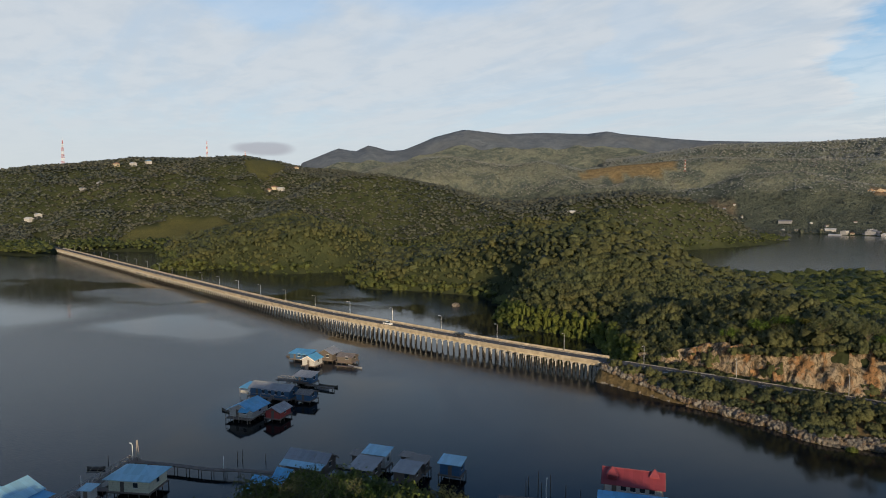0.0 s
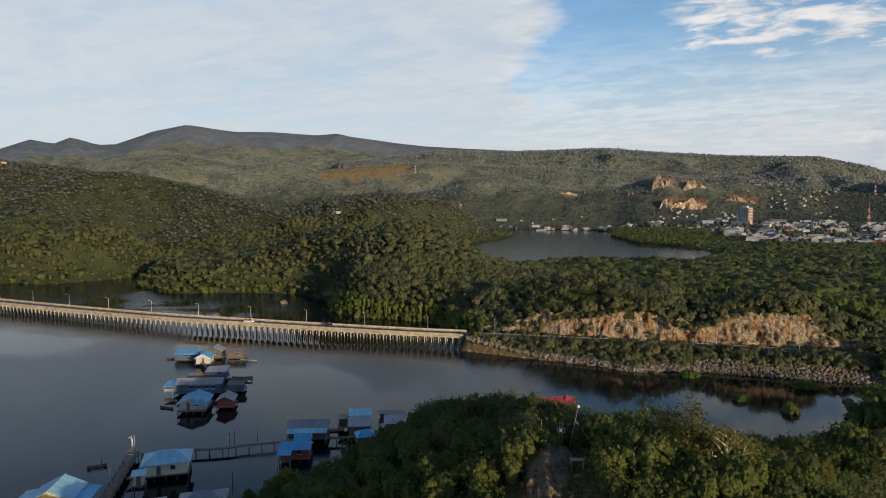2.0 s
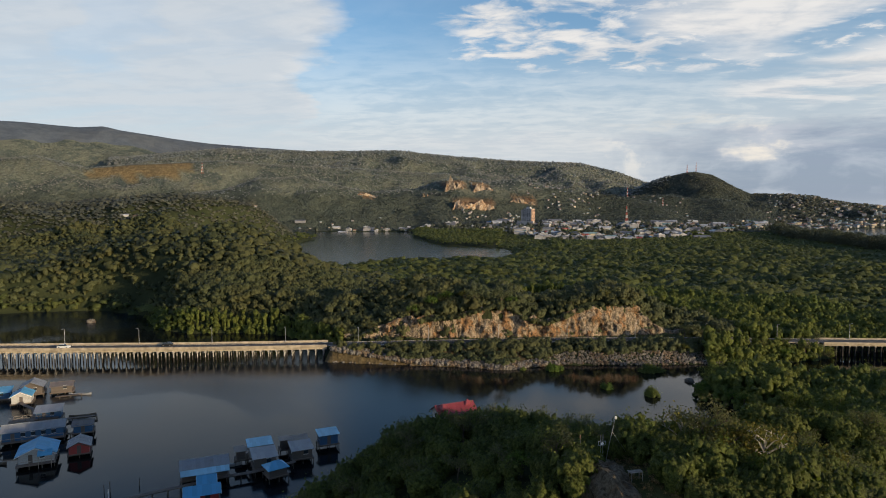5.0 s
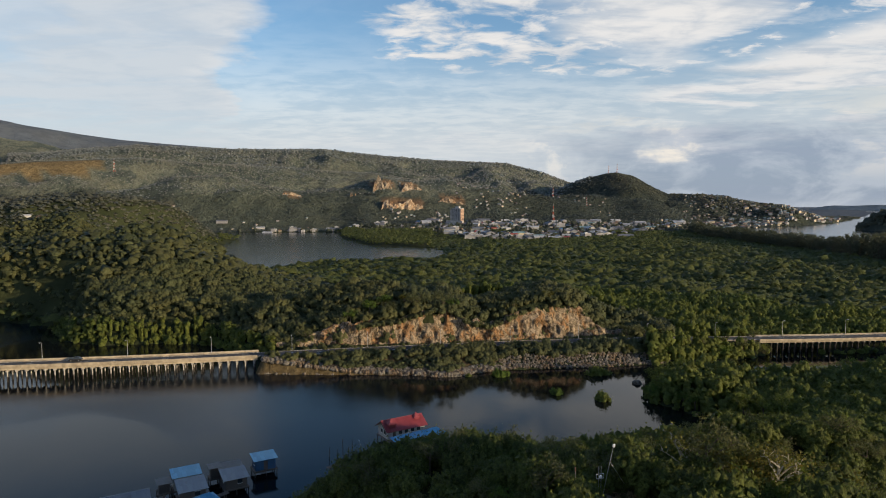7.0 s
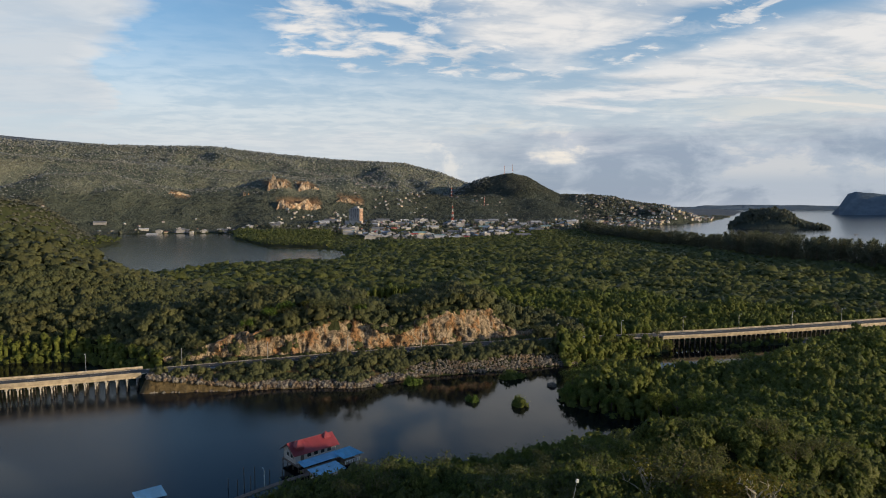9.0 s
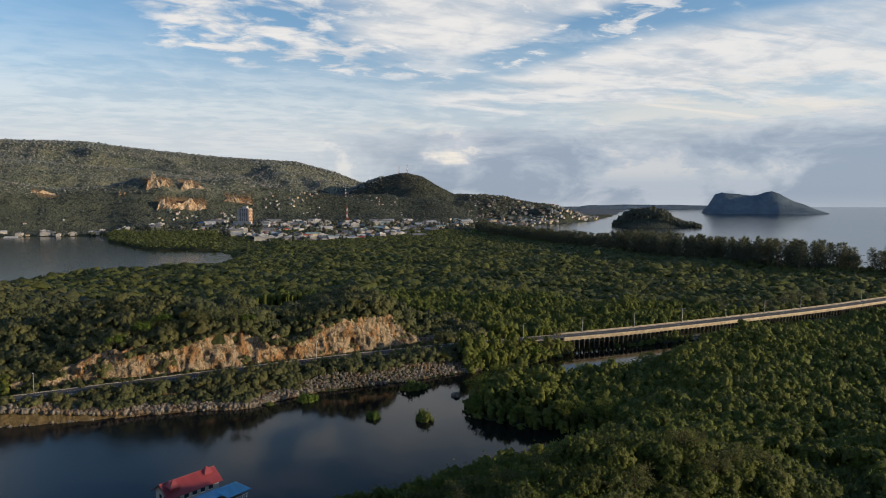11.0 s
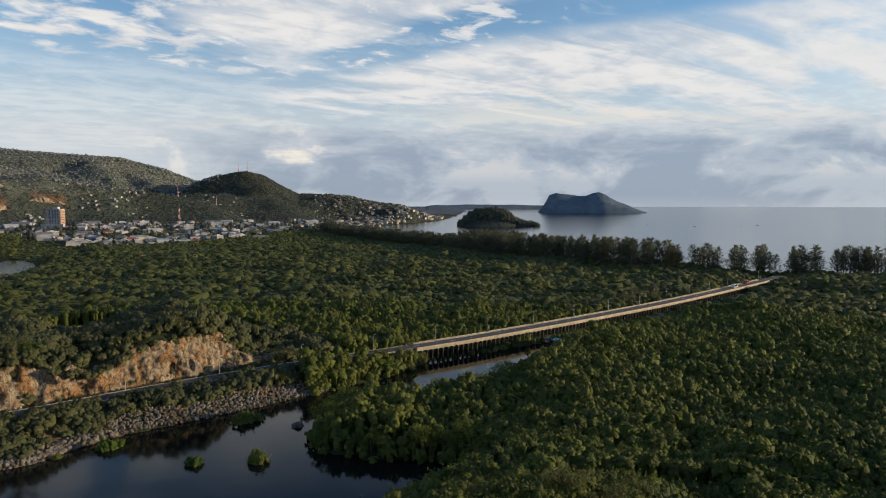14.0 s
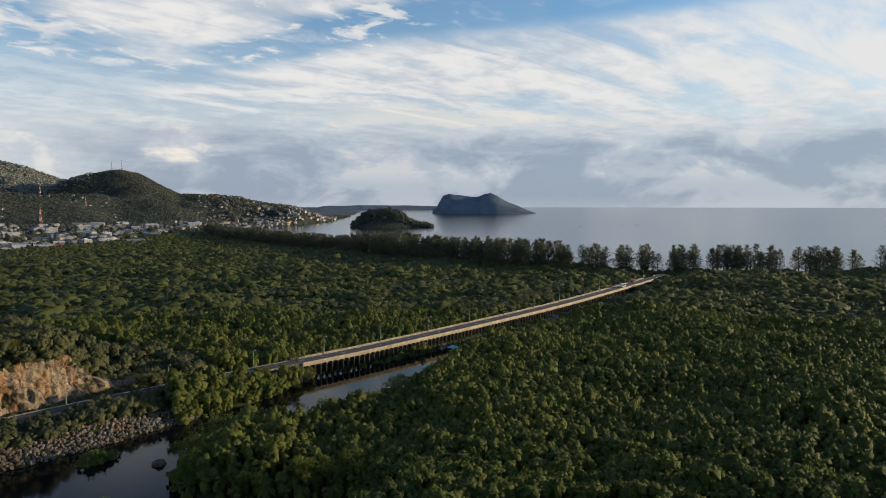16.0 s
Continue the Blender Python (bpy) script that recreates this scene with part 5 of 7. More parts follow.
def build_riprap():
    rng = np.random.default_rng(5)
    meshes = [rock_mesh(rng) for _ in range(9)]
    heap = root("rock_bank", Matrix(), "bank of loose grey boulders along the causeway", "rocks", kind="structure")
    shore = smooth_line(np.array([(-65.5, 227), (-36.7, 225.8), (-10.9, 225), (2.3, 222.7), (23.4, 232.1), (52.3, 235.2), (74.1, 239.1), (87.4, 241.8)], float), 0.5)
    _, nrm = frames_along(shore)
    spots = []
    for k in range(len(shore)):
        x = shore[k, 0]
        wide = 8.0 if x > 22 else 3.8
        for _ in range(9 if x > 22 else 8):
            u = rng.uniform(-0.6, wide)
            spots.append((shore[k, 0] + nrm[k, 0] * u + rng.normal(0, 0.3), shore[k, 1] + nrm[k, 1] * u, u, x))
    sp = np.array(spots)
    z = height(sp[:, 0], sp[:, 1])
    size = np.where(sp[:, 3] > 22, rng.uniform(0.3, 0.72, len(sp)), rng.uniform(0.3, 1.0, len(sp)))
    order = np.argsort(np.abs(sp[:, 0] - 35))
    rest = []
    for c, k in enumerate(order):
        x, y, u, _ = sp[k]
        zz = max(z[k], -0.3) + size[k] * 0.25
        m = pose(x, y, zz, *rng.uniform(0, 360, 3))
        if c < 300:
            ob = new("rock", meshes[c % 9])
            ob.parent, ob.matrix_basis = heap, m @ Matrix.Diagonal((size[k], size[k], size[k], 1))
        else:
            rest.append((meshes[c % 9], m @ Matrix.Diagonal((size[k], size[k], size[k], 1))))
    bm = bmesh.new()
    V, F, n = [], [], 0
    base = [(np.array([v.co[:] for v in me.vertices]), np.array([p.vertices[:] for p in me.polygons])) for me in meshes]
    for me, m in rest:
        v, f = base[meshes.index(me)]
        a = np.array(m)
        V.append(v @ a[:3, :3].T + a[:3, 3])
        F.append(f + n)
        n += len(v)
    bm.free()
    ob = mesh_object("loose_rocks", np.concatenate(V), np.concatenate(F), M["riprap"])
    ob.parent = heap
    ob["kind"] = "stuff"


build_cliff()
build_riprap()


# ---- casuarina row along the beach ----
def casuarina(rng, n=270):
    """A tall feathery crown on a thin trunk, 1 m high in all."""
    z = rng.uniform(0.22, 1.0, n) ** 0.9
    a = rng.uniform(0, 6.283, n)
    wide = 0.17 * np.clip(np.sin(np.clip((1.06 - z) / 0.86, 0, 1) * 2.2), 0.08, 1) * (1 + 0.45 * np.sin(a * 2 + z * 17) * rng.uniform(0.3, 1, n))
    rad = wide * rng.uniform(0.25, 1.1, n)
    p = np.stack([np.cos(a) * rad, np.sin(a) * rad, z], 1)
    d = np.stack([np.cos(a) * 0.5, np.sin(a) * 0.5, rng.uniform(0.1, 1.0, n)], 1) + rng.normal(0, 0.25, (n, 3))
    d /= np.linalg.norm(d, axis=1)[:, None]
    side = np.cross(d, rng.normal(0, 1, (n, 3)))
    side /= np.linalg.norm(side, axis=1)[:, None]
    s = rng.uniform(0.026, 0.058, (n, 1))
    return np.stack([p - d * s, p + side * s * 0.42, p + d * s * 1.5], 1)


def leaves_part(name, leaves, mat, parent):
    ob = mesh_object(name, leaves.reshape(-1, 3), np.arange(leaves.shape[0] * 3).reshape(-1, 3), mat)
    ob.parent = parent
    return ob


def build_casuarinas():
    rng = np.random.default_rng(23)
    kinds = []
    for k in range(5):
        tree = root("casuarina_tree", pose(0, 0, -800), "tall feathery dark casuarina standing on the beach", "tree", "casuarinas along the beach")
        lean = rng.uniform(-0.03, 0.03, 2)
        part("trunk", tubed([(0, 0, -0.02), (lean[0], lean[1], 0.5), (lean[0] * 1.5, lean[1] * 1.5, 0.95)], [0.016, 0.011, 0.003], 6), M["bark"], tree)
        leaves_part("crown", casuarina(rng), M["casuarina"], tree)
        kinds.append(tree)
    line = smooth_line(np.array([(455, 700), (456, 640), (462, 500), (478, 405), (525, 345), (572, 306), (612, 258), (640, 212), (680, 120)], float), 1.0)
    d, n = frames_along(line)
    k = 0.0
    while k < len(line):
        i = int(k)
        far = line[i, 1] > 420
        off = rng.uniform(-34, 9) if far else rng.uniform(-12, 8)
        p = line[i] + n[i] * off
        k += rng.uniform(0.8, 1.9) if far else (rng.uniform(0.7, 2.5) if rng.uniform() < 0.93 else rng.uniform(7, 16))
        z = float(height(p[:1], p[1:])[0])
        if z < 0.25:
            continue
        tall = rng.uniform(22, 30) if far else rng.uniform(18, 27)
        fat = tall * rng.uniform(1.05, 1.65)
        m = pose(p[0], p[1], z - 0.1, rng.uniform(-3, 3), rng.uniform(-3, 3), rng.uniform(0, 360))
        copy_thing(kinds[rng.integers(0, 5)], m @ Matrix.Diagonal((fat, fat, tall, 1)))
    for _ in range(16):
        x, y = rng.uniform(236, 332), 0.0
        y = float(np.interp(x, ROAD_LINE[:, 0], ROAD_LINE[:, 1])) + rng.uniform(15, 26)
        tall = rng.uniform(7.5, 11.5)
        copy_thing(kinds[rng.integers(0, 5)], pose(x, y, float(height(np.array([x]), np.array([y]))[0]), 0, 0, rng.uniform(0, 360)) @ Matrix.Diagonal((tall * 1.7, tall * 1.7, tall, 1)))
    for tree in kinds:
        for ob in (*tree.children_recursive, tree):
            bpy.data.objects.remove(ob)
    # the far end of the row, where single trees merge
    line = smooth_line(np.array([(500, 1270), (468, 1120), (462, 1000), (455, 850), (455, 700)], float), 1.6)
    x, y = line[:, 0] + rng.uniform(-18, 12, len(line)), line[:, 1] + rng.uniform(-1, 1, len(line))
    keep = shore_distance(x, y) > 2
    x, y = x[keep], y[keep]
    tall = rng.uniform(15, 23, len(x))
    plant("far_casuarinas", x, y, tall * 1.2, np.full(len(x), 0.83), np.zeros(len(x)), [casuarina(rng, 230) * np.array([1.7, 1.7, 1.0]) for _ in range(5)], M["casuarina"], rng, "dark line of tall casuarinas along the beach")


build_casuarinas()


# ---- town ----
def colour_material(name, colour, **kw):
    M[name] = material(name, plain, colour=colour, **kw)


for key, c in (("roof_white", (0.42, 0.43, 0.45)), ("roof_grey", (0.15, 0.16, 0.18)), ("roof_blue", (0.08, 0.22, 0.40)), ("roof_teal", (0.16, 0.26, 0.28)),
               ("roof_red", (0.33, 0.07, 0.06)), ("roof_rust", (0.26, 0.14, 0.09)), ("wall_white", (0.40, 0.39, 0.38)), ("wall_cream", (0.42, 0.36, 0.26)),
               ("wall_grey", (0.28, 0.28, 0.29)), ("wall_salmon", (0.50, 0.32, 0.22))):
    colour_material(key, c, rough=0.6, scale=0.12, stain=(0.2, 0.17, 0.14), stain_amount=0.35)
M["window_dark"] = material("dark_window_glass", plain, colour=(0.03, 0.04, 0.05), rough=0.15, vary=0.1)


def gable_prism(w, d, h, rise, eave=0.6, thick=0.25):
    """A pitched roof with its ridge along x, with overhang and thickness."""
    bm = bmesh.new()
    a, b = w / 2 + eave, d / 2 + eave
    drop = rise * eave / (d / 2)
    section = [(-b, h - drop), (0, h + rise), (b, h - drop), (b, h - drop - thick), (0, h + rise - thick), (-b, h - drop - thick)]
    ends = [[bm.verts.new((x, y, z)) for y, z in section] for x in (-a, a)]
    for i in range(6):
        bm.faces.new((ends[0][i], ends[0][(i + 1) % 6], ends[1][(i + 1) % 6], ends[1][i]))
    for e in ends:
        bm.faces.new((e[0], e[1], e[4], e[5]))
        bm.faces.new((e[1], e[2], e[3], e[4]))
    bmesh.ops.recalc_face_normals(bm, faces=bm.faces)
    return bm


def hip_prism(w, d, h, rise, eave=0.6, thick=0.2, ridge=0.35):
    bm = bmesh.new()
    a, b, k = w / 2 + eave, d / 2 + eave, (w / 2) * ridge
    low = [bm.verts.new((x, y, h - thick)) for x, y in ((-a, -b), (a, -b), (a, b), (-a, b))]
    rim = [bm.verts.new((x, y, h)) for x, y in ((-a, -b), (a, -b), (a, b), (-a, b))]
    p, q = bm.verts.new((-k, 0, h + rise)), bm.verts.new((k, 0, h + rise))
    bm.faces.new(low[::-1])
    for i in range(4):
        bm.faces.new((low[i], low[(i + 1) % 4], rim[(i + 1) % 4], rim[i]))
    bm.faces.new((rim[0], rim[1], q, p))
    bm.faces.new((rim[2], rim[3], p, q))
    bm.faces.new((rim[1], rim[2], q))
    bm.faces.new((rim[3], rim[0], p))
    return bm


def walls_with_gables(w, d, h, rise):
    """Four walls with pointed ends, as one closed body below a pitched roof."""
    bm = bmesh.new()
    a, b = w / 2, d / 2
    section = [(-b, -1.5), (b, -1.5), (b, h - 0.12), (0, h + rise - 0.3), (-b, h - 0.12)]
    ends = [[bm.verts.new((x, y, z)) for y, z in section] for x in (-a, a)]
    for i in range(5):
        bm.faces.new((ends[0][i], ends[0][(i + 1) % 5], ends[1][(i + 1) % 5], ends[1][i]))
    bm.faces.new(ends[0][::-1])
    bm.faces.new(ends[1])
    bmesh.ops.recalc_face_normals(bm, faces=bm.faces)
    return bm


WORDS = {"roof_white": "pale metal", "roof_grey": "grey metal", "roof_blue": "blue metal", "roof_teal": "teal metal", "roof_red": "red metal", "roof_rust": "rusty metal"}


def town_building(w, d, h, wall, roof, kind, long_name):
    b = root("building", pose(0, 0, -700), f"{long_name} with a {WORDS[roof]} roof", "building", "buildings of the town")
    if kind == "gable":
        rise = d * 0.2
        part("wall", walls_with_gables(w, d, h, rise), M[wall], b)
        part("roof", gable_prism(w, d, h, rise), M[roof], b)
    elif kind == "hip":
        part("wall", boxed(-w / 2, w / 2, -d / 2, d / 2, -1.5, h - 0.25), M[wall], b)
        part("roof", hip_prism(w, d, h, d * 0.22), M[roof], b)
    else:
        part("wall", boxed(-w / 2, w / 2, -d / 2, d / 2, -1.5, h), M[wall], b)
        bm = boxed(-w / 2 - 0.3, w / 2 + 0.3, -d / 2 - 0.3, d / 2 + 0.3, h + 0.004, h + 0.6)
        box(bm, -w * 0.2, w * 0.1, -d * 0.2, d * 0.2, h + 0.6, h + 2.6)
        part("roof", bm, M[roof], b)
    for f in range(int(h // 3.2) if kind == "flat" else 0):
        z = 1.0 + f * 3.2
        for s in (-1, 1):
            for u in np.linspace(-0.36, 0.36, max(2, int(w // 7))):
                part("window", boxed(u * w - 0.9, u * w + 0.9, s * d / 2 - 0.05, s * d / 2 + 0.05, z, z + 1.3), M["window_dark"], b)
    return b


def build_town():
    rng = np.random.default_rng(8)
    kinds = []
    for w, d, h, wall, roof, kind, name in (
            (12, 8, 3.6, "wall_white", "roof_white", "gable", "small white house"), (10, 9, 3.4, "wall_cream", "roof_rust", "hip", "small cream house"),
            (26, 16, 6, "wall_white", "roof_white", "gable", "pale warehouse"), (34, 18, 6.5, "wall_grey", "roof_grey", "gable", "long grey shed"),
            (16, 12, 7, "wall_white", "roof_grey", "flat", "two-storey white shop block"), (20, 12, 9.8, "wall_grey", "roof_white", "flat", "three-storey grey office block"),
            (14, 10, 4, "wall_white", "roof_blue", "hip", "white house"), (12, 9, 3.6, "wall_salmon", "roof_red", "gable", "salmon house"),
            (28, 14, 5.5, "wall_cream", "roof_teal", "gable", "cream market hall"), (11, 8, 3.5, "wall_grey", "roof_grey", "hip", "small grey house")):
        kinds.append(town_building(w, d, h, wall, roof, kind, name))
    share = np.array([16, 14, 12, 12, 9, 7, 6, 7, 4, 15], float)
    share /= share.sum()

    def scatter(count, a0, a1, r0, r1, only=None, gap=10.5, rule=None):
        taken = []
        tries = 0
        while len(taken) < count and tries < count * 30:
            tries += 1
            az, r = radians(rng.uniform(a0, a1)), rng.uniform(r0, r1)
            x, y = math.sin(az) * r, math.cos(az) * r
            if any(abs(x - u) + abs(y - v) < gap for u, v in taken):
                continue
            X, Y = np.array([x]), np.array([y])
            if shore_distance(X, Y)[0] < 10 or (rule and not rule(X, Y)):
                continue
            taken.append((x, y))
            k = int(rng.choice(only)) if only is not None else int(rng.choice(10, p=share))
            s = rng.uniform(0.55, 0.95)
            copy_thing(kinds[k], pose(x, y, float(height(X, Y)[0]) + 0.2, 0, 0, rng.choice((0, 90, 12, 100, -15, 78)) + rng.normal(0, 4)) @ Matrix.Diagonal((s, s, s, 1)))

    scatter(88, -2.5, 13.8, 1400, 1570)
    scatter(20, -19, -2.5, 1395, 1450)
    scatter(34, 13.8, 22, 1400, 1575)
    scatter(125, -6, 21.5, 1010, 1390, rule=in_town)
    # houses too far off to tell apart, on the slopes and along the coast
    for roof, wall, seed in (("roof_teal", "wall_grey", 1), ("roof_grey", "wall_cream", 2), ("roof_rust", "wall_grey", 3)):
        far = np.random.default_rng(40 + seed)
        tops, bodies = bmesh.new(), bmesh.new()
        for count, a0, a1, r0, r1 in ((16, 1.2, 7.5, 1670, 1800), (10, -6, 1.5, 1600, 1650), (100, -2.5, 22, 1410, 1590), (110, -3, 19, 1040, 1400), (46, 20.5, 26, 1900, 2300), (60, 22, 29.8, 1650, 2700), (7, 9.5, 15, 1830, 1990), (7, -27, -11, 1560, 1700), (4, -79, -58, 1120, 1340)):
            az, r = np.radians(far.uniform(a0, a1, count)), far.uniform(r0, r1, count)
            x, y = np.sin(az) * r, np.cos(az) * r
            z, dry = height(x, y), (shore_distance(x, y) > 8) & ((r > 1400) | in_town(x, y))
            for X, Y, Z in zip(x[dry], y[dry], z[dry]):
                w, d, h = far.uniform(3.6, 7.5), far.uniform(3.2, 5.4), far.uniform(1.9, 3.0)
                m = pose(X, Y, Z, 0, 0, far.uniform(0, 180))
                for bm, made in ((bodies, boxed(-w / 2, w / 2, -d / 2, d / 2, -2, h)), (tops, hip_prism(w, d, h + 0.1, d * 0.22))):
                    bmesh.ops.transform(made, matrix=m, verts=made.verts)
                    me = bpy.data.meshes.new("far")
                    made.to_mesh(me)
                    made.free()
                    bm.from_mesh(me)
                    bpy.data.meshes.remove(me)
        # houses along the far shore
        coast = smooth_line(np.array([(640, 1500), (747, 1585), (882, 1712), (1049, 1872), (1213, 2015), (1500, 2400)], float), 6.0)
        for _ in range(95):
            p = coast[int(far.integers(0, len(coast)))]
            off = 8 + 150 * far.uniform(0, 1) ** 1.8
            X, Y = p[0] - 0.68 * off + far.normal(0, 6), p[1] + 0.73 * off + far.normal(0, 6)
            Z = float(height(np.array([X]), np.array([Y]))[0])
            if Z < 0.2:
                continue
            w, d, h = far.uniform(7, 14), far.uniform(5, 9), far.uniform(3.2, 6.0)
            for bm, made in ((bodies, boxed(-w / 2, w / 2, -d / 2, d / 2, -2, h)), (tops, hip_prism(w, d, h + 0.1, d * 0.22))):
                bmesh.ops.transform(made, matrix=pose(X, Y, Z, 0, 0, far.uniform(0, 180)), verts=made.verts)
                me = bpy.data.meshes.new("far")
                made.to_mesh(me)
                made.free()
                bm.from_mesh(me)
                bpy.data.meshes.remove(me)
        cluster = root("far_houses", Matrix(), "scattered small far houses on the slopes and coast", "houses", kind="stuff")
        part("far_walls", bodies, M[wall], cluster)["kind"] = "stuff"
        part("far_roofs", tops, M[roof], cluster)["kind"] = "stuff"
    for az, r, k, turn in ((-23.6, 1530, 2, 5), (-22.8, 1545, 3, 0), (-19.0, 1620, 3, 10), (-15.9, 1560, 2, 20), (-13.2, 1500, 5, 5), (-9.5, 1420, 3, 3), (-13.0, 1445, 3, 0), (-15.3, 1405, 2, 4), (-17.0, 1400, 6, 0), (-5.8, 1440, 5, 8), (-5.2, 1448, 4, 0), (4.1, 1350, 6, 6), (15.9, 1140, 3, 4), (6.4, 1400, 4, 10), (-33, 845, 0, 30), (-32.2, 850, 1, 10)):
        x, y = math.sin(radians(az)) * r, math.cos(radians(az)) * r
        copy_thing(kinds[k], pose(x, y, float(height(np.array([x]), np.array([y]))[0]) + 0.2, 0, 0, turn) @ Matrix.Diagonal((0.75, 0.75, 0.7, 1)))
    # houses along the crest and on the slope of the western hill
    for az, r, k, turn in ((-76.6, 1290, 1, 10), (-75.4, 1285, 0, 20), (-74.3, 1290, 6, 0), (-82.6, 1120, 0, 30), (-82.0, 1130, 0, 10), (-64.9, 1150, 1, 40), (-64.4, 1155, 1, 35), (-63.9, 1150, 0, 30), (-79.0, 1190, 9, 15), (-77.8, 1200, 0, 5), (-62.6, 1290, 1, 0)):
        x, y = 59 + math.sin(radians(az)) * r, 55 + math.cos(radians(az)) * r
        copy_thing(kinds[k], pose(x, y, float(height(np.array([x]), np.array([y]))[0]) + 0.8, 0, 0, turn) @ Matrix.Diagonal((0.9, 0.9, 1.1, 1)))
    # a row of five arched sheds on the near side of the town
    for k in range(5):
        az, r = radians(2.4 + 0.84 * k), 1090
        copy_thing(kinds[2], pose(math.sin(az) * r, math.cos(az) * r, 2.2, 0, 0, 84) @ Matrix.Diagonal((0.8, 1.0, 0.9, 1)))
    for b in kinds:
        for ob in (*b.children_recursive, b):
            bpy.data.objects.remove(ob)


def build_tower():
    az, r = radians(1.31), 1465
    x, y = math.sin(az) * r, math.cos(az) * r
    b = root("tower_block", pose(x, y, float(height(np.array([x]), np.array([y]))[0]), 0, 0, -32), "tall hotel block with a grey side and sun-tinted salmon front", "building")
    part("wall", boxed(-11, 11, -8, 8, -1.5, 37, 0.1), M["wall_grey"], b)
    # warm sunlight on this side put into the wall colour
    part("front", boxed(11.004, 12.2, -7.4, 7.4, -1.5, 35.5, 0.1), M["wall_salmon"], b, "front coloured salmon for the warm sun")
    part("podium", boxed(-22, 20, -14, -8.01, -1.5, 9, 0.1), M["wall_white"], b)
    part("roof_house", boxed(-5, 5, -4, 4, 37.004, 41, 0.1), M["wall_white"], b)
    part("stair_slab", boxed(-15, -11.01, -8.6, 2, -1.5, 34, 0.1), M["wall_white"], b)
    for f in range(10):
        for u in (-5.4, -1.8, 1.8, 5.4):
            part("window", boxed(12.16, 12.28, u - 0.9, u + 0.9, 4.2 + 3.1 * f, 5.8 + 3.1 * f), M["window_dark"], b)
            part("window", boxed(u * 1.4 - 0.9, u * 1.4 + 0.9, -8.06, -7.95, 9.8 + 2.65 * f, 11.2 + 2.65 * f), M["window_dark"], b)


M["mast_red"] = material("mast_paint_red", plain, colour=(0.45, 0.10, 0.07), rough=0.6)
M["mast_white"] = material("mast_paint_white", plain, colour=(0.65, 0.64, 0.62), rough=0.6)


def lattice_mast(x, y, tall, wide, label):
    z = float(height(np.array([x]), np.array([y]))[0])
    mast = root("radio_mast", pose(x, y, z, 0, 0, 20), label, "mast")
    n = 7
    for k in range(n):
        bm = bmesh.new()
        z0, z1 = tall * k / n, tall * (k + 1) / n
        w0, w1 = wide * (1 - 0.85 * k / n), wide * (1 - 0.85 * (k + 1) / n)
        c0, c1 = [[(sx * w / 2, sy * w / 2) for sx, sy in ((-1, -1), (1, -1), (1, 1), (-1, 1))] for w in (w0, w1)]
        for i in range(4):
            j = (i + 1) % 4
            tube(bm, [(*c0[i], z0), (*c1[i], z1)], 0.22, 4)
            tube(bm, [(*c0[i], z0), (*c1[j], z1)], 0.13, 4)
            tube(bm, [(*c1[i], z1 - 0.01), (*c1[j], z1 - 0.01)], 0.13, 4)
        part("section", bm, M["mast_red"] if k % 2 == 0 else M["mast_white"], mast)
    part("aerial", tubed([(0, 0, tall), (0, 0, tall * 1.12)], 0.12, 5), M["mast_white"], mast)


def quarry_face(az, r, wide, tall, seed):
    """A bare rock face cut into the slope, facing the bay."""
    n, rows = max(24, int(wide / 1.6)), 16
    u = np.linspace(-0.5, 0.5, n)
    top = tall * 0.85 * (np.clip(1 - (2 * np.abs(u)) ** 2.5, 0, 1) * 0.7 + 0.12 + 0.65 * fbm(u * wide, 0 * u, wide * 0.2, 5, seed))
    a, right = radians(az), np.array([math.cos(radians(az)), -math.sin(radians(az))])
    out = np.array([math.sin(a), math.cos(a)])
    base = height(out[0] * r + right[0] * u * wide, out[1] * r + right[1] * u * wide) - 3
    V = []
    for i in range(rows):
        z = np.maximum(top, 1) * min(i / (rows - 2), 1.0)
        back = 0.3 * z + 6 * fbm(u * wide, z, 14, 5, seed + 3) + 4 * np.abs(fbm(u * wide, z * 0.4, 6, 3, seed + 9)) + (22 if i == rows - 1 else 0)
        V.append(np.stack([out[0] * (r + back) + right[0] * u * wide, out[1] * (r + back) + right[1] * u * wide, base + z - (6 if i == rows - 1 else 0)], 1))
    ob = mesh_object("quarry_face", np.concatenate(V), grid_faces(rows, n), M["quarry"])
    tagged(ob, "bare orange and pale quarry face cut into the hill", "cliff", kind="structure")


M["quarry"] = material("quarry_rock", rock_shader, pale=(0.50, 0.40, 0.29), warm=(0.50, 0.31, 0.18), dark=(0.13, 0.10, 0.07), scale=0.16)
for k, (az, r, wide, tall) in enumerate(((-5.4, 1735, 52, 42), (-2.9, 1735, 60, 30), (-3.4, 1652, 128, 38), (0.5, 1690, 78, 22), (-7.9, 1740, 20, 22), (-13.1, 1760, 56, 16))):
    quarry_face(az, r, wide, tall, 50 + 5 * k)
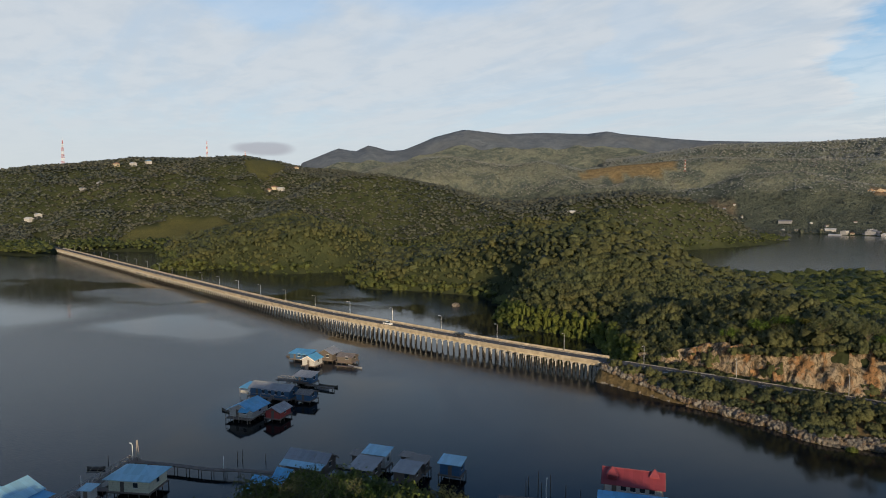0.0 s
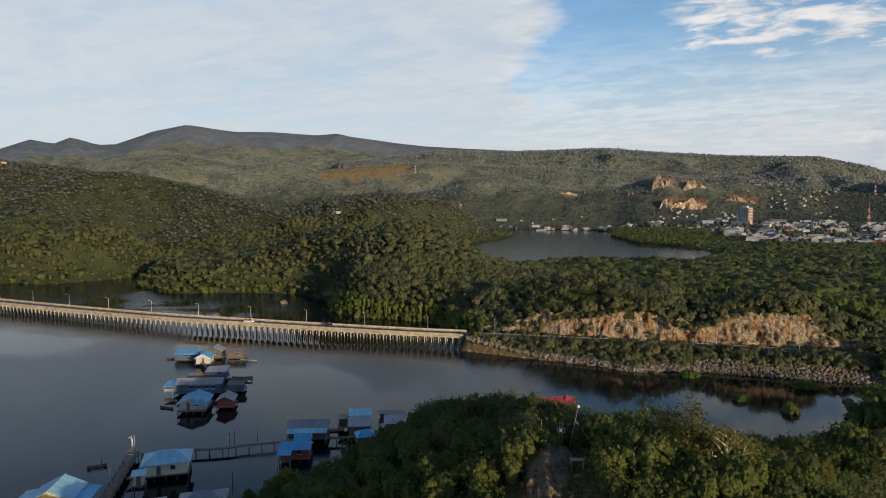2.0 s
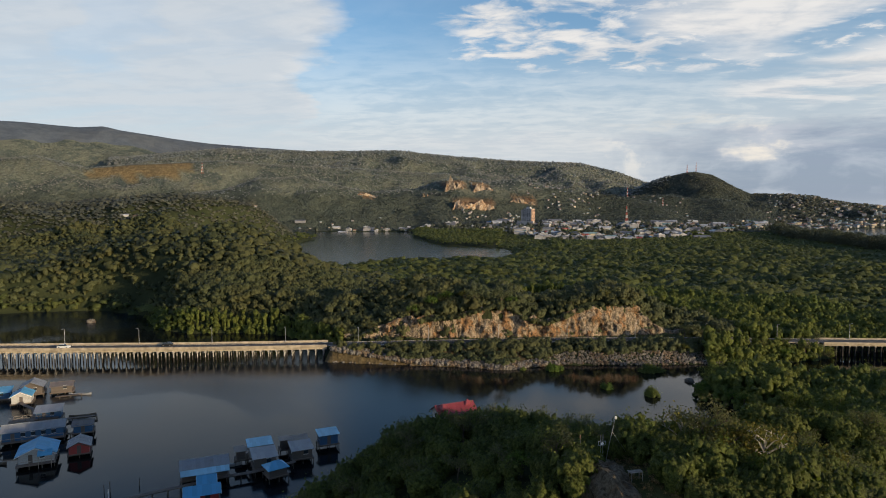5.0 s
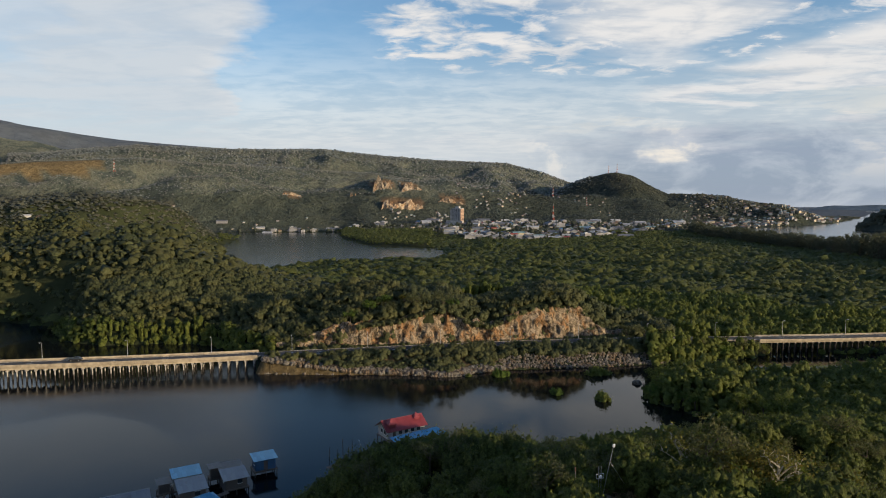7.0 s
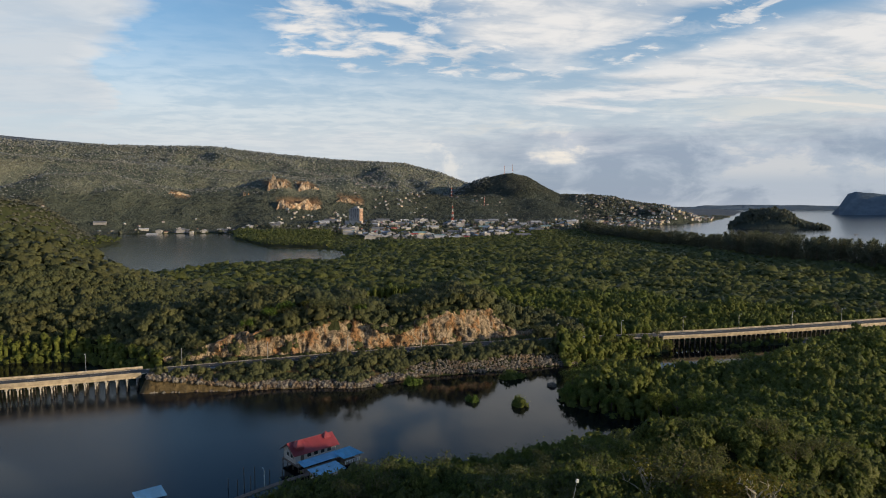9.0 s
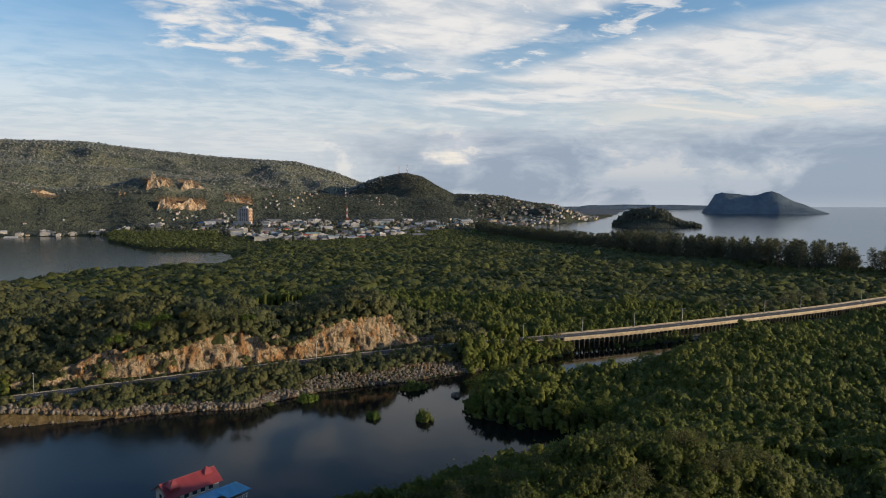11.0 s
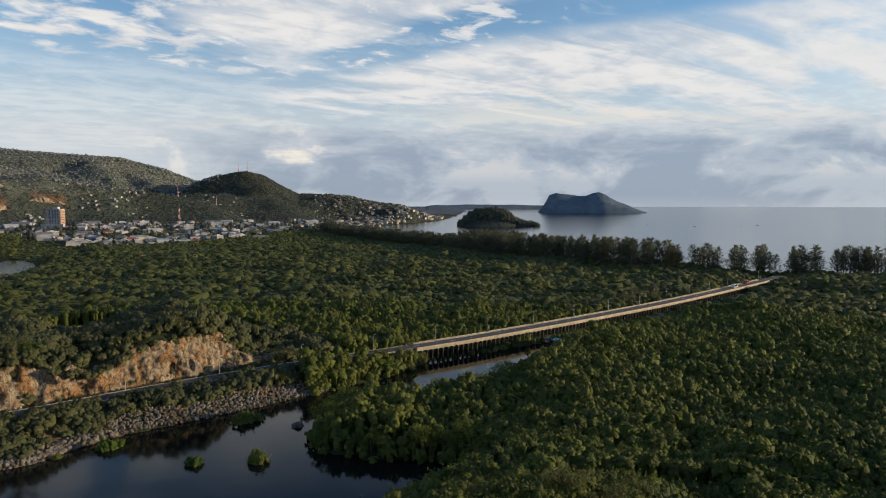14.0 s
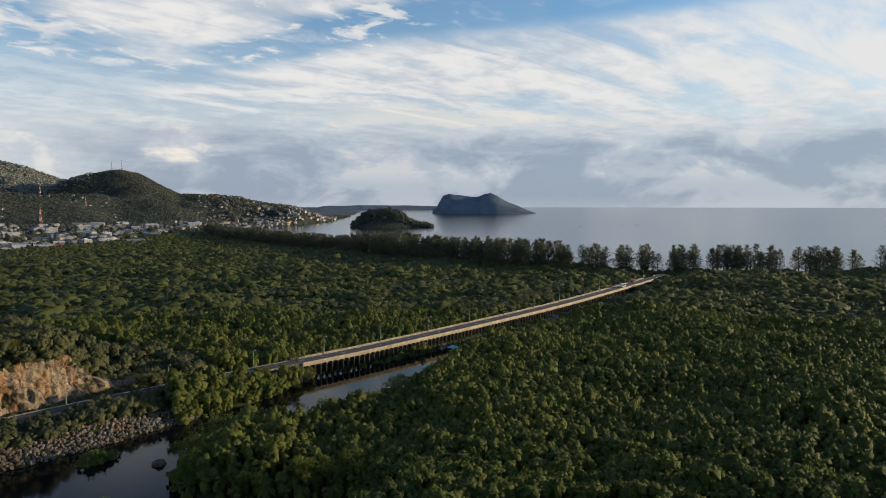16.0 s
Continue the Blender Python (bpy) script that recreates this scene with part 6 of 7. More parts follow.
def beach_stall(k):
    rng = np.random.default_rng(300 + k)
    y = 335 + 13 * k + rng.uniform(-4, 4)
    x = float(np.interp(y, (300, 345, 405, 500, 640), (575, 522, 474, 458, 452))) - rng.uniform(4, 26)
    stall = root("beach_stall", pose(x, y, float(height(np.array([x]), np.array([y]))[0]), 0, 0, rng.uniform(0, 180)), "small pale beach stall below the casuarinas", "stall", "stalls along the beach")
    w, d = rng.uniform(2.5, 5.5), rng.uniform(2.2, 3.6)
    part("wall", boxed(-w / 2, w / 2, -d / 2, d / 2, -0.4, 2.1), M["mast_white" if k % 3 else "wall_cream"], stall)
    part("roof", hip_prism(w, d, 2.2, 0.7, 0.4, 0.1), M[("roof_white", "roof_grey", "roof_red", "roof_rust")[k % 4]], stall)


for k in range(22):
    beach_stall(k)
build_town()
build_tower()
for az, r, tall, wide in ((9.75, 1420, 44, 5), (9.7, 1880, 34, 4), (12.6, 1900, 26, 3), (14.4, 2330, 26, 3), (15.1, 2330, 30, 3), (-77.5, 1345, 46, 5), (-66.8, 1370, 36, 3), (-63.7, 1370, 14, 2), (-27.0, 2050, 34, 5)):
    lattice_mast(math.sin(radians(az)) * r, math.cos(radians(az)) * r, tall, wide, "red and white lattice radio mast on the land")


# ---- stilt village ----
M["tin_blue"] = material("blue_roof_sheet", tin_shader, colour=(0.10, 0.38, 0.62), rust_amount=0.12)
M["tin_pale"] = material("pale_blue_roof_sheet", tin_shader, colour=(0.30, 0.55, 0.68), rust_amount=0.12)
M["tin_grey"] = material("grey_roof_sheet", tin_shader, colour=(0.27, 0.28, 0.30), rust_amount=0.3)
M["tin_brown"] = material("old_brown_roof_sheet", tin_shader, colour=(0.20, 0.17, 0.15), rust_amount=0.6)
M["tin_red"] = material("red_roof_sheet", tin_shader, colour=(0.25, 0.045, 0.055), rust_amount=0.08)
M["boards_white"] = material("white_boards", board_shader, colour=(0.44, 0.43, 0.41))
M["boards_cream"] = material("cream_boards", board_shader, colour=(0.58, 0.57, 0.44))
M["boards_yellow"] = material("yellow_boards", board_shader, colour=(0.68, 0.50, 0.16))
M["boards_blue"] = material("blue_boards", board_shader, colour=(0.028, 0.095, 0.20), upright=True)
M["boards_red"] = material("red_boards", board_shader, colour=(0.32, 0.045, 0.04), upright=True)
M["boards_dark"] = material("dark_old_boards", board_shader, colour=(0.11, 0.09, 0.075), upright=True)
M["planks"] = material("grey_planks", board_shader, colour=(0.15, 0.115, 0.095), upright=True, gap=30)
M["stilt"] = material("wet_stilt_wood", plain, colour=(0.10, 0.08, 0.06), rough=0.85, scale=1.5, stain=(0.03, 0.03, 0.025), stain_amount=0.6)
M["pale_pole"] = material("pale_pole_wood", plain, colour=(0.34, 0.29, 0.24), rough=0.8, scale=2.0)
M["trim"] = material("white_trim", plain, colour=(0.70, 0.69, 0.66), rough=0.6)

TIN = {"tin_blue": "bright blue", "tin_pale": "pale blue", "tin_grey": "grey", "tin_brown": "old brown", "tin_red": "dark red"}
WALL = {"boards_white": "white board", "boards_cream": "cream", "boards_yellow": "yellow", "boards_blue": "blue board", "boards_red": "red board", "boards_dark": "dark weathered board"}


def roof_sheet(bm, corners, thick=0.07):
    """A thick sheet over four corners, given anticlockwise from above."""
    up = (Vector(corners[1]) - Vector(corners[0])).cross(Vector(corners[3]) - Vector(corners[0])).normalized() * thick
    top = [bm.verts.new(Vector(c) + up) for c in corners]
    low = [bm.verts.new(Vector(c)) for c in corners]
    bm.faces.new(top)
    bm.faces.new(low[::-1])
    for i in range(4):
        j = (i + 1) % 4
        bm.faces.new((low[i], low[j], top[j], top[i]))
    return bm


def wall_panel(w, h, holes, thick=0.12):
    """A wall of width w and height h in x and z, with holes (x0, x1, z0, z1) cut through it."""
    bm = bmesh.new()
    xs = sorted({-w / 2, w / 2, *[v for o in holes for v in o[:2]]})
    zs = sorted({0.0, h, *[v for o in holes for v in o[2:]]})
    for x0, x1 in zip(xs, xs[1:]):
        for z0, z1 in zip(zs, zs[1:]):
            if not any(o[0] <= x0 and x1 <= o[1] and o[2] <= z0 and z1 <= o[3] for o in holes):
                box(bm, x0, x1, -thick / 2, thick / 2, z0, z1)
    bmesh.ops.remove_doubles(bm, verts=bm.verts, dist=1e-4)
    return bm


def placed(ob, m):
    ob.matrix_basis = m
    return ob


def stilt_house(x, y, turn, w, d, walls, tin, roof="gable", h=2.5, floor=1.35, rise=1.2, eave=0.5, porch=0.0, stilts=2.3, extra="", openings=(2, 1)):
    """A house over the water: planked floor on stilts, boarded walls with windows and a door, tin roof. The ridge runs along x ('gable'), along y ('front')."""
    house = root("stilt_house", pose(x, y, 0, 0, 0, turn), f"{WALL[walls]} stilt house with a {TIN[tin]} metal roof{extra}", "house", "stilt houses on the bay")
    fx, fy = w / 2 + 0.4, d / 2 + 0.4
    part("floor", boxed(-fx, fx, -fy - porch, fy, floor - 0.18, floor, 0.02), M["planks"], house)
    part("floor_beam", boxed(-fx, fx, -fy + 0.3, -fy + 0.5, floor - 0.42, floor - 0.184), M["stilt"], house)
    part("floor_beam", boxed(-fx, fx, fy - 0.5, fy - 0.3, floor - 0.42, floor - 0.184), M["stilt"], house)
    seed = random.Random(int(x * 7 + y * 13))
    nx, ny = max(2, round((2 * fx) / stilts) + 1), max(2, round((2 * fy + porch) / stilts) + 1)
    for i in range(nx):
        for j in range(ny):
            px, py = -fx + 0.15 + (2 * fx - 0.3) * i / (nx - 1), -fy - porch + 0.15 + (2 * fy + porch - 0.3) * j / (ny - 1)
            part("stilt", tubed([(px + seed.uniform(-0.2, 0.2), py + seed.uniform(-0.2, 0.2), -2.2), (px, py, floor - 0.184)], [0.11, 0.10], 6), M["stilt"], house)
    for side, length, turn2, off in (("front", w, 0, (0, -d / 2)), ("back", w, 180, (0, d / 2)), ("left", d - 0.24, -90, (-w / 2 + 0.06, 0)), ("right", d - 0.24, 90, (w / 2 - 0.06, 0))):
        count = openings[0] if side in ("front", "back") else openings[1]
        spots = np.linspace(-0.5, 0.5, count + 2)[1:-1] * length
        door = int(side == "front" and count > 0)
        holes = [(s - 0.45, s + 0.45, 0.0, 2.0) if door and k == 0 else (s - 0.5, s + 0.5, 0.95, 1.95) for k, s in enumerate(spots)]
        m = pose(off[0], off[1], floor, 0, 0, turn2)
        placed(part("wall", wall_panel(length, h, holes), M[walls], house), m)
        for k, (x0, x1, z0, z1) in enumerate(holes):
            if z0 == 0:
                placed(part("door", boxed(x0 + 0.02, x1 - 0.02, -0.03, 0.03, 0.02, 1.98, 0.01), M["boards_dark"], house), m)
            else:
                win = placed(part("window", boxed(x0, x1, -0.02, 0.02, z0, z1), M["window_dark"], house), m)
                bm = boxed(x0 - 0.08, x1 + 0.08, -0.1, -0.03, z1, z1 + 0.09)
                box(bm, x0 - 0.08, x1 + 0.08, -0.12, -0.03, z0 - 0.09, z0)
                part("frame", bm, M["trim"], win)
    top = floor + h
    if roof in ("gable", "front"):
        a, b = (w, d) if roof == "gable" else (d, w)
        spin = Matrix() if roof == "gable" else pose(0, 0, 0, 0, 0, 90)
        ax, by = a / 2 + eave, b / 2 + eave
        drop = rise * eave / (b / 2)
        for s in (-1, 1):
            cs = [(-ax, s * by, top - drop), (ax, s * by, top - drop), (ax, 0, top + rise), (-ax, 0, top + rise)]
            placed(part("roof_sheet", roof_sheet(bmesh.new(), cs if s < 0 else cs[::-1]), M[tin], house), spin)
            bm = bmesh.new()
            e = s * (a / 2 - 0.06)
            tri = [[bm.verts.new((e + k, yy, zz)) for yy, zz in ((-b / 2 + 0.1, top), (b / 2 - 0.1, top), (0, top + rise - 0.12))] for k in (-0.05, 0.05)]
            bm.faces.new(tri[0][::-1])
            bm.faces.new(tri[1])
            for i in range(3):
                bm.faces.new((tri[0][i], tri[0][(i + 1) % 3], tri[1][(i + 1) % 3], tri[1][i]))
            placed(part("gable_wall", bm, M[walls], house), spin)
            bm = bmesh.new()
            for q in (-1, 1):
                roof_sheet(bm, [(s * ax, q * by, top - drop - 0.18), (s * (ax + 0.06), q * by, top - drop - 0.18), (s * (ax + 0.06), 0, top + rise - 0.14), (s * ax, 0, top + rise - 0.14)], 0.16)
            placed(part("barge_board", bm, M["trim"] if tin in ("tin_blue", "tin_pale") else M["stilt"], house), spin)
        placed(part("ridge_cap", tubed([(-ax, 0, top + rise + 0.05), (ax, 0, top + rise + 0.05)], 0.12, 6), M[tin], house), spin)
    elif roof == "hip":
        part("roof", hip_prism(w, d, top + 0.1, rise, eave, 0.12, 0.45), M[tin], house)
        part("ridge_cap", tubed([(-w * 0.225, 0, top + rise + 0.1), (w * 0.225, 0, top + rise + 0.1)], 0.11, 6), M[tin], house)
    else:
        ax, by = w / 2 + eave, d / 2 + eave
        part("roof_sheet", roof_sheet(bmesh.new(), [(-ax, -by, top + 0.05), (ax, -by, top + 0.05), (ax, by, top + rise), (-ax, by, top + rise)]), M[tin], house)
        for s in (-1, 1):
            bm = bmesh.new()
            e = s * (w / 2 - 0.06)
            tri = [[bm.verts.new((e + k, yy, zz)) for yy, zz in ((-d / 2 + 0.1, top), (d / 2 - 0.1, top), (d / 2 - 0.1, top + rise * 0.88))] for k in (-0.05, 0.05)]
            bm.faces.new(tri[0][::-1])
            bm.faces.new(tri[1])
            for i in range(3):
                bm.faces.new((tri[0][i], tri[0][(i + 1) % 3], tri[1][(i + 1) % 3], tri[1][i]))
            part("gable_wall", bm, M[walls], house)
        part("gable_wall", boxed(-w / 2, w / 2, d / 2 - 0.06, d / 2 + 0.06, top + 0.002, top + rise * 0.86), M[walls], house)
    if porch:
        for s in (-1, -0.33, 0.33, 1):
            part("porch_post", tubed([(s * fx * 0.96, -fy - porch + 0.1, floor), (s * fx * 0.96, -fy - porch + 0.1, floor + 1.0)], 0.05, 6), M["pale_pole"], house)
        part("porch_rail", tubed([(-fx * 0.96, -fy - porch + 0.1, floor + 1.0), (fx * 0.96, -fy - porch + 0.1, floor + 1.0)], 0.05, 6), M["pale_pole"], house)
    return house


def lean_to(house, cs, mat, posts=()):
    """A lower roof sheet against a house, on posts."""
    part("lean_to_roof", roof_sheet(bmesh.new(), cs), M[mat], house)
    for x, y, z0, z1 in posts:
        part("post", tubed([(x, y, z0), (x, y, z1)], 0.07, 6), M["pale_pole"], house)


# outer row, from the nearest to the bridge side
h = stilt_house(-106.3, 125.1, 32, 7.1, 7.1, "boards_white", "tin_blue", "front", h=2.2, rise=1.44, eave=0.7, porch=1.2, floor=1.0)
lean_to(h, [(0.4, -5.6, 3.0), (3.4, -5.6, 3.0), (3.4, -3.7, 3.9), (0.4, -3.7, 3.9)], "tin_blue", ((0.6, -5.4, -1.8, 3.0), (3.2, -5.4, -1.8, 3.0)))
stilt_house(-99.6, 130.5, 32, 4.3, 5.4, "boards_red", "tin_grey", "front", h=1.9, rise=1.02, openings=(1, 1), floor=1.0)
h = stilt_house(-117.6, 138.0, 30, 13.5, 4.8, "boards_blue", "tin_grey", "gable", rise=1.1, porch=1.0, openings=(5, 1), floor=1.0)
lean_to(h, [(-10.6, -2.8, 2.9), (-7.3, -2.8, 2.9), (-7.3, 2.6, 3.4), (-10.6, 2.6, 3.4)], "tin_blue", ((-10.4, -2.6, -1.8, 2.9), (-10.4, 2.4, -1.8, 3.4)))
part("porch_box", boxed(-10.3, -7.5, -2.4, -2.0, 1.1, 2.0, 0.03), M["boards_white"], h)
stilt_house(-108.1, 143.7, 30, 4.3, 4.3, "boards_blue", "tin_brown", "gable", h=1.9, rise=0.68, openings=(1, 1), floor=1.0)
stilt_house(-124.8, 152.4, 30, 6.1, 4.3, "boards_blue", "tin_grey", "shed", h=1.9, rise=0.85, openings=(2, 1), floor=1.0)
stilt_house(-143.3, 164.8, 30, 5.0, 5.2, "boards_white", "tin_blue", "front", h=2.3, rise=1.27, openings=(1, 1), floor=1.0)
stilt_house(-154.2, 166.8, 30, 7.9, 4.7, "boards_blue", "tin_blue", "shed", h=1.8, rise=0.77, openings=(3, 1), floor=1.0)
stilt_house(-147.5, 174.1, 30, 6.0, 6.0, "boards_dark", "tin_grey", "front", h=2.3, rise=1.44, openings=(2, 1), floor=1.0)
stilt_house(-139.5, 177.1, 30, 5.8, 4.8, "boards_dark", "tin_brown", "gable", h=1.9, rise=0.77, openings=(2, 1), floor=1.0)
# group beside the hill
h = stilt_house(-62.2, 120.0, 30, 9.4, 4.6, "boards_dark", "tin_grey", "gable", h=2.3, rise=1.3, openings=(3, 1))
lean_to(h, [(-5.0, -4.6, 3.0), (5.0, -4.6, 3.0), (5.0, -2.7, 3.6), (-5.0, -2.7, 3.6)], "tin_pale", ((-4.8, -4.4, -1.8, 3.0), (4.8, -4.4, -1.8, 3.0), (0, -4.4, -1.8, 3.0)))
stilt_house(-58.0, 129.4, 30, 2.0, 2.2, "boards_dark", "tin_brown", "shed", h=1.9, rise=0.3, openings=(1, 0))
h = stilt_house(-56.4, 107.6, 28, 6.2, 4.0, "boards_red", "tin_blue", "gable", h=2.2, rise=0.9, openings=(2, 1))
lean_to(h, [(-3.6, -4.4, 2.9), (-0.4, -4.4, 2.9), (-0.4, -2.4, 3.4), (-3.6, -2.4, 3.4)], "tin_blue", ((-3.4, -4.2, -1.8, 2.9), (-0.6, -4.2, -1.8, 2.9)))
stilt_house(-57.4, 111.6, 28, 3.0, 2.4, "boards_dark", "tin_blue", "gable", h=2.5, rise=1.0, openings=(1, 0))
stilt_house(-54.4, 132, 30, 5.0, 3.2, "boards_white", "tin_pale", "shed", h=2.7, rise=0.7, openings=(3, 1))
stilt_house(-51.2, 126.8, 30, 4.8, 4.6, "boards_dark", "tin_grey", "shed", h=2.2, rise=0.8, openings=(2, 1))
stilt_house(-50.0, 136.6, 30, 1.8, 2.0, "boards_dark", "tin_brown", "shed", h=2.2, rise=0.2, openings=(1, 0))
stilt_house(-46.8, 137.2, 30, 4.2, 3.0, "boards_dark", "tin_brown", "shed", h=1.9, rise=0.5, openings=(1, 1))
stilt_house(-44.4, 132.6, 30, 4.4, 4.2, "boards_dark", "tin_grey", "shed", h=2.0, rise=0.7, openings=(2, 1))
stilt_house(-40.6, 141.6, 30, 4.4, 3.2, "boards_blue", "tin_pale", "shed", h=2.3, rise=0.6, openings=(1, 1))
stilt_house(-46.6, 122.0, 42, 3.9, 3.6, "boards_dark", "tin_blue", "hip", h=1.6, rise=1.1, openings=(0, 0))
# houses by the long jetty
stilt_house(-76.8, 89, 42, 8.6, 6.2, "boards_cream", "tin_pale", "hip", h=2.5, rise=1.7, eave=0.8)
stilt_house(-74.2, 79.6, 42, 1.9, 1.9, "boards_white", "tin_pale", "shed", h=2.0, floor=2.4, rise=0.3, openings=(1, 0))
stilt_house(-54.5, 77.5, 40, 7.6, 6.6, "boards_dark", "tin_grey", "hip", h=2.4, rise=1.7, eave=0.7)
h = stilt_house(-82.8, 68, 34, 7.2, 6.6, "boards_yellow", "tin_pale", "front", h=2.5, rise=1.7, eave=0.7)
lean_to(h, [(3.6, -4.2, 3.5), (7.0, -4.2, 3.0), (7.0, 3.6, 3.0), (3.6, 3.6, 3.5)], "tin_blue", ((6.8, -4.0, -1.8, 3.0), (6.8, 3.4, -1.8, 3.0)))
lean_to(h, [(-6.8, -2.8, 3.0), (-3.6, -2.8, 3.5), (-3.6, 3.0, 3.5), (-6.8, 3.0, 3.0)], "tin_pale", ((-6.6, -2.6, -1.8, 3.0), (-6.6, 2.8, -1.8, 3.0)))


# red-roofed house with its turret, landing and pavilion
def red_house():
    house = stilt_house(-10.8, 163.2, 32, 10.6, 5.4, "boards_white", "tin_red", "gable", h=2.5, rise=1.7, eave=0.7, porch=1.5, openings=(5, 2), extra=" with spires")
    for x, y, s in ((-3.9, -1.6, 1.0), (4.0, -0.4, 0.9)):
        spire = part("spire_base", boxed(x - 0.95 * s, x + 0.95 * s, y - 0.95 * s, y + 0.95 * s, 4.2, 5.1, 0.03), M["tin_red"], house)
        bm = bmesh.new()
        rim = [bm.verts.new((x + a * 1.15 * s, y + b * 1.15 * s, 5.104)) for a, b in ((-1, -1), (1, -1), (1, 1), (-1, 1))]
        tip = bm.verts.new((x, y, 6.5 * (0.93 + 0.07 * s)))
        bm.faces.new(rim[::-1])
        for i in range(4):
            bm.faces.new((rim[i], rim[(i + 1) % 4], tip))
        part("spire_roof", bm, M["tin_red"], spire)


red_house()


def shelter(x, y, turn, w, d, tin, top=2.7, hip=False, rail=False, label=""):
    s = root("shelter", pose(x, y, 0, 0, 0, turn), label, "shelter")
    part("floor", boxed(-w / 2, w / 2, -d / 2, d / 2, 1.1, 1.28, 0.02), M["planks"], s)
    n = max(2, round(w / 2.6) + 1)
    for i in range(n):
        for q in (-1, 1):
            px, py = -w / 2 + 0.12 + (w - 0.24) * i / (n - 1), q * (d / 2 - 0.12)
            part("post", tubed([(px, py, -2), (px, py, top)], 0.08, 6), M["stilt"], s)
    if hip:
        part("roof", hip_prism(w, d, top + 0.1, 1.3, 0.5, 0.1, 0.3), M[tin], s)
    else:
        part("roof_sheet", roof_sheet(bmesh.new(), [(-w / 2 - 0.3, -d / 2 - 0.3, top + 0.02), (w / 2 + 0.3, -d / 2 - 0.3, top + 0.02), (w / 2 + 0.3, d / 2 + 0.3, top + 0.45), (-w / 2 - 0.3, d / 2 + 0.3, top + 0.45)]), M[tin], s)
    if rail:
        for q in (-1, 1):
            bm = boxed(-w / 2, w / 2, q * d / 2 - 0.04, q * d / 2 + 0.04, 2.0, 2.1)
            for k in range(9):
                u = -w / 2 + 0.3 + (w - 0.6) * k / 8
                box(bm, u - 0.12, u + 0.12, q * d / 2 - 0.03, q * d / 2 + 0.03, 1.3, 1.99)
            part("railing", bm, M["trim"], s)


shelter(-70.2, 65.4, -51, 8.5, 2.2, "tin_blue", label="long narrow shelter with a blue metal roof beside the jetty")
shelter(-8.2, 156.6, 34, 9.6, 2.2, "tin_blue", label="long covered landing with a bright blue metal roof")
shelter(-2.2, 159.4, 34, 4.4, 4.4, "tin_blue", 2.9, True, True, "square open pavilion with a blue hipped roof over the water")
stilt_house(-6.6, 149.0, 34, 6.2, 3.3, "boards_white", "tin_blue", "shed", h=2.1, floor=1.3, rise=0.4, openings=(1, 1))


# walkways and jetties
def walkway(points, wide, label, name="walkway", rails=False, z=1.45):
    line = smooth_line(np.array(points, float), 0.5)
    way = root(name, Matrix(), label, "jetty")
    for s in (-0.4, 0.4):
        part("beam", strip(line[::4], [(s * wide, -0.22), (s * wide, -0.05), (s * wide + 0.12, -0.05), (s * wide + 0.12, -0.22)], z), M["stilt"], way)
    d, n = frames_along(line)
    rng = random.Random(int(points[0][0] * 10))
    plank = None
    for k in range(0, len(line) - 1):
        if k > 280:
            break
        m = pose(line[k, 0], line[k, 1], z + rng.uniform(-0.015, 0.015), rng.uniform(-0.6, 0.6), 0, math.degrees(math.atan2(d[k, 1], d[k, 0])) + rng.uniform(-1.5, 1.5))
        if plank is None:
            plank = placed(part("plank", boxed(-0.23, 0.23, -wide / 2, wide / 2, -0.046, 0.0, 0.01), M["planks"], way), m)
        else:
            ob = new("plank", plank.data)
            ob.parent, ob.matrix_basis = way, m
    for k in range(2, len(line), 6):
        for s in (-0.42, 0.42):
            p = line[k] + n[k] * s * wide
            up = z + (1.0 if rails else -0.05)
            part("stilt", tubed([(p[0] + rng.uniform(-0.15, 0.15), p[1], -2.2), (p[0], p[1], up)], [0.09, 0.08], 6), M["stilt"], way)
        if rails and k + 6 < len(line):
            for s in (-0.42, 0.42):
                a, b = line[k] + n[k] * s * wide, line[k + 6] + n[k + 6] * s * wide
                part("rail", tubed([(*a, z + 0.95), (*b, z + 0.95)], 0.045, 5), M["pale_pole"], way)
            a, b = line[k] - n[k] * 0.42 * wide, line[k + 6] + n[k + 6] * 0.42 * wide
            for _ in range(3 if wide > 2 else 1):
                q = line[min(k + rng.randint(0, 5), len(line) - 1)]
                lean = (rng.uniform(-0.5, 0.5) * wide, rng.uniform(-0.9, 0.9))
                part("stick", tubed([(q[0] - lean[0], q[1] - lean[1], z + rng.uniform(0.05, 0.5)), (q[0] + lean[0], q[1] + lean[1], z + rng.uniform(0.7, 1.5))], 0.06, 5), M["pale_pole"], way)
            part("cross_bar", tubed([(*a, z + 0.95), (*(line[k] + n[k] * 0.42 * wide), z + 0.95)], 0.05, 5), M["pale_pole"], way)
    return way


walkway([(-90, 92), (-82, 98), (-75, 103), (-70, 108), (-64, 113), (-58, 118), (-51, 122.5), (-44, 129)], 1.3, "narrow plank walkway on stilts across the water")
walkway([(-91.5, 92.5), (-85, 84.5), (-78.5, 76.5), (-72.5, 69), (-66, 61)], 2.4, "broad plank jetty on stilts with pole railings", "jetty", True)
walkway([(-26, 141), (-20, 146), (-12, 151.5), (-4, 156)], 1.4, "plank walkway on stilts beside the red-roofed house")
walkway([(-131.5, 145.7), (-127.4, 148.3), (-121.2, 151.9)], 2.6, "open plank platform with pole railings", "platform", True)
walkway([(-121.2, 150.4), (-116.1, 153.5), (-111.9, 155.5)], 1.2, "low plank landing on stilts", z=0.9)
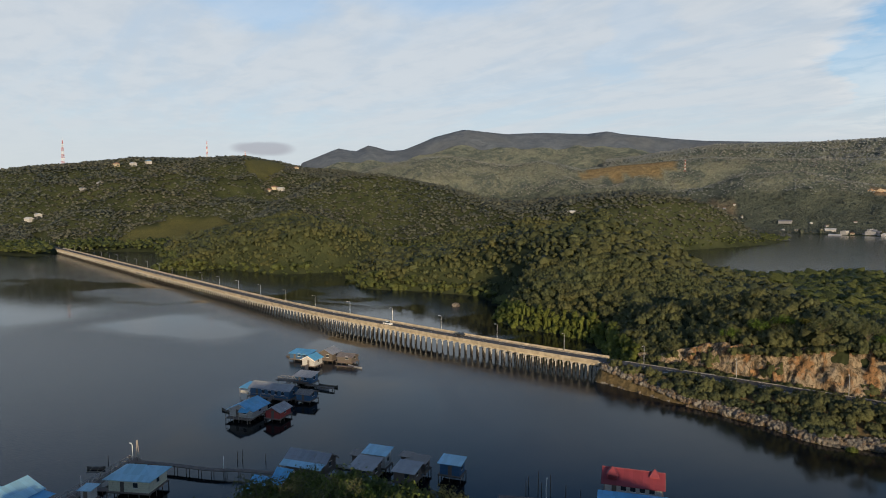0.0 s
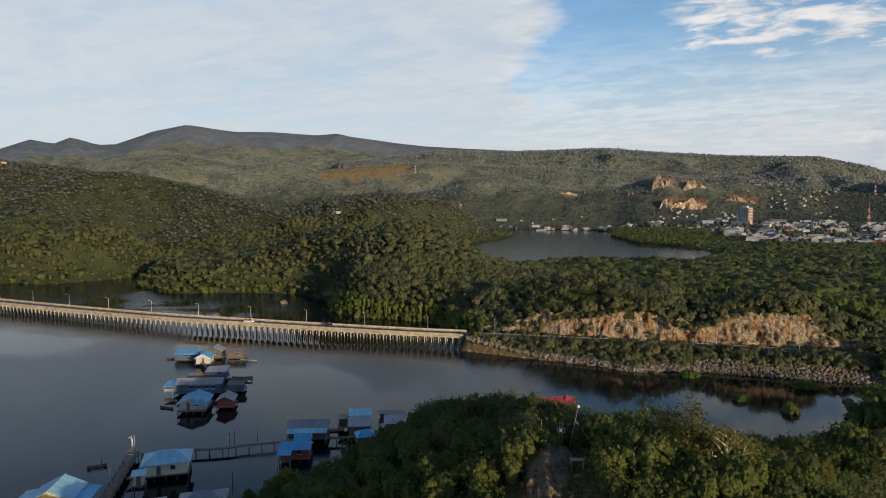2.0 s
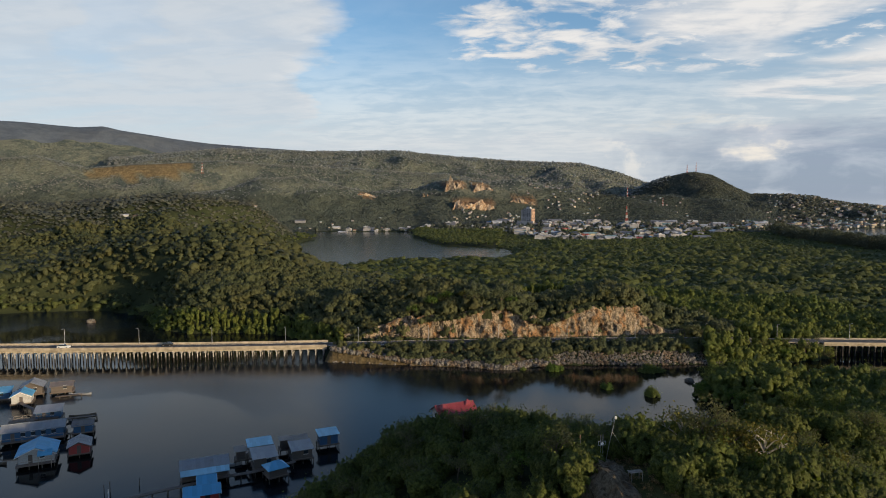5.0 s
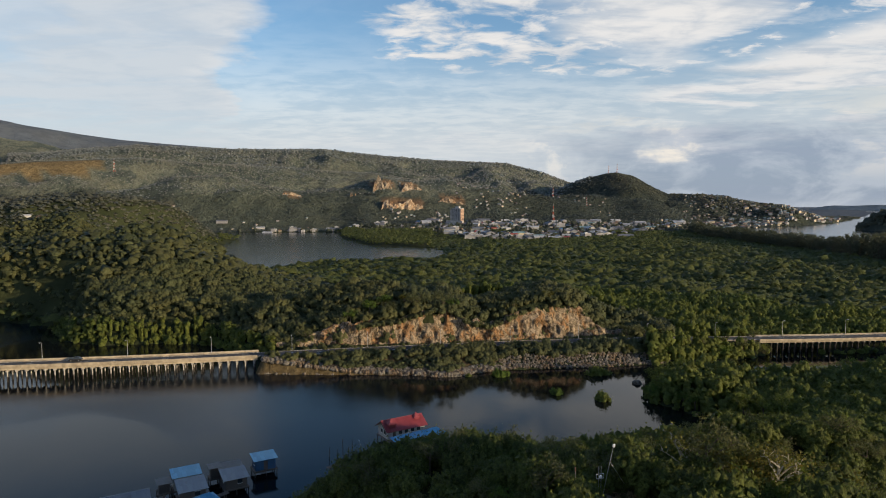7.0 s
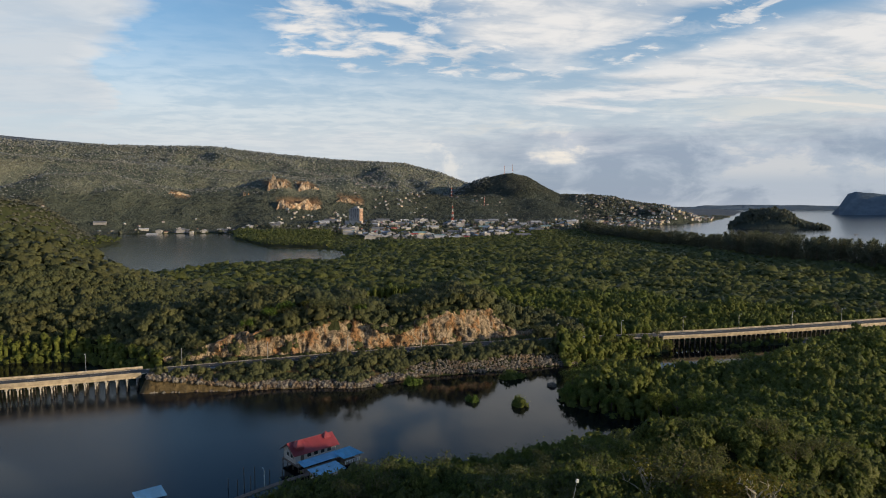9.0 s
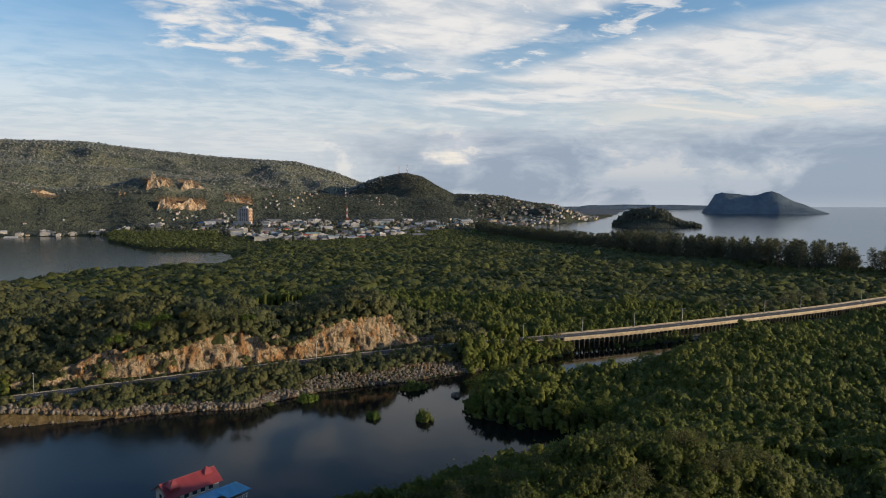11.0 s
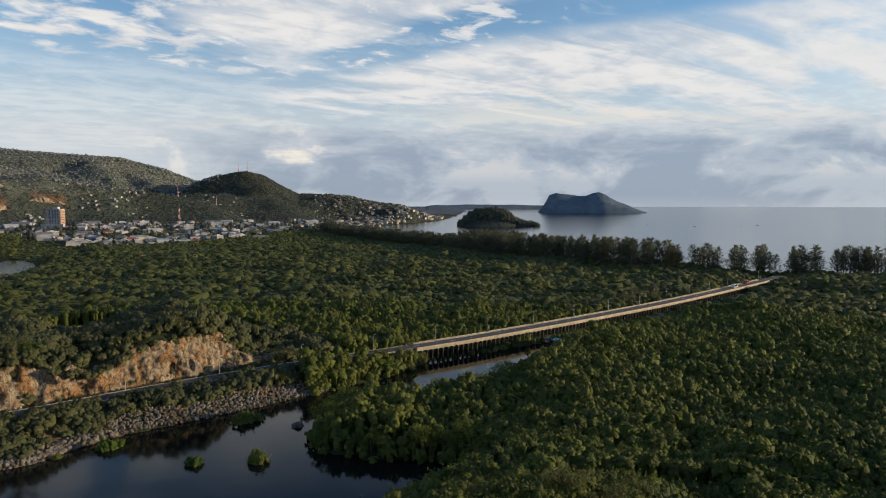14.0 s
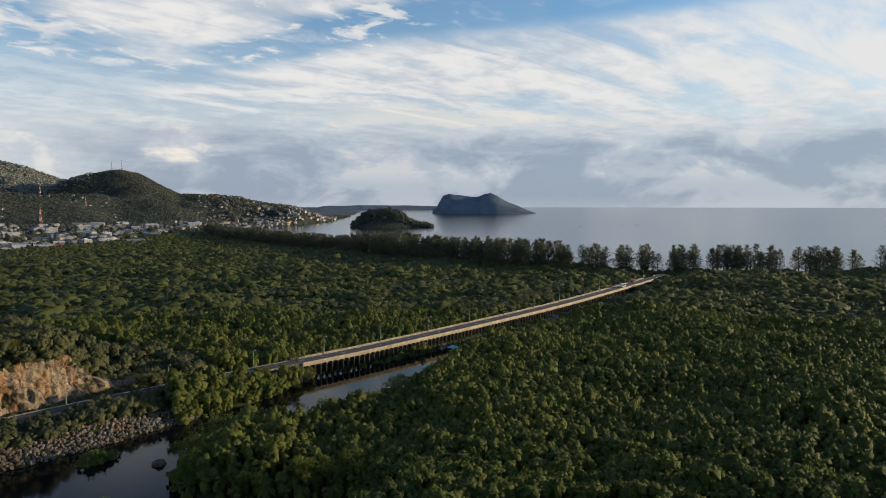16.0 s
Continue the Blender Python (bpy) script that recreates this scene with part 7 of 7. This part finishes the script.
walkway([(-136.7, 170.4), (-132.5, 173.0), (-130.0, 174.6)], 1.2, "low plank landing on stilts beside a dark house", z=0.9)
walkway([(-110.9, 140.6), (-107.8, 142.1), (-105.8, 143.2)], 0.9, "short plank landing on stilts", z=0.9)
walkway([(-80.5, 82), (-77.5, 84.5)], 1.6, "short plank landing beside a cream house")
walkway([(-145.9, 169.9), (-141.8, 162.2), (-132.5, 156.0), (-126.4, 147.8), (-122.2, 141.6), (-113.0, 134.4), (-107.8, 130.3)], 1.1, "plank walkway linking the stilt houses")


# posts, lamps and boats
def lone_post(x, y, tall, lean=0.0, mat="stilt", r=0.09):
    p = root("mooring_post", pose(x, y, 0, lean, lean * 0.6, 0), "single wooden mooring post standing in the water", "post", "mooring posts")
    part("post", tubed([(0, 0, -2), (0.03, 0, tall * 0.5), (0, 0.02, tall)], [r, r * 0.95, r * 0.8], 7), M[mat], p)


for x, y, tall, lean, mat in ((-25, 147.5, 3.2, 1, "stilt"), (-24, 150, 4.6, -2, "stilt"), (-22.6, 149.4, 3.0, 2, "stilt"), (-22, 151.4, 4.2, 0, "stilt"), (-27.5, 151, 2.2, 3, "stilt"), (-75.6, 106, 3.4, 0, "trim"),
                              (-80, 111, 1.8, 4, "stilt"), (-79.2, 111.8, 2.2, -3, "stilt"), (-74.8, 115.4, 1.6, 0, "stilt"), (-97, 88, 1.6, 2, "stilt"), (-61, 92, 2.6, 0, "stilt"), (-68.5, 86.8, 1.3, 3, "stilt"),
                              (-92.4, 93.4, 5.4, 5, "pale_pole"), (-92.9, 92.7, 5.0, -4, "pale_pole"), (-83.5, 80, 3.6, 0, "trim"), (-19, 152.5, 2.8, 0, "stilt"), (-16.5, 154, 2.2, 2, "stilt")):
    lone_post(x, y, tall, lean, mat)


def small_lamp(x, y, z, turn):
    l = root("jetty_lamp", pose(x, y, z, 0, 0, turn), "small white lamp on a pole beside the walkway", "street lamp")
    part("pole", tubed([(0, 0, -0.4), (0, 0, 3.4)], 0.06, 8), M["trim"], l)
    part("arm", tubed([(0, 0, 3.35), (0.35, 0, 3.7), (0.6, 0, 3.75)], 0.04, 6), M["trim"], l)
    part("lamp_head", boxed(0.45, 0.95, -0.1, 0.1, 3.68, 3.8, 0.03), M["trim"], l)


small_lamp(-91, 91.6, 1.45, 200)
small_lamp(-19.5, 147.2, 1.45, 120)


def canoe(x, y, turn, length, wide, mat, label, outrigger=False, z=0.0):
    b = root("boat", pose(x, y, z, 0, 0, turn), label, "boat", "boats in the bay")
    n, k = 13, 7
    outer, inner = [], []
    bm = bmesh.new()
    for i in range(n):
        u = i / (n - 1) * 2 - 1
        half = wide / 2 * (1 - abs(u) ** 2.6) + 0.02
        sheer = 0.42 + 0.35 * abs(u) ** 3
        for ring, s in ((outer, 1.0), (inner, 0.86)):
            ring.append([bm.verts.new((u * length / 2 * (1 if s == 1 else 0.97), math.sin(a) * half * s, sheer - (sheer + 0.16) * (math.cos(a) ** 0.8 if math.cos(a) > 0 else 0) * s)) for a in np.linspace(-1.5708, 1.5708, k)])
    for ring, flip in ((outer, False), (inner, True)):
        for a, c in zip(ring, ring[1:]):
            for j in range(k - 1):
                f = (a[j], a[j + 1], c[j + 1], c[j])
                bm.faces.new(f[::-1] if flip else f)
    for i in range(n - 1):
        for j in (0, k - 1):
            bm.faces.new((outer[i][j], outer[i + 1][j], inner[i + 1][j], inner[i][j]))
    bmesh.ops.recalc_face_normals(bm, faces=bm.faces)
    part("hull", bm, M[mat], b)
    for u in (-0.25, 0.2):
        part("thwart", boxed(u * length - 0.12, u * length + 0.12, -wide * 0.4, wide * 0.4, 0.24, 0.29, 0.01), M["planks"], b)
    if outrigger:
        for s in (-1, 1):
            part("float", tubed([(-length * 0.36, s * wide * 1.5, 0.02), (length * 0.36, s * wide * 1.5, 0.08)], 0.07, 6), M["pale_pole"], b)
        for u in (-0.2, 0.2):
            part("boom", tubed([(u * length, -wide * 1.5, 0.1), (u * length, 0, 0.5), (u * length, wide * 1.5, 0.1)], 0.04, 5), M["pale_pole"], b)


canoe(-64.5, 124.6, 30, 6.0, 1.0, "trim", "white wooden boat moored behind a grey shed")
canoe(-59.5, 127.4, 35, 5.0, 1.2, "boards_white", "white boat moored beside the stilt houses")
canoe(-69.6, 78.4, 40, 6.0, 1.1, "trim", "white wooden boat moored below an outhouse")
canoe(-94.5, 85.0, 50, 4.0, 0.9, "boards_dark", "dark wooden boat moored beside the jetty", True)
canoe(-117.6, 156.4, 28, 7.0, 0.9, "stilt", "long dark canoe moored at a landing")
canoe(-116.1, 153.1, 22, 6.0, 0.8, "tin_grey", "grey canoe moored at a landing")
canoe(-132.5, 175.8, 12, 7.0, 0.9, "tin_grey", "grey long canoe beside the dark house")
canoe(-114.5, 122.0, 10, 4.5, 0.7, "stilt", "small dark canoe below the white house")
canoe(-160.3, 165.3, 20, 5.0, 0.8, "stilt", "dark canoe below the blue house")
canoe(52, 137.5, 60, 4.5, 1.0, "trim", "white boat lying at the mangrove edge")


for az, r, turn in ((47.6, 1750, 20), (48.9, 2000, 60), (52.5, 1850, 10), (56.0, 1950, 40), (57.2, 2020, 75), (34.6, 1480, 30), (41.5, 1500, 15)):
    canoe(math.sin(radians(az)) * r, math.cos(radians(az)) * r, turn, 14.0, 3.2, "boards_dark", "small dark fishing boat out on the calm sea", z=0.6)


# ---- trees of their own ----
def limb_tree(rng, tall, limbs, bare=False):
    """Trunk, limbs and twigs as lists of tubes; returns the bmeshes and the limb ends."""
    trunk = tubed([(0, 0, -0.6), (rng.normal(0, 0.1), rng.normal(0, 0.1), tall * 0.3), (rng.normal(0, 0.2), rng.normal(0, 0.2), tall * 0.62)], [0.22, 0.16, 0.09], 6)
    out, ends = [], []
    for k in range(limbs):
        a = 6.283 * k / limbs + rng.uniform(-0.4, 0.4)
        z0 = tall * rng.uniform(0.28, 0.6)
        reach, up = tall * rng.uniform(0.22, 0.42), tall * rng.uniform(0.15, 0.36)
        mid = Vector((math.cos(a) * reach * 0.5, math.sin(a) * reach * 0.5, z0 + up * 0.65))
        end = Vector((math.cos(a) * reach, math.sin(a) * reach, z0 + up))
        bm = tubed([(0, 0, z0), mid, end], [0.09, 0.06, 0.025], 5)
        for _ in range(4 if bare else 2):
            u = rng.uniform(0.4, 1.0)
            p = mid.lerp(end, u)
            q = p + Vector((rng.normal(0, 0.5), rng.normal(0, 0.5), rng.uniform(0.3, 0.9))) * tall * 0.13
            tube(bm, [p, p.lerp(q, 0.5) + Vector((rng.normal(0, 0.06), rng.normal(0, 0.06), 0.05)), q], [0.035, 0.025, 0.012], 4)
            ends.append(q)
        out.append(bm)
        ends.append(end)
    return trunk, out, ends


def make_tree(rng, tall, limbs, leaves, mat, label, category="tree", bare=False, size=0.185, spread=0.19):
    tree = root("tree", pose(0, 0, -600), label, category, "trees on the near shore")
    trunk, arms, ends = limb_tree(rng, tall, limbs, bare)
    wood = M["dead_wood"] if bare else M["bark"]
    part("trunk", trunk, wood, tree)
    for bm in arms:
        part("limb", bm, wood, tree)
    if leaves:
        centre = np.array([e[:] for e in ends] + [(0, 0, tall * 0.72)])
        which = rng.integers(0, len(centre), leaves)
        d = rng.normal(0, 1, (leaves, 3))
        d /= np.linalg.norm(d, axis=1)[:, None]
        rad = tall * spread * rng.uniform(0.7, 1.25, len(centre))
        p = centre[which] + d * (rad[which] * rng.uniform(0.55, 1.08, leaves))[:, None] * np.array([1, 1, 0.8])
        nrm = d + rng.normal(0, 0.5, (leaves, 3)) + np.array([0, 0, 0.3])
        nrm /= np.linalg.norm(nrm, axis=1)[:, None]
        side = np.cross(nrm, rng.normal(0, 1, (leaves, 3)))
        side /= np.linalg.norm(side, axis=1)[:, None]
        other = np.cross(nrm, side)
        s = size * rng.uniform(0.55, 1.25, (leaves, 1))
        w = s * rng.uniform(0.5, 0.9, (leaves, 1))
        leaves_part("crown", np.stack([p - side * s, p + side * s - nrm * s * 0.2, p + other * w * 1.7], 1), mat, tree)
    return tree


M["yellow_leaf"] = material("yellowing_leaves", foliage, dark=(0.06, 0.075, 0.012), light=(0.17, 0.16, 0.03), dry_amount=0.4)
M["bright_leaf"] = material("bright_leaves", foliage, dark=(0.035, 0.075, 0.012), light=(0.105, 0.17, 0.028), dry_amount=0.1)


# plan place, radius, height against radius, and leaf colour
BUSHES = ((36.4, 202.0, 2.0, 1.25, "bright_leaf"), (49.6, 195.6, 2.5, 1.4, "mangrove"), (54.5, 225.5, 3.0, 1.3, "mangrove"), (57.6, 225.6, 2.2, 1.2, "mangrove"),
          (19.5, 223.6, 2.4, 1.2, "bright_leaf"), (22.4, 224.6, 1.8, 1.1, "bright_leaf"), (9.0, 223.2, 1.2, 1.0, "mangrove"))


def build_trees():
    rng = np.random.default_rng(77)
    kinds = [make_tree(rng, 6.5, 4, 900, M["hill_leaf"], "broad green tree on the hillside"),
             make_tree(rng, 7.5, 5, 1000, M["hill_leaf"], "tall green tree on the hillside"),
             make_tree(rng, 5.5, 4, 820, M["bright_leaf"], "bright green young tree on the hillside"),
             make_tree(rng, 6.0, 5, 900, M["yellow_leaf"], "yellow-green tree with thin foliage on the hillside"),
             make_tree(rng, 7.0, 5, 950, M["mangrove"], "dark green mangrove tree by the water"),
             make_tree(rng, 6.5, 9, 450, M["yellow_leaf"], "half-bare pale-branched tree on the hill", bare=True, size=0.18)]

    def put(k, x, y, s, dz=0.0):
        z = float(height(np.array([x]), np.array([y]))[0])
        copy_thing(kinds[k], pose(x, y, z + dz, rng.uniform(-4, 4), rng.uniform(-4, 4), rng.uniform(0, 360)) @ Matrix.Diagonal((s, s, s, 1)))

    for k, x, y, s in ((5, 27.5, 72.0, 1.1), (5, 35.2, 66.0, 1.15), (0, 29.5, 70.0, 1.2), (3, 32.0, 67.5, 1.05), (5, 12.0, 106.0, 0.8), (5, 30.5, 77.0, 0.9), (3, 9.0, 107.5, 0.9), (3, 38.0, 78.0, 0.9), (2, 2.0, 92.0, 0.9), (2, 24.0, 88.0, 0.85), (3, 44, 70, 1.0)):
        put(k, x, y, s)
    # the hill's own trees
    x, y = jitter_grid(-42, 92, 28, 142, 8.0, rng)
    keep = (shore_distance(x, y) > 5) & ~clearings(x, y) & (height(x, y) > 5) & (y > 42 + np.clip((x - 40) * 0.7, 0, 42))
    for a, b in zip(x[keep], y[keep]):
        put(int(rng.choice([0, 1, 2, 3], p=[0.42, 0.28, 0.2, 0.10])), a, b, rng.uniform(0.55, 0.9))
    # mangroves standing along the bay's edge
    x, y = jitter_grid(40, 165, 120, 250, 6.0, rng)
    s = shore_distance(x, y)
    keep = (s > 1.0) & (s < 8) & ~clearings(x, y)
    for a, b in zip(x[keep], y[keep]):
        put(int(rng.choice([4, 2], p=[0.8, 0.2])), a, b, rng.uniform(0.8, 1.15))
    # two bushes and a small group growing in the water
    for a, b, r, q, mat in BUSHES:
        bush = root("mangrove_bush", pose(a, b, 0, 0, 0, rng.uniform(0, 360)), "round dense mangrove bush growing in the water", "bush", "bushes in the water")
        part("trunk", tubed([(0, 0, -1.5), (0.1, 0, 0.6), (0, 0.1, r * q * 0.8)], [0.14, 0.11, 0.05], 6), M["bark"], bush)
        v, f = crown(75, 500, 0.2, rng, tall=1.25, wide=0.9, foot=-0.2)
        ob = mesh_object("crown", v * np.array([r, r, r * q]) - np.array([0, 0, 0.42 * r * q]), f, M[mat], True)
        ob.parent = bush
    # roadside trees and the taller ones over the cliff
    for k, a, b, s in ((0, -22, 258.5, 1.1), (1, -12, 261, 1.25), (1, 0, 262, 1.15), (2, -30, 262, 1.35), (2, -24, 266, 1.3), (3, -16, 265, 1.2), (2, -38, 259, 1.2), (2, 4, 265, 1.1), (3, 44, 272, 0.9), (0, -45, 256, 1.1), (1, -55, 254, 1.0), (0, 30, 268, 0.8), (0, 76, 262, 0.9), (1, 82, 258, 1.0), (3, 72, 246, 0.7), (3, 88, 254, 0.9), (0, 95, 250, 0.9), (1, 104, 252, 1.0), (0, 112, 254, 0.9), (0, 120, 253, 0.9), (0, 126, 256.5, 0.75), (4, 130, 255.5, 0.7), (0, 132.5, 257.5, 0.6), (1, 128.5, 254, 0.6), (0, 131, 269, 0.8), (4, 126, 271, 0.9)):
        put(k, a, b, s)
    for tree in kinds:
        for ob in (*tree.children_recursive, tree):
            bpy.data.objects.remove(ob)


build_trees()


# ---- aerials and the bench on the knoll ----
def knoll_things():
    z = float(height(np.array([16.5]), np.array([66.0]))[0])
    rack = root("antenna_rack", pose(16.8, 66.8, z, 0, 0, 15), "thin metal antenna rack with a round white dish", "antenna")
    for x in (-0.14, 0.14):
        part("upright", tubed([(x, 0, -0.4), (x, 0, 4.2)], 0.035, 6), M["steel"], rack)
    for zz in (2.9, 3.4):
        part("crossbar", tubed([(-0.42, 0, zz), (0.46, 0, zz)], 0.03, 6), M["steel"], rack)
    for x in (-0.42, 0.46):
        part("end_bar", tubed([(x, 0, 2.9), (x, 0, 3.4)], 0.03, 6), M["steel"], rack)
    bm = bmesh.new()
    bmesh.ops.create_uvsphere(bm, u_segments=16, v_segments=8, radius=0.2)
    for v in bm.verts:
        v.co.y *= 0.35
    bmesh.ops.translate(bm, verts=bm.verts, vec=(0, -0.16, 3.15))
    part("dish", bm, M["trim"], rack, "white dish")
    pole = root("antenna_pole", pose(17.4, 68.2, z - 0.3, 0, 9, 0), "leaning thin pole with a small white antenna", "antenna")
    part("pole", tubed([(0, 0, -0.4), (0.05, 0, 3), (0.2, 0, 6.3)], [0.05, 0.04, 0.03], 6), M["steel"], pole)
    part("antenna", boxed(0.08, 0.36, -0.1, 0.1, 6.2, 6.55, 0.04), M["trim"], pole)
    part("guy_wire", tubed([(0.15, 0, 4.5), (2.6, 1.0, 1.8), (5.4, 1.8, -1.5)], 0.02, 4), M["steel"], pole)
    p = root("bamboo_pole", pose(14.3, 67.2, z - 0.6, 2, -1, 0), "upright pale bamboo pole with a red tip", "pole")
    part("pole", tubed([(0, 0, -0.4), (0.04, 0, 2), (0, 0.03, 4.2)], [0.05, 0.045, 0.04], 6), M["pale_pole"], p)
    part("tip", tubed([(0, 0.03, 4.18), (0, 0.04, 4.6)], 0.07, 6), M["roof_rust"], p)
    bx, by = 20.0, 62.0
    bz = float(height(np.array([bx]), np.array([by]))[0])
    bench = root("lookout_bench", pose(bx, by, bz + 0.2, 0, 0, 20) @ Matrix.Diagonal((0.62, 0.62, 0.8, 1)), "simple raised bench of pale weathered poles", "bench")
    for i, j in ((-1, -1), (1, -1), (1, 1), (-1, 1)):
        part("leg", tubed([(i * 1.1, j * 0.6, -0.8), (i * 1.1, j * 0.6, 1.1)], 0.07, 6), M["pale_pole"], bench)
    for k in range(5):
        part("slat", boxed(-1.35, 1.35, -0.62 + 0.28 * k, -0.46 + 0.28 * k, 1.1, 1.17, 0.02), M["pale_pole"], bench)
    bm = bmesh.new()
    bmesh.ops.create_icosphere(bm, subdivisions=4, radius=1.0)
    for v in bm.verts:
        q = v.co * 2.2
        v.co *= 1 + 0.22 * noise.noise(q) + 0.10 * noise.noise(q * 3.1)
        v.co = Vector((v.co.x * 3.2, v.co.y * 6.4, v.co.z * 3.4))
    rock = root("outcrop", pose(17.0, 61.6, z - 1.3, 7, 0, 14), "brown weathered rock outcrop on the hill top", "rock")
    part("stone", bm, M["knoll"], rock)


M["knoll"] = material("brown_outcrop", rock_shader, pale=(0.40, 0.33, 0.24), warm=(0.33, 0.22, 0.13), dark=(0.13, 0.10, 0.065), scale=1.6)
knoll_things()


# ---- vehicles ----
M["car_dark"] = material("dark_car_paint", plain, colour=(0.03, 0.032, 0.036), rough=0.25, vary=0.05, grain=0.0)
M["car_white"] = material("white_car_paint", plain, colour=(0.72, 0.72, 0.70), rough=0.3, vary=0.05, grain=0.0)
M["car_red"] = material("red_car_paint", plain, colour=(0.35, 0.04, 0.03), rough=0.3, vary=0.05, grain=0.0)
M["tyre"] = material("tyre_rubber", plain, colour=(0.02, 0.02, 0.02), rough=0.9)


def car(m, paint, label, length=4.2, wide=1.7, tall=1.5, van=False):
    c = root("car", m, label, "car")
    L, W = length / 2, wide / 2
    side = [(-L, 0.35), (-L, 0.85), (-L * 0.92, 0.95), (L * 0.55, 0.95), (L * 0.95, 0.8), (L, 0.35)] if not van else [(-L, 0.35), (-L, tall), (L * 0.55, tall), (L * 0.85, 1.0), (L, 0.85), (L, 0.35)]
    bm = bmesh.new()
    ends = [[bm.verts.new((x, y, z)) for x, z in side] for y in (-W, W)]
    k = len(side)
    for i in range(k):
        bm.faces.new((ends[0][i], ends[0][(i + 1) % k], ends[1][(i + 1) % k], ends[1][i]))
    bm.faces.new(ends[0][::-1])
    bm.faces.new(ends[1])
    bmesh.ops.recalc_face_normals(bm, faces=bm.faces)
    bmesh.ops.bevel(bm, geom=list(bm.edges), offset=0.06, segments=2, affect="EDGES")
    part("body", bm, M[paint], c)
    if not van:
        bm = bmesh.new()
        low = [(-L * 0.85, -W * 0.92), (L * 0.42, -W * 0.92), (L * 0.42, W * 0.92), (-L * 0.85, W * 0.92)]
        high = [(-L * 0.6, -W * 0.75), (L * 0.12, -W * 0.75), (L * 0.12, W * 0.75), (-L * 0.6, W * 0.75)]
        a, b = [bm.verts.new((*p, 0.94)) for p in low], [bm.verts.new((*p, tall - 0.06)) for p in high]
        bm.faces.new(b)
        for i in range(4):
            bm.faces.new((a[i], a[(i + 1) % 4], b[(i + 1) % 4], b[i]))
        part("cabin_glass", bm, M["window_dark"], c)
        part("roof", boxed(-L * 0.61, L * 0.13, -W * 0.77, W * 0.77, tall - 0.055, tall, 0.03), M[paint], c)
    else:
        for s in (-1, 1):
            part("side_window", boxed(-L * 0.8, L * 0.5, s * W - 0.01, s * W + 0.01, 1.05, tall - 0.2), M["window_dark"], c)
        part("windscreen", boxed(L * 0.68, L * 0.74, -W * 0.85, W * 0.85, 1.1, tall - 0.25), M["window_dark"], c)
    for x in (-L * 0.62, L * 0.62):
        for s in (-1, 1):
            wheel = part("wheel", tubed([(x, s * (W - 0.2), 0.32), (x, s * (W + 0.01), 0.32)], 0.32, 14), M["tyre"], c)
            part("rim", tubed([(x, s * (W + 0.004), 0.32), (x, s * (W + 0.02), 0.32)], 0.19, 10), M["steel"], wheel)
    for s in (-1, 1):
        part("headlight", boxed(L - 0.03, L + 0.015, s * W * 0.7 - 0.15, s * W * 0.7 + 0.15, 0.62, 0.76), M["trim"], c)


def on_road(x, off, flip=False):
    k = int(np.argmin(np.abs(ROAD_LINE[:, 0] - x)))
    d, n = frames_along(ROAD_LINE)
    p = ROAD_LINE[k] + n[k] * off
    return pose(p[0], p[1], DECK + 0.12, 0, 0, math.degrees(math.atan2(d[k, 1], d[k, 0])) + (180 if flip else 0))


car(on_road(-130, 1.5, True), "car_dark", "dark car driving along the bridge")
car(on_road(-168, -1.5), "car_white", "white pickup on the bridge", 4.6, 1.75, 1.6)
car(on_road(398, -1.6), "car_white", "white van parked at the end of the road", 6.0, 2.1, 2.4, True)
car(on_road(428, 1.8), "car_red", "red truck at the end of the road", 5.2, 2.0, 2.2, True)
shelter(196, 252.5, 20, 4, 3, "tin_blue", 2.2, label="small shelter with a blue tarpaulin roof beside the creek")


# a lone boulder in the lagoon
def boulder(x, y, s, label):
    b = root("boulder", pose(x, y, 0, 0, 0, 30), label, "rock")
    bm = bmesh.new()
    bmesh.ops.create_icosphere(bm, subdivisions=3, radius=s)
    for v in bm.verts:
        v.co *= 1 + 0.3 * noise.noise(v.co * (1.3 / s)) + 0.12 * noise.noise(v.co * (3.5 / s))
        v.co.z *= 0.8
    part("stone", bm, M["riprap"], b)


boulder(-212, 294, 2.4, "single brown boulder standing in the lagoon")
boulder(66, 214, 1.6, "low dark rock near the mangrove edge")
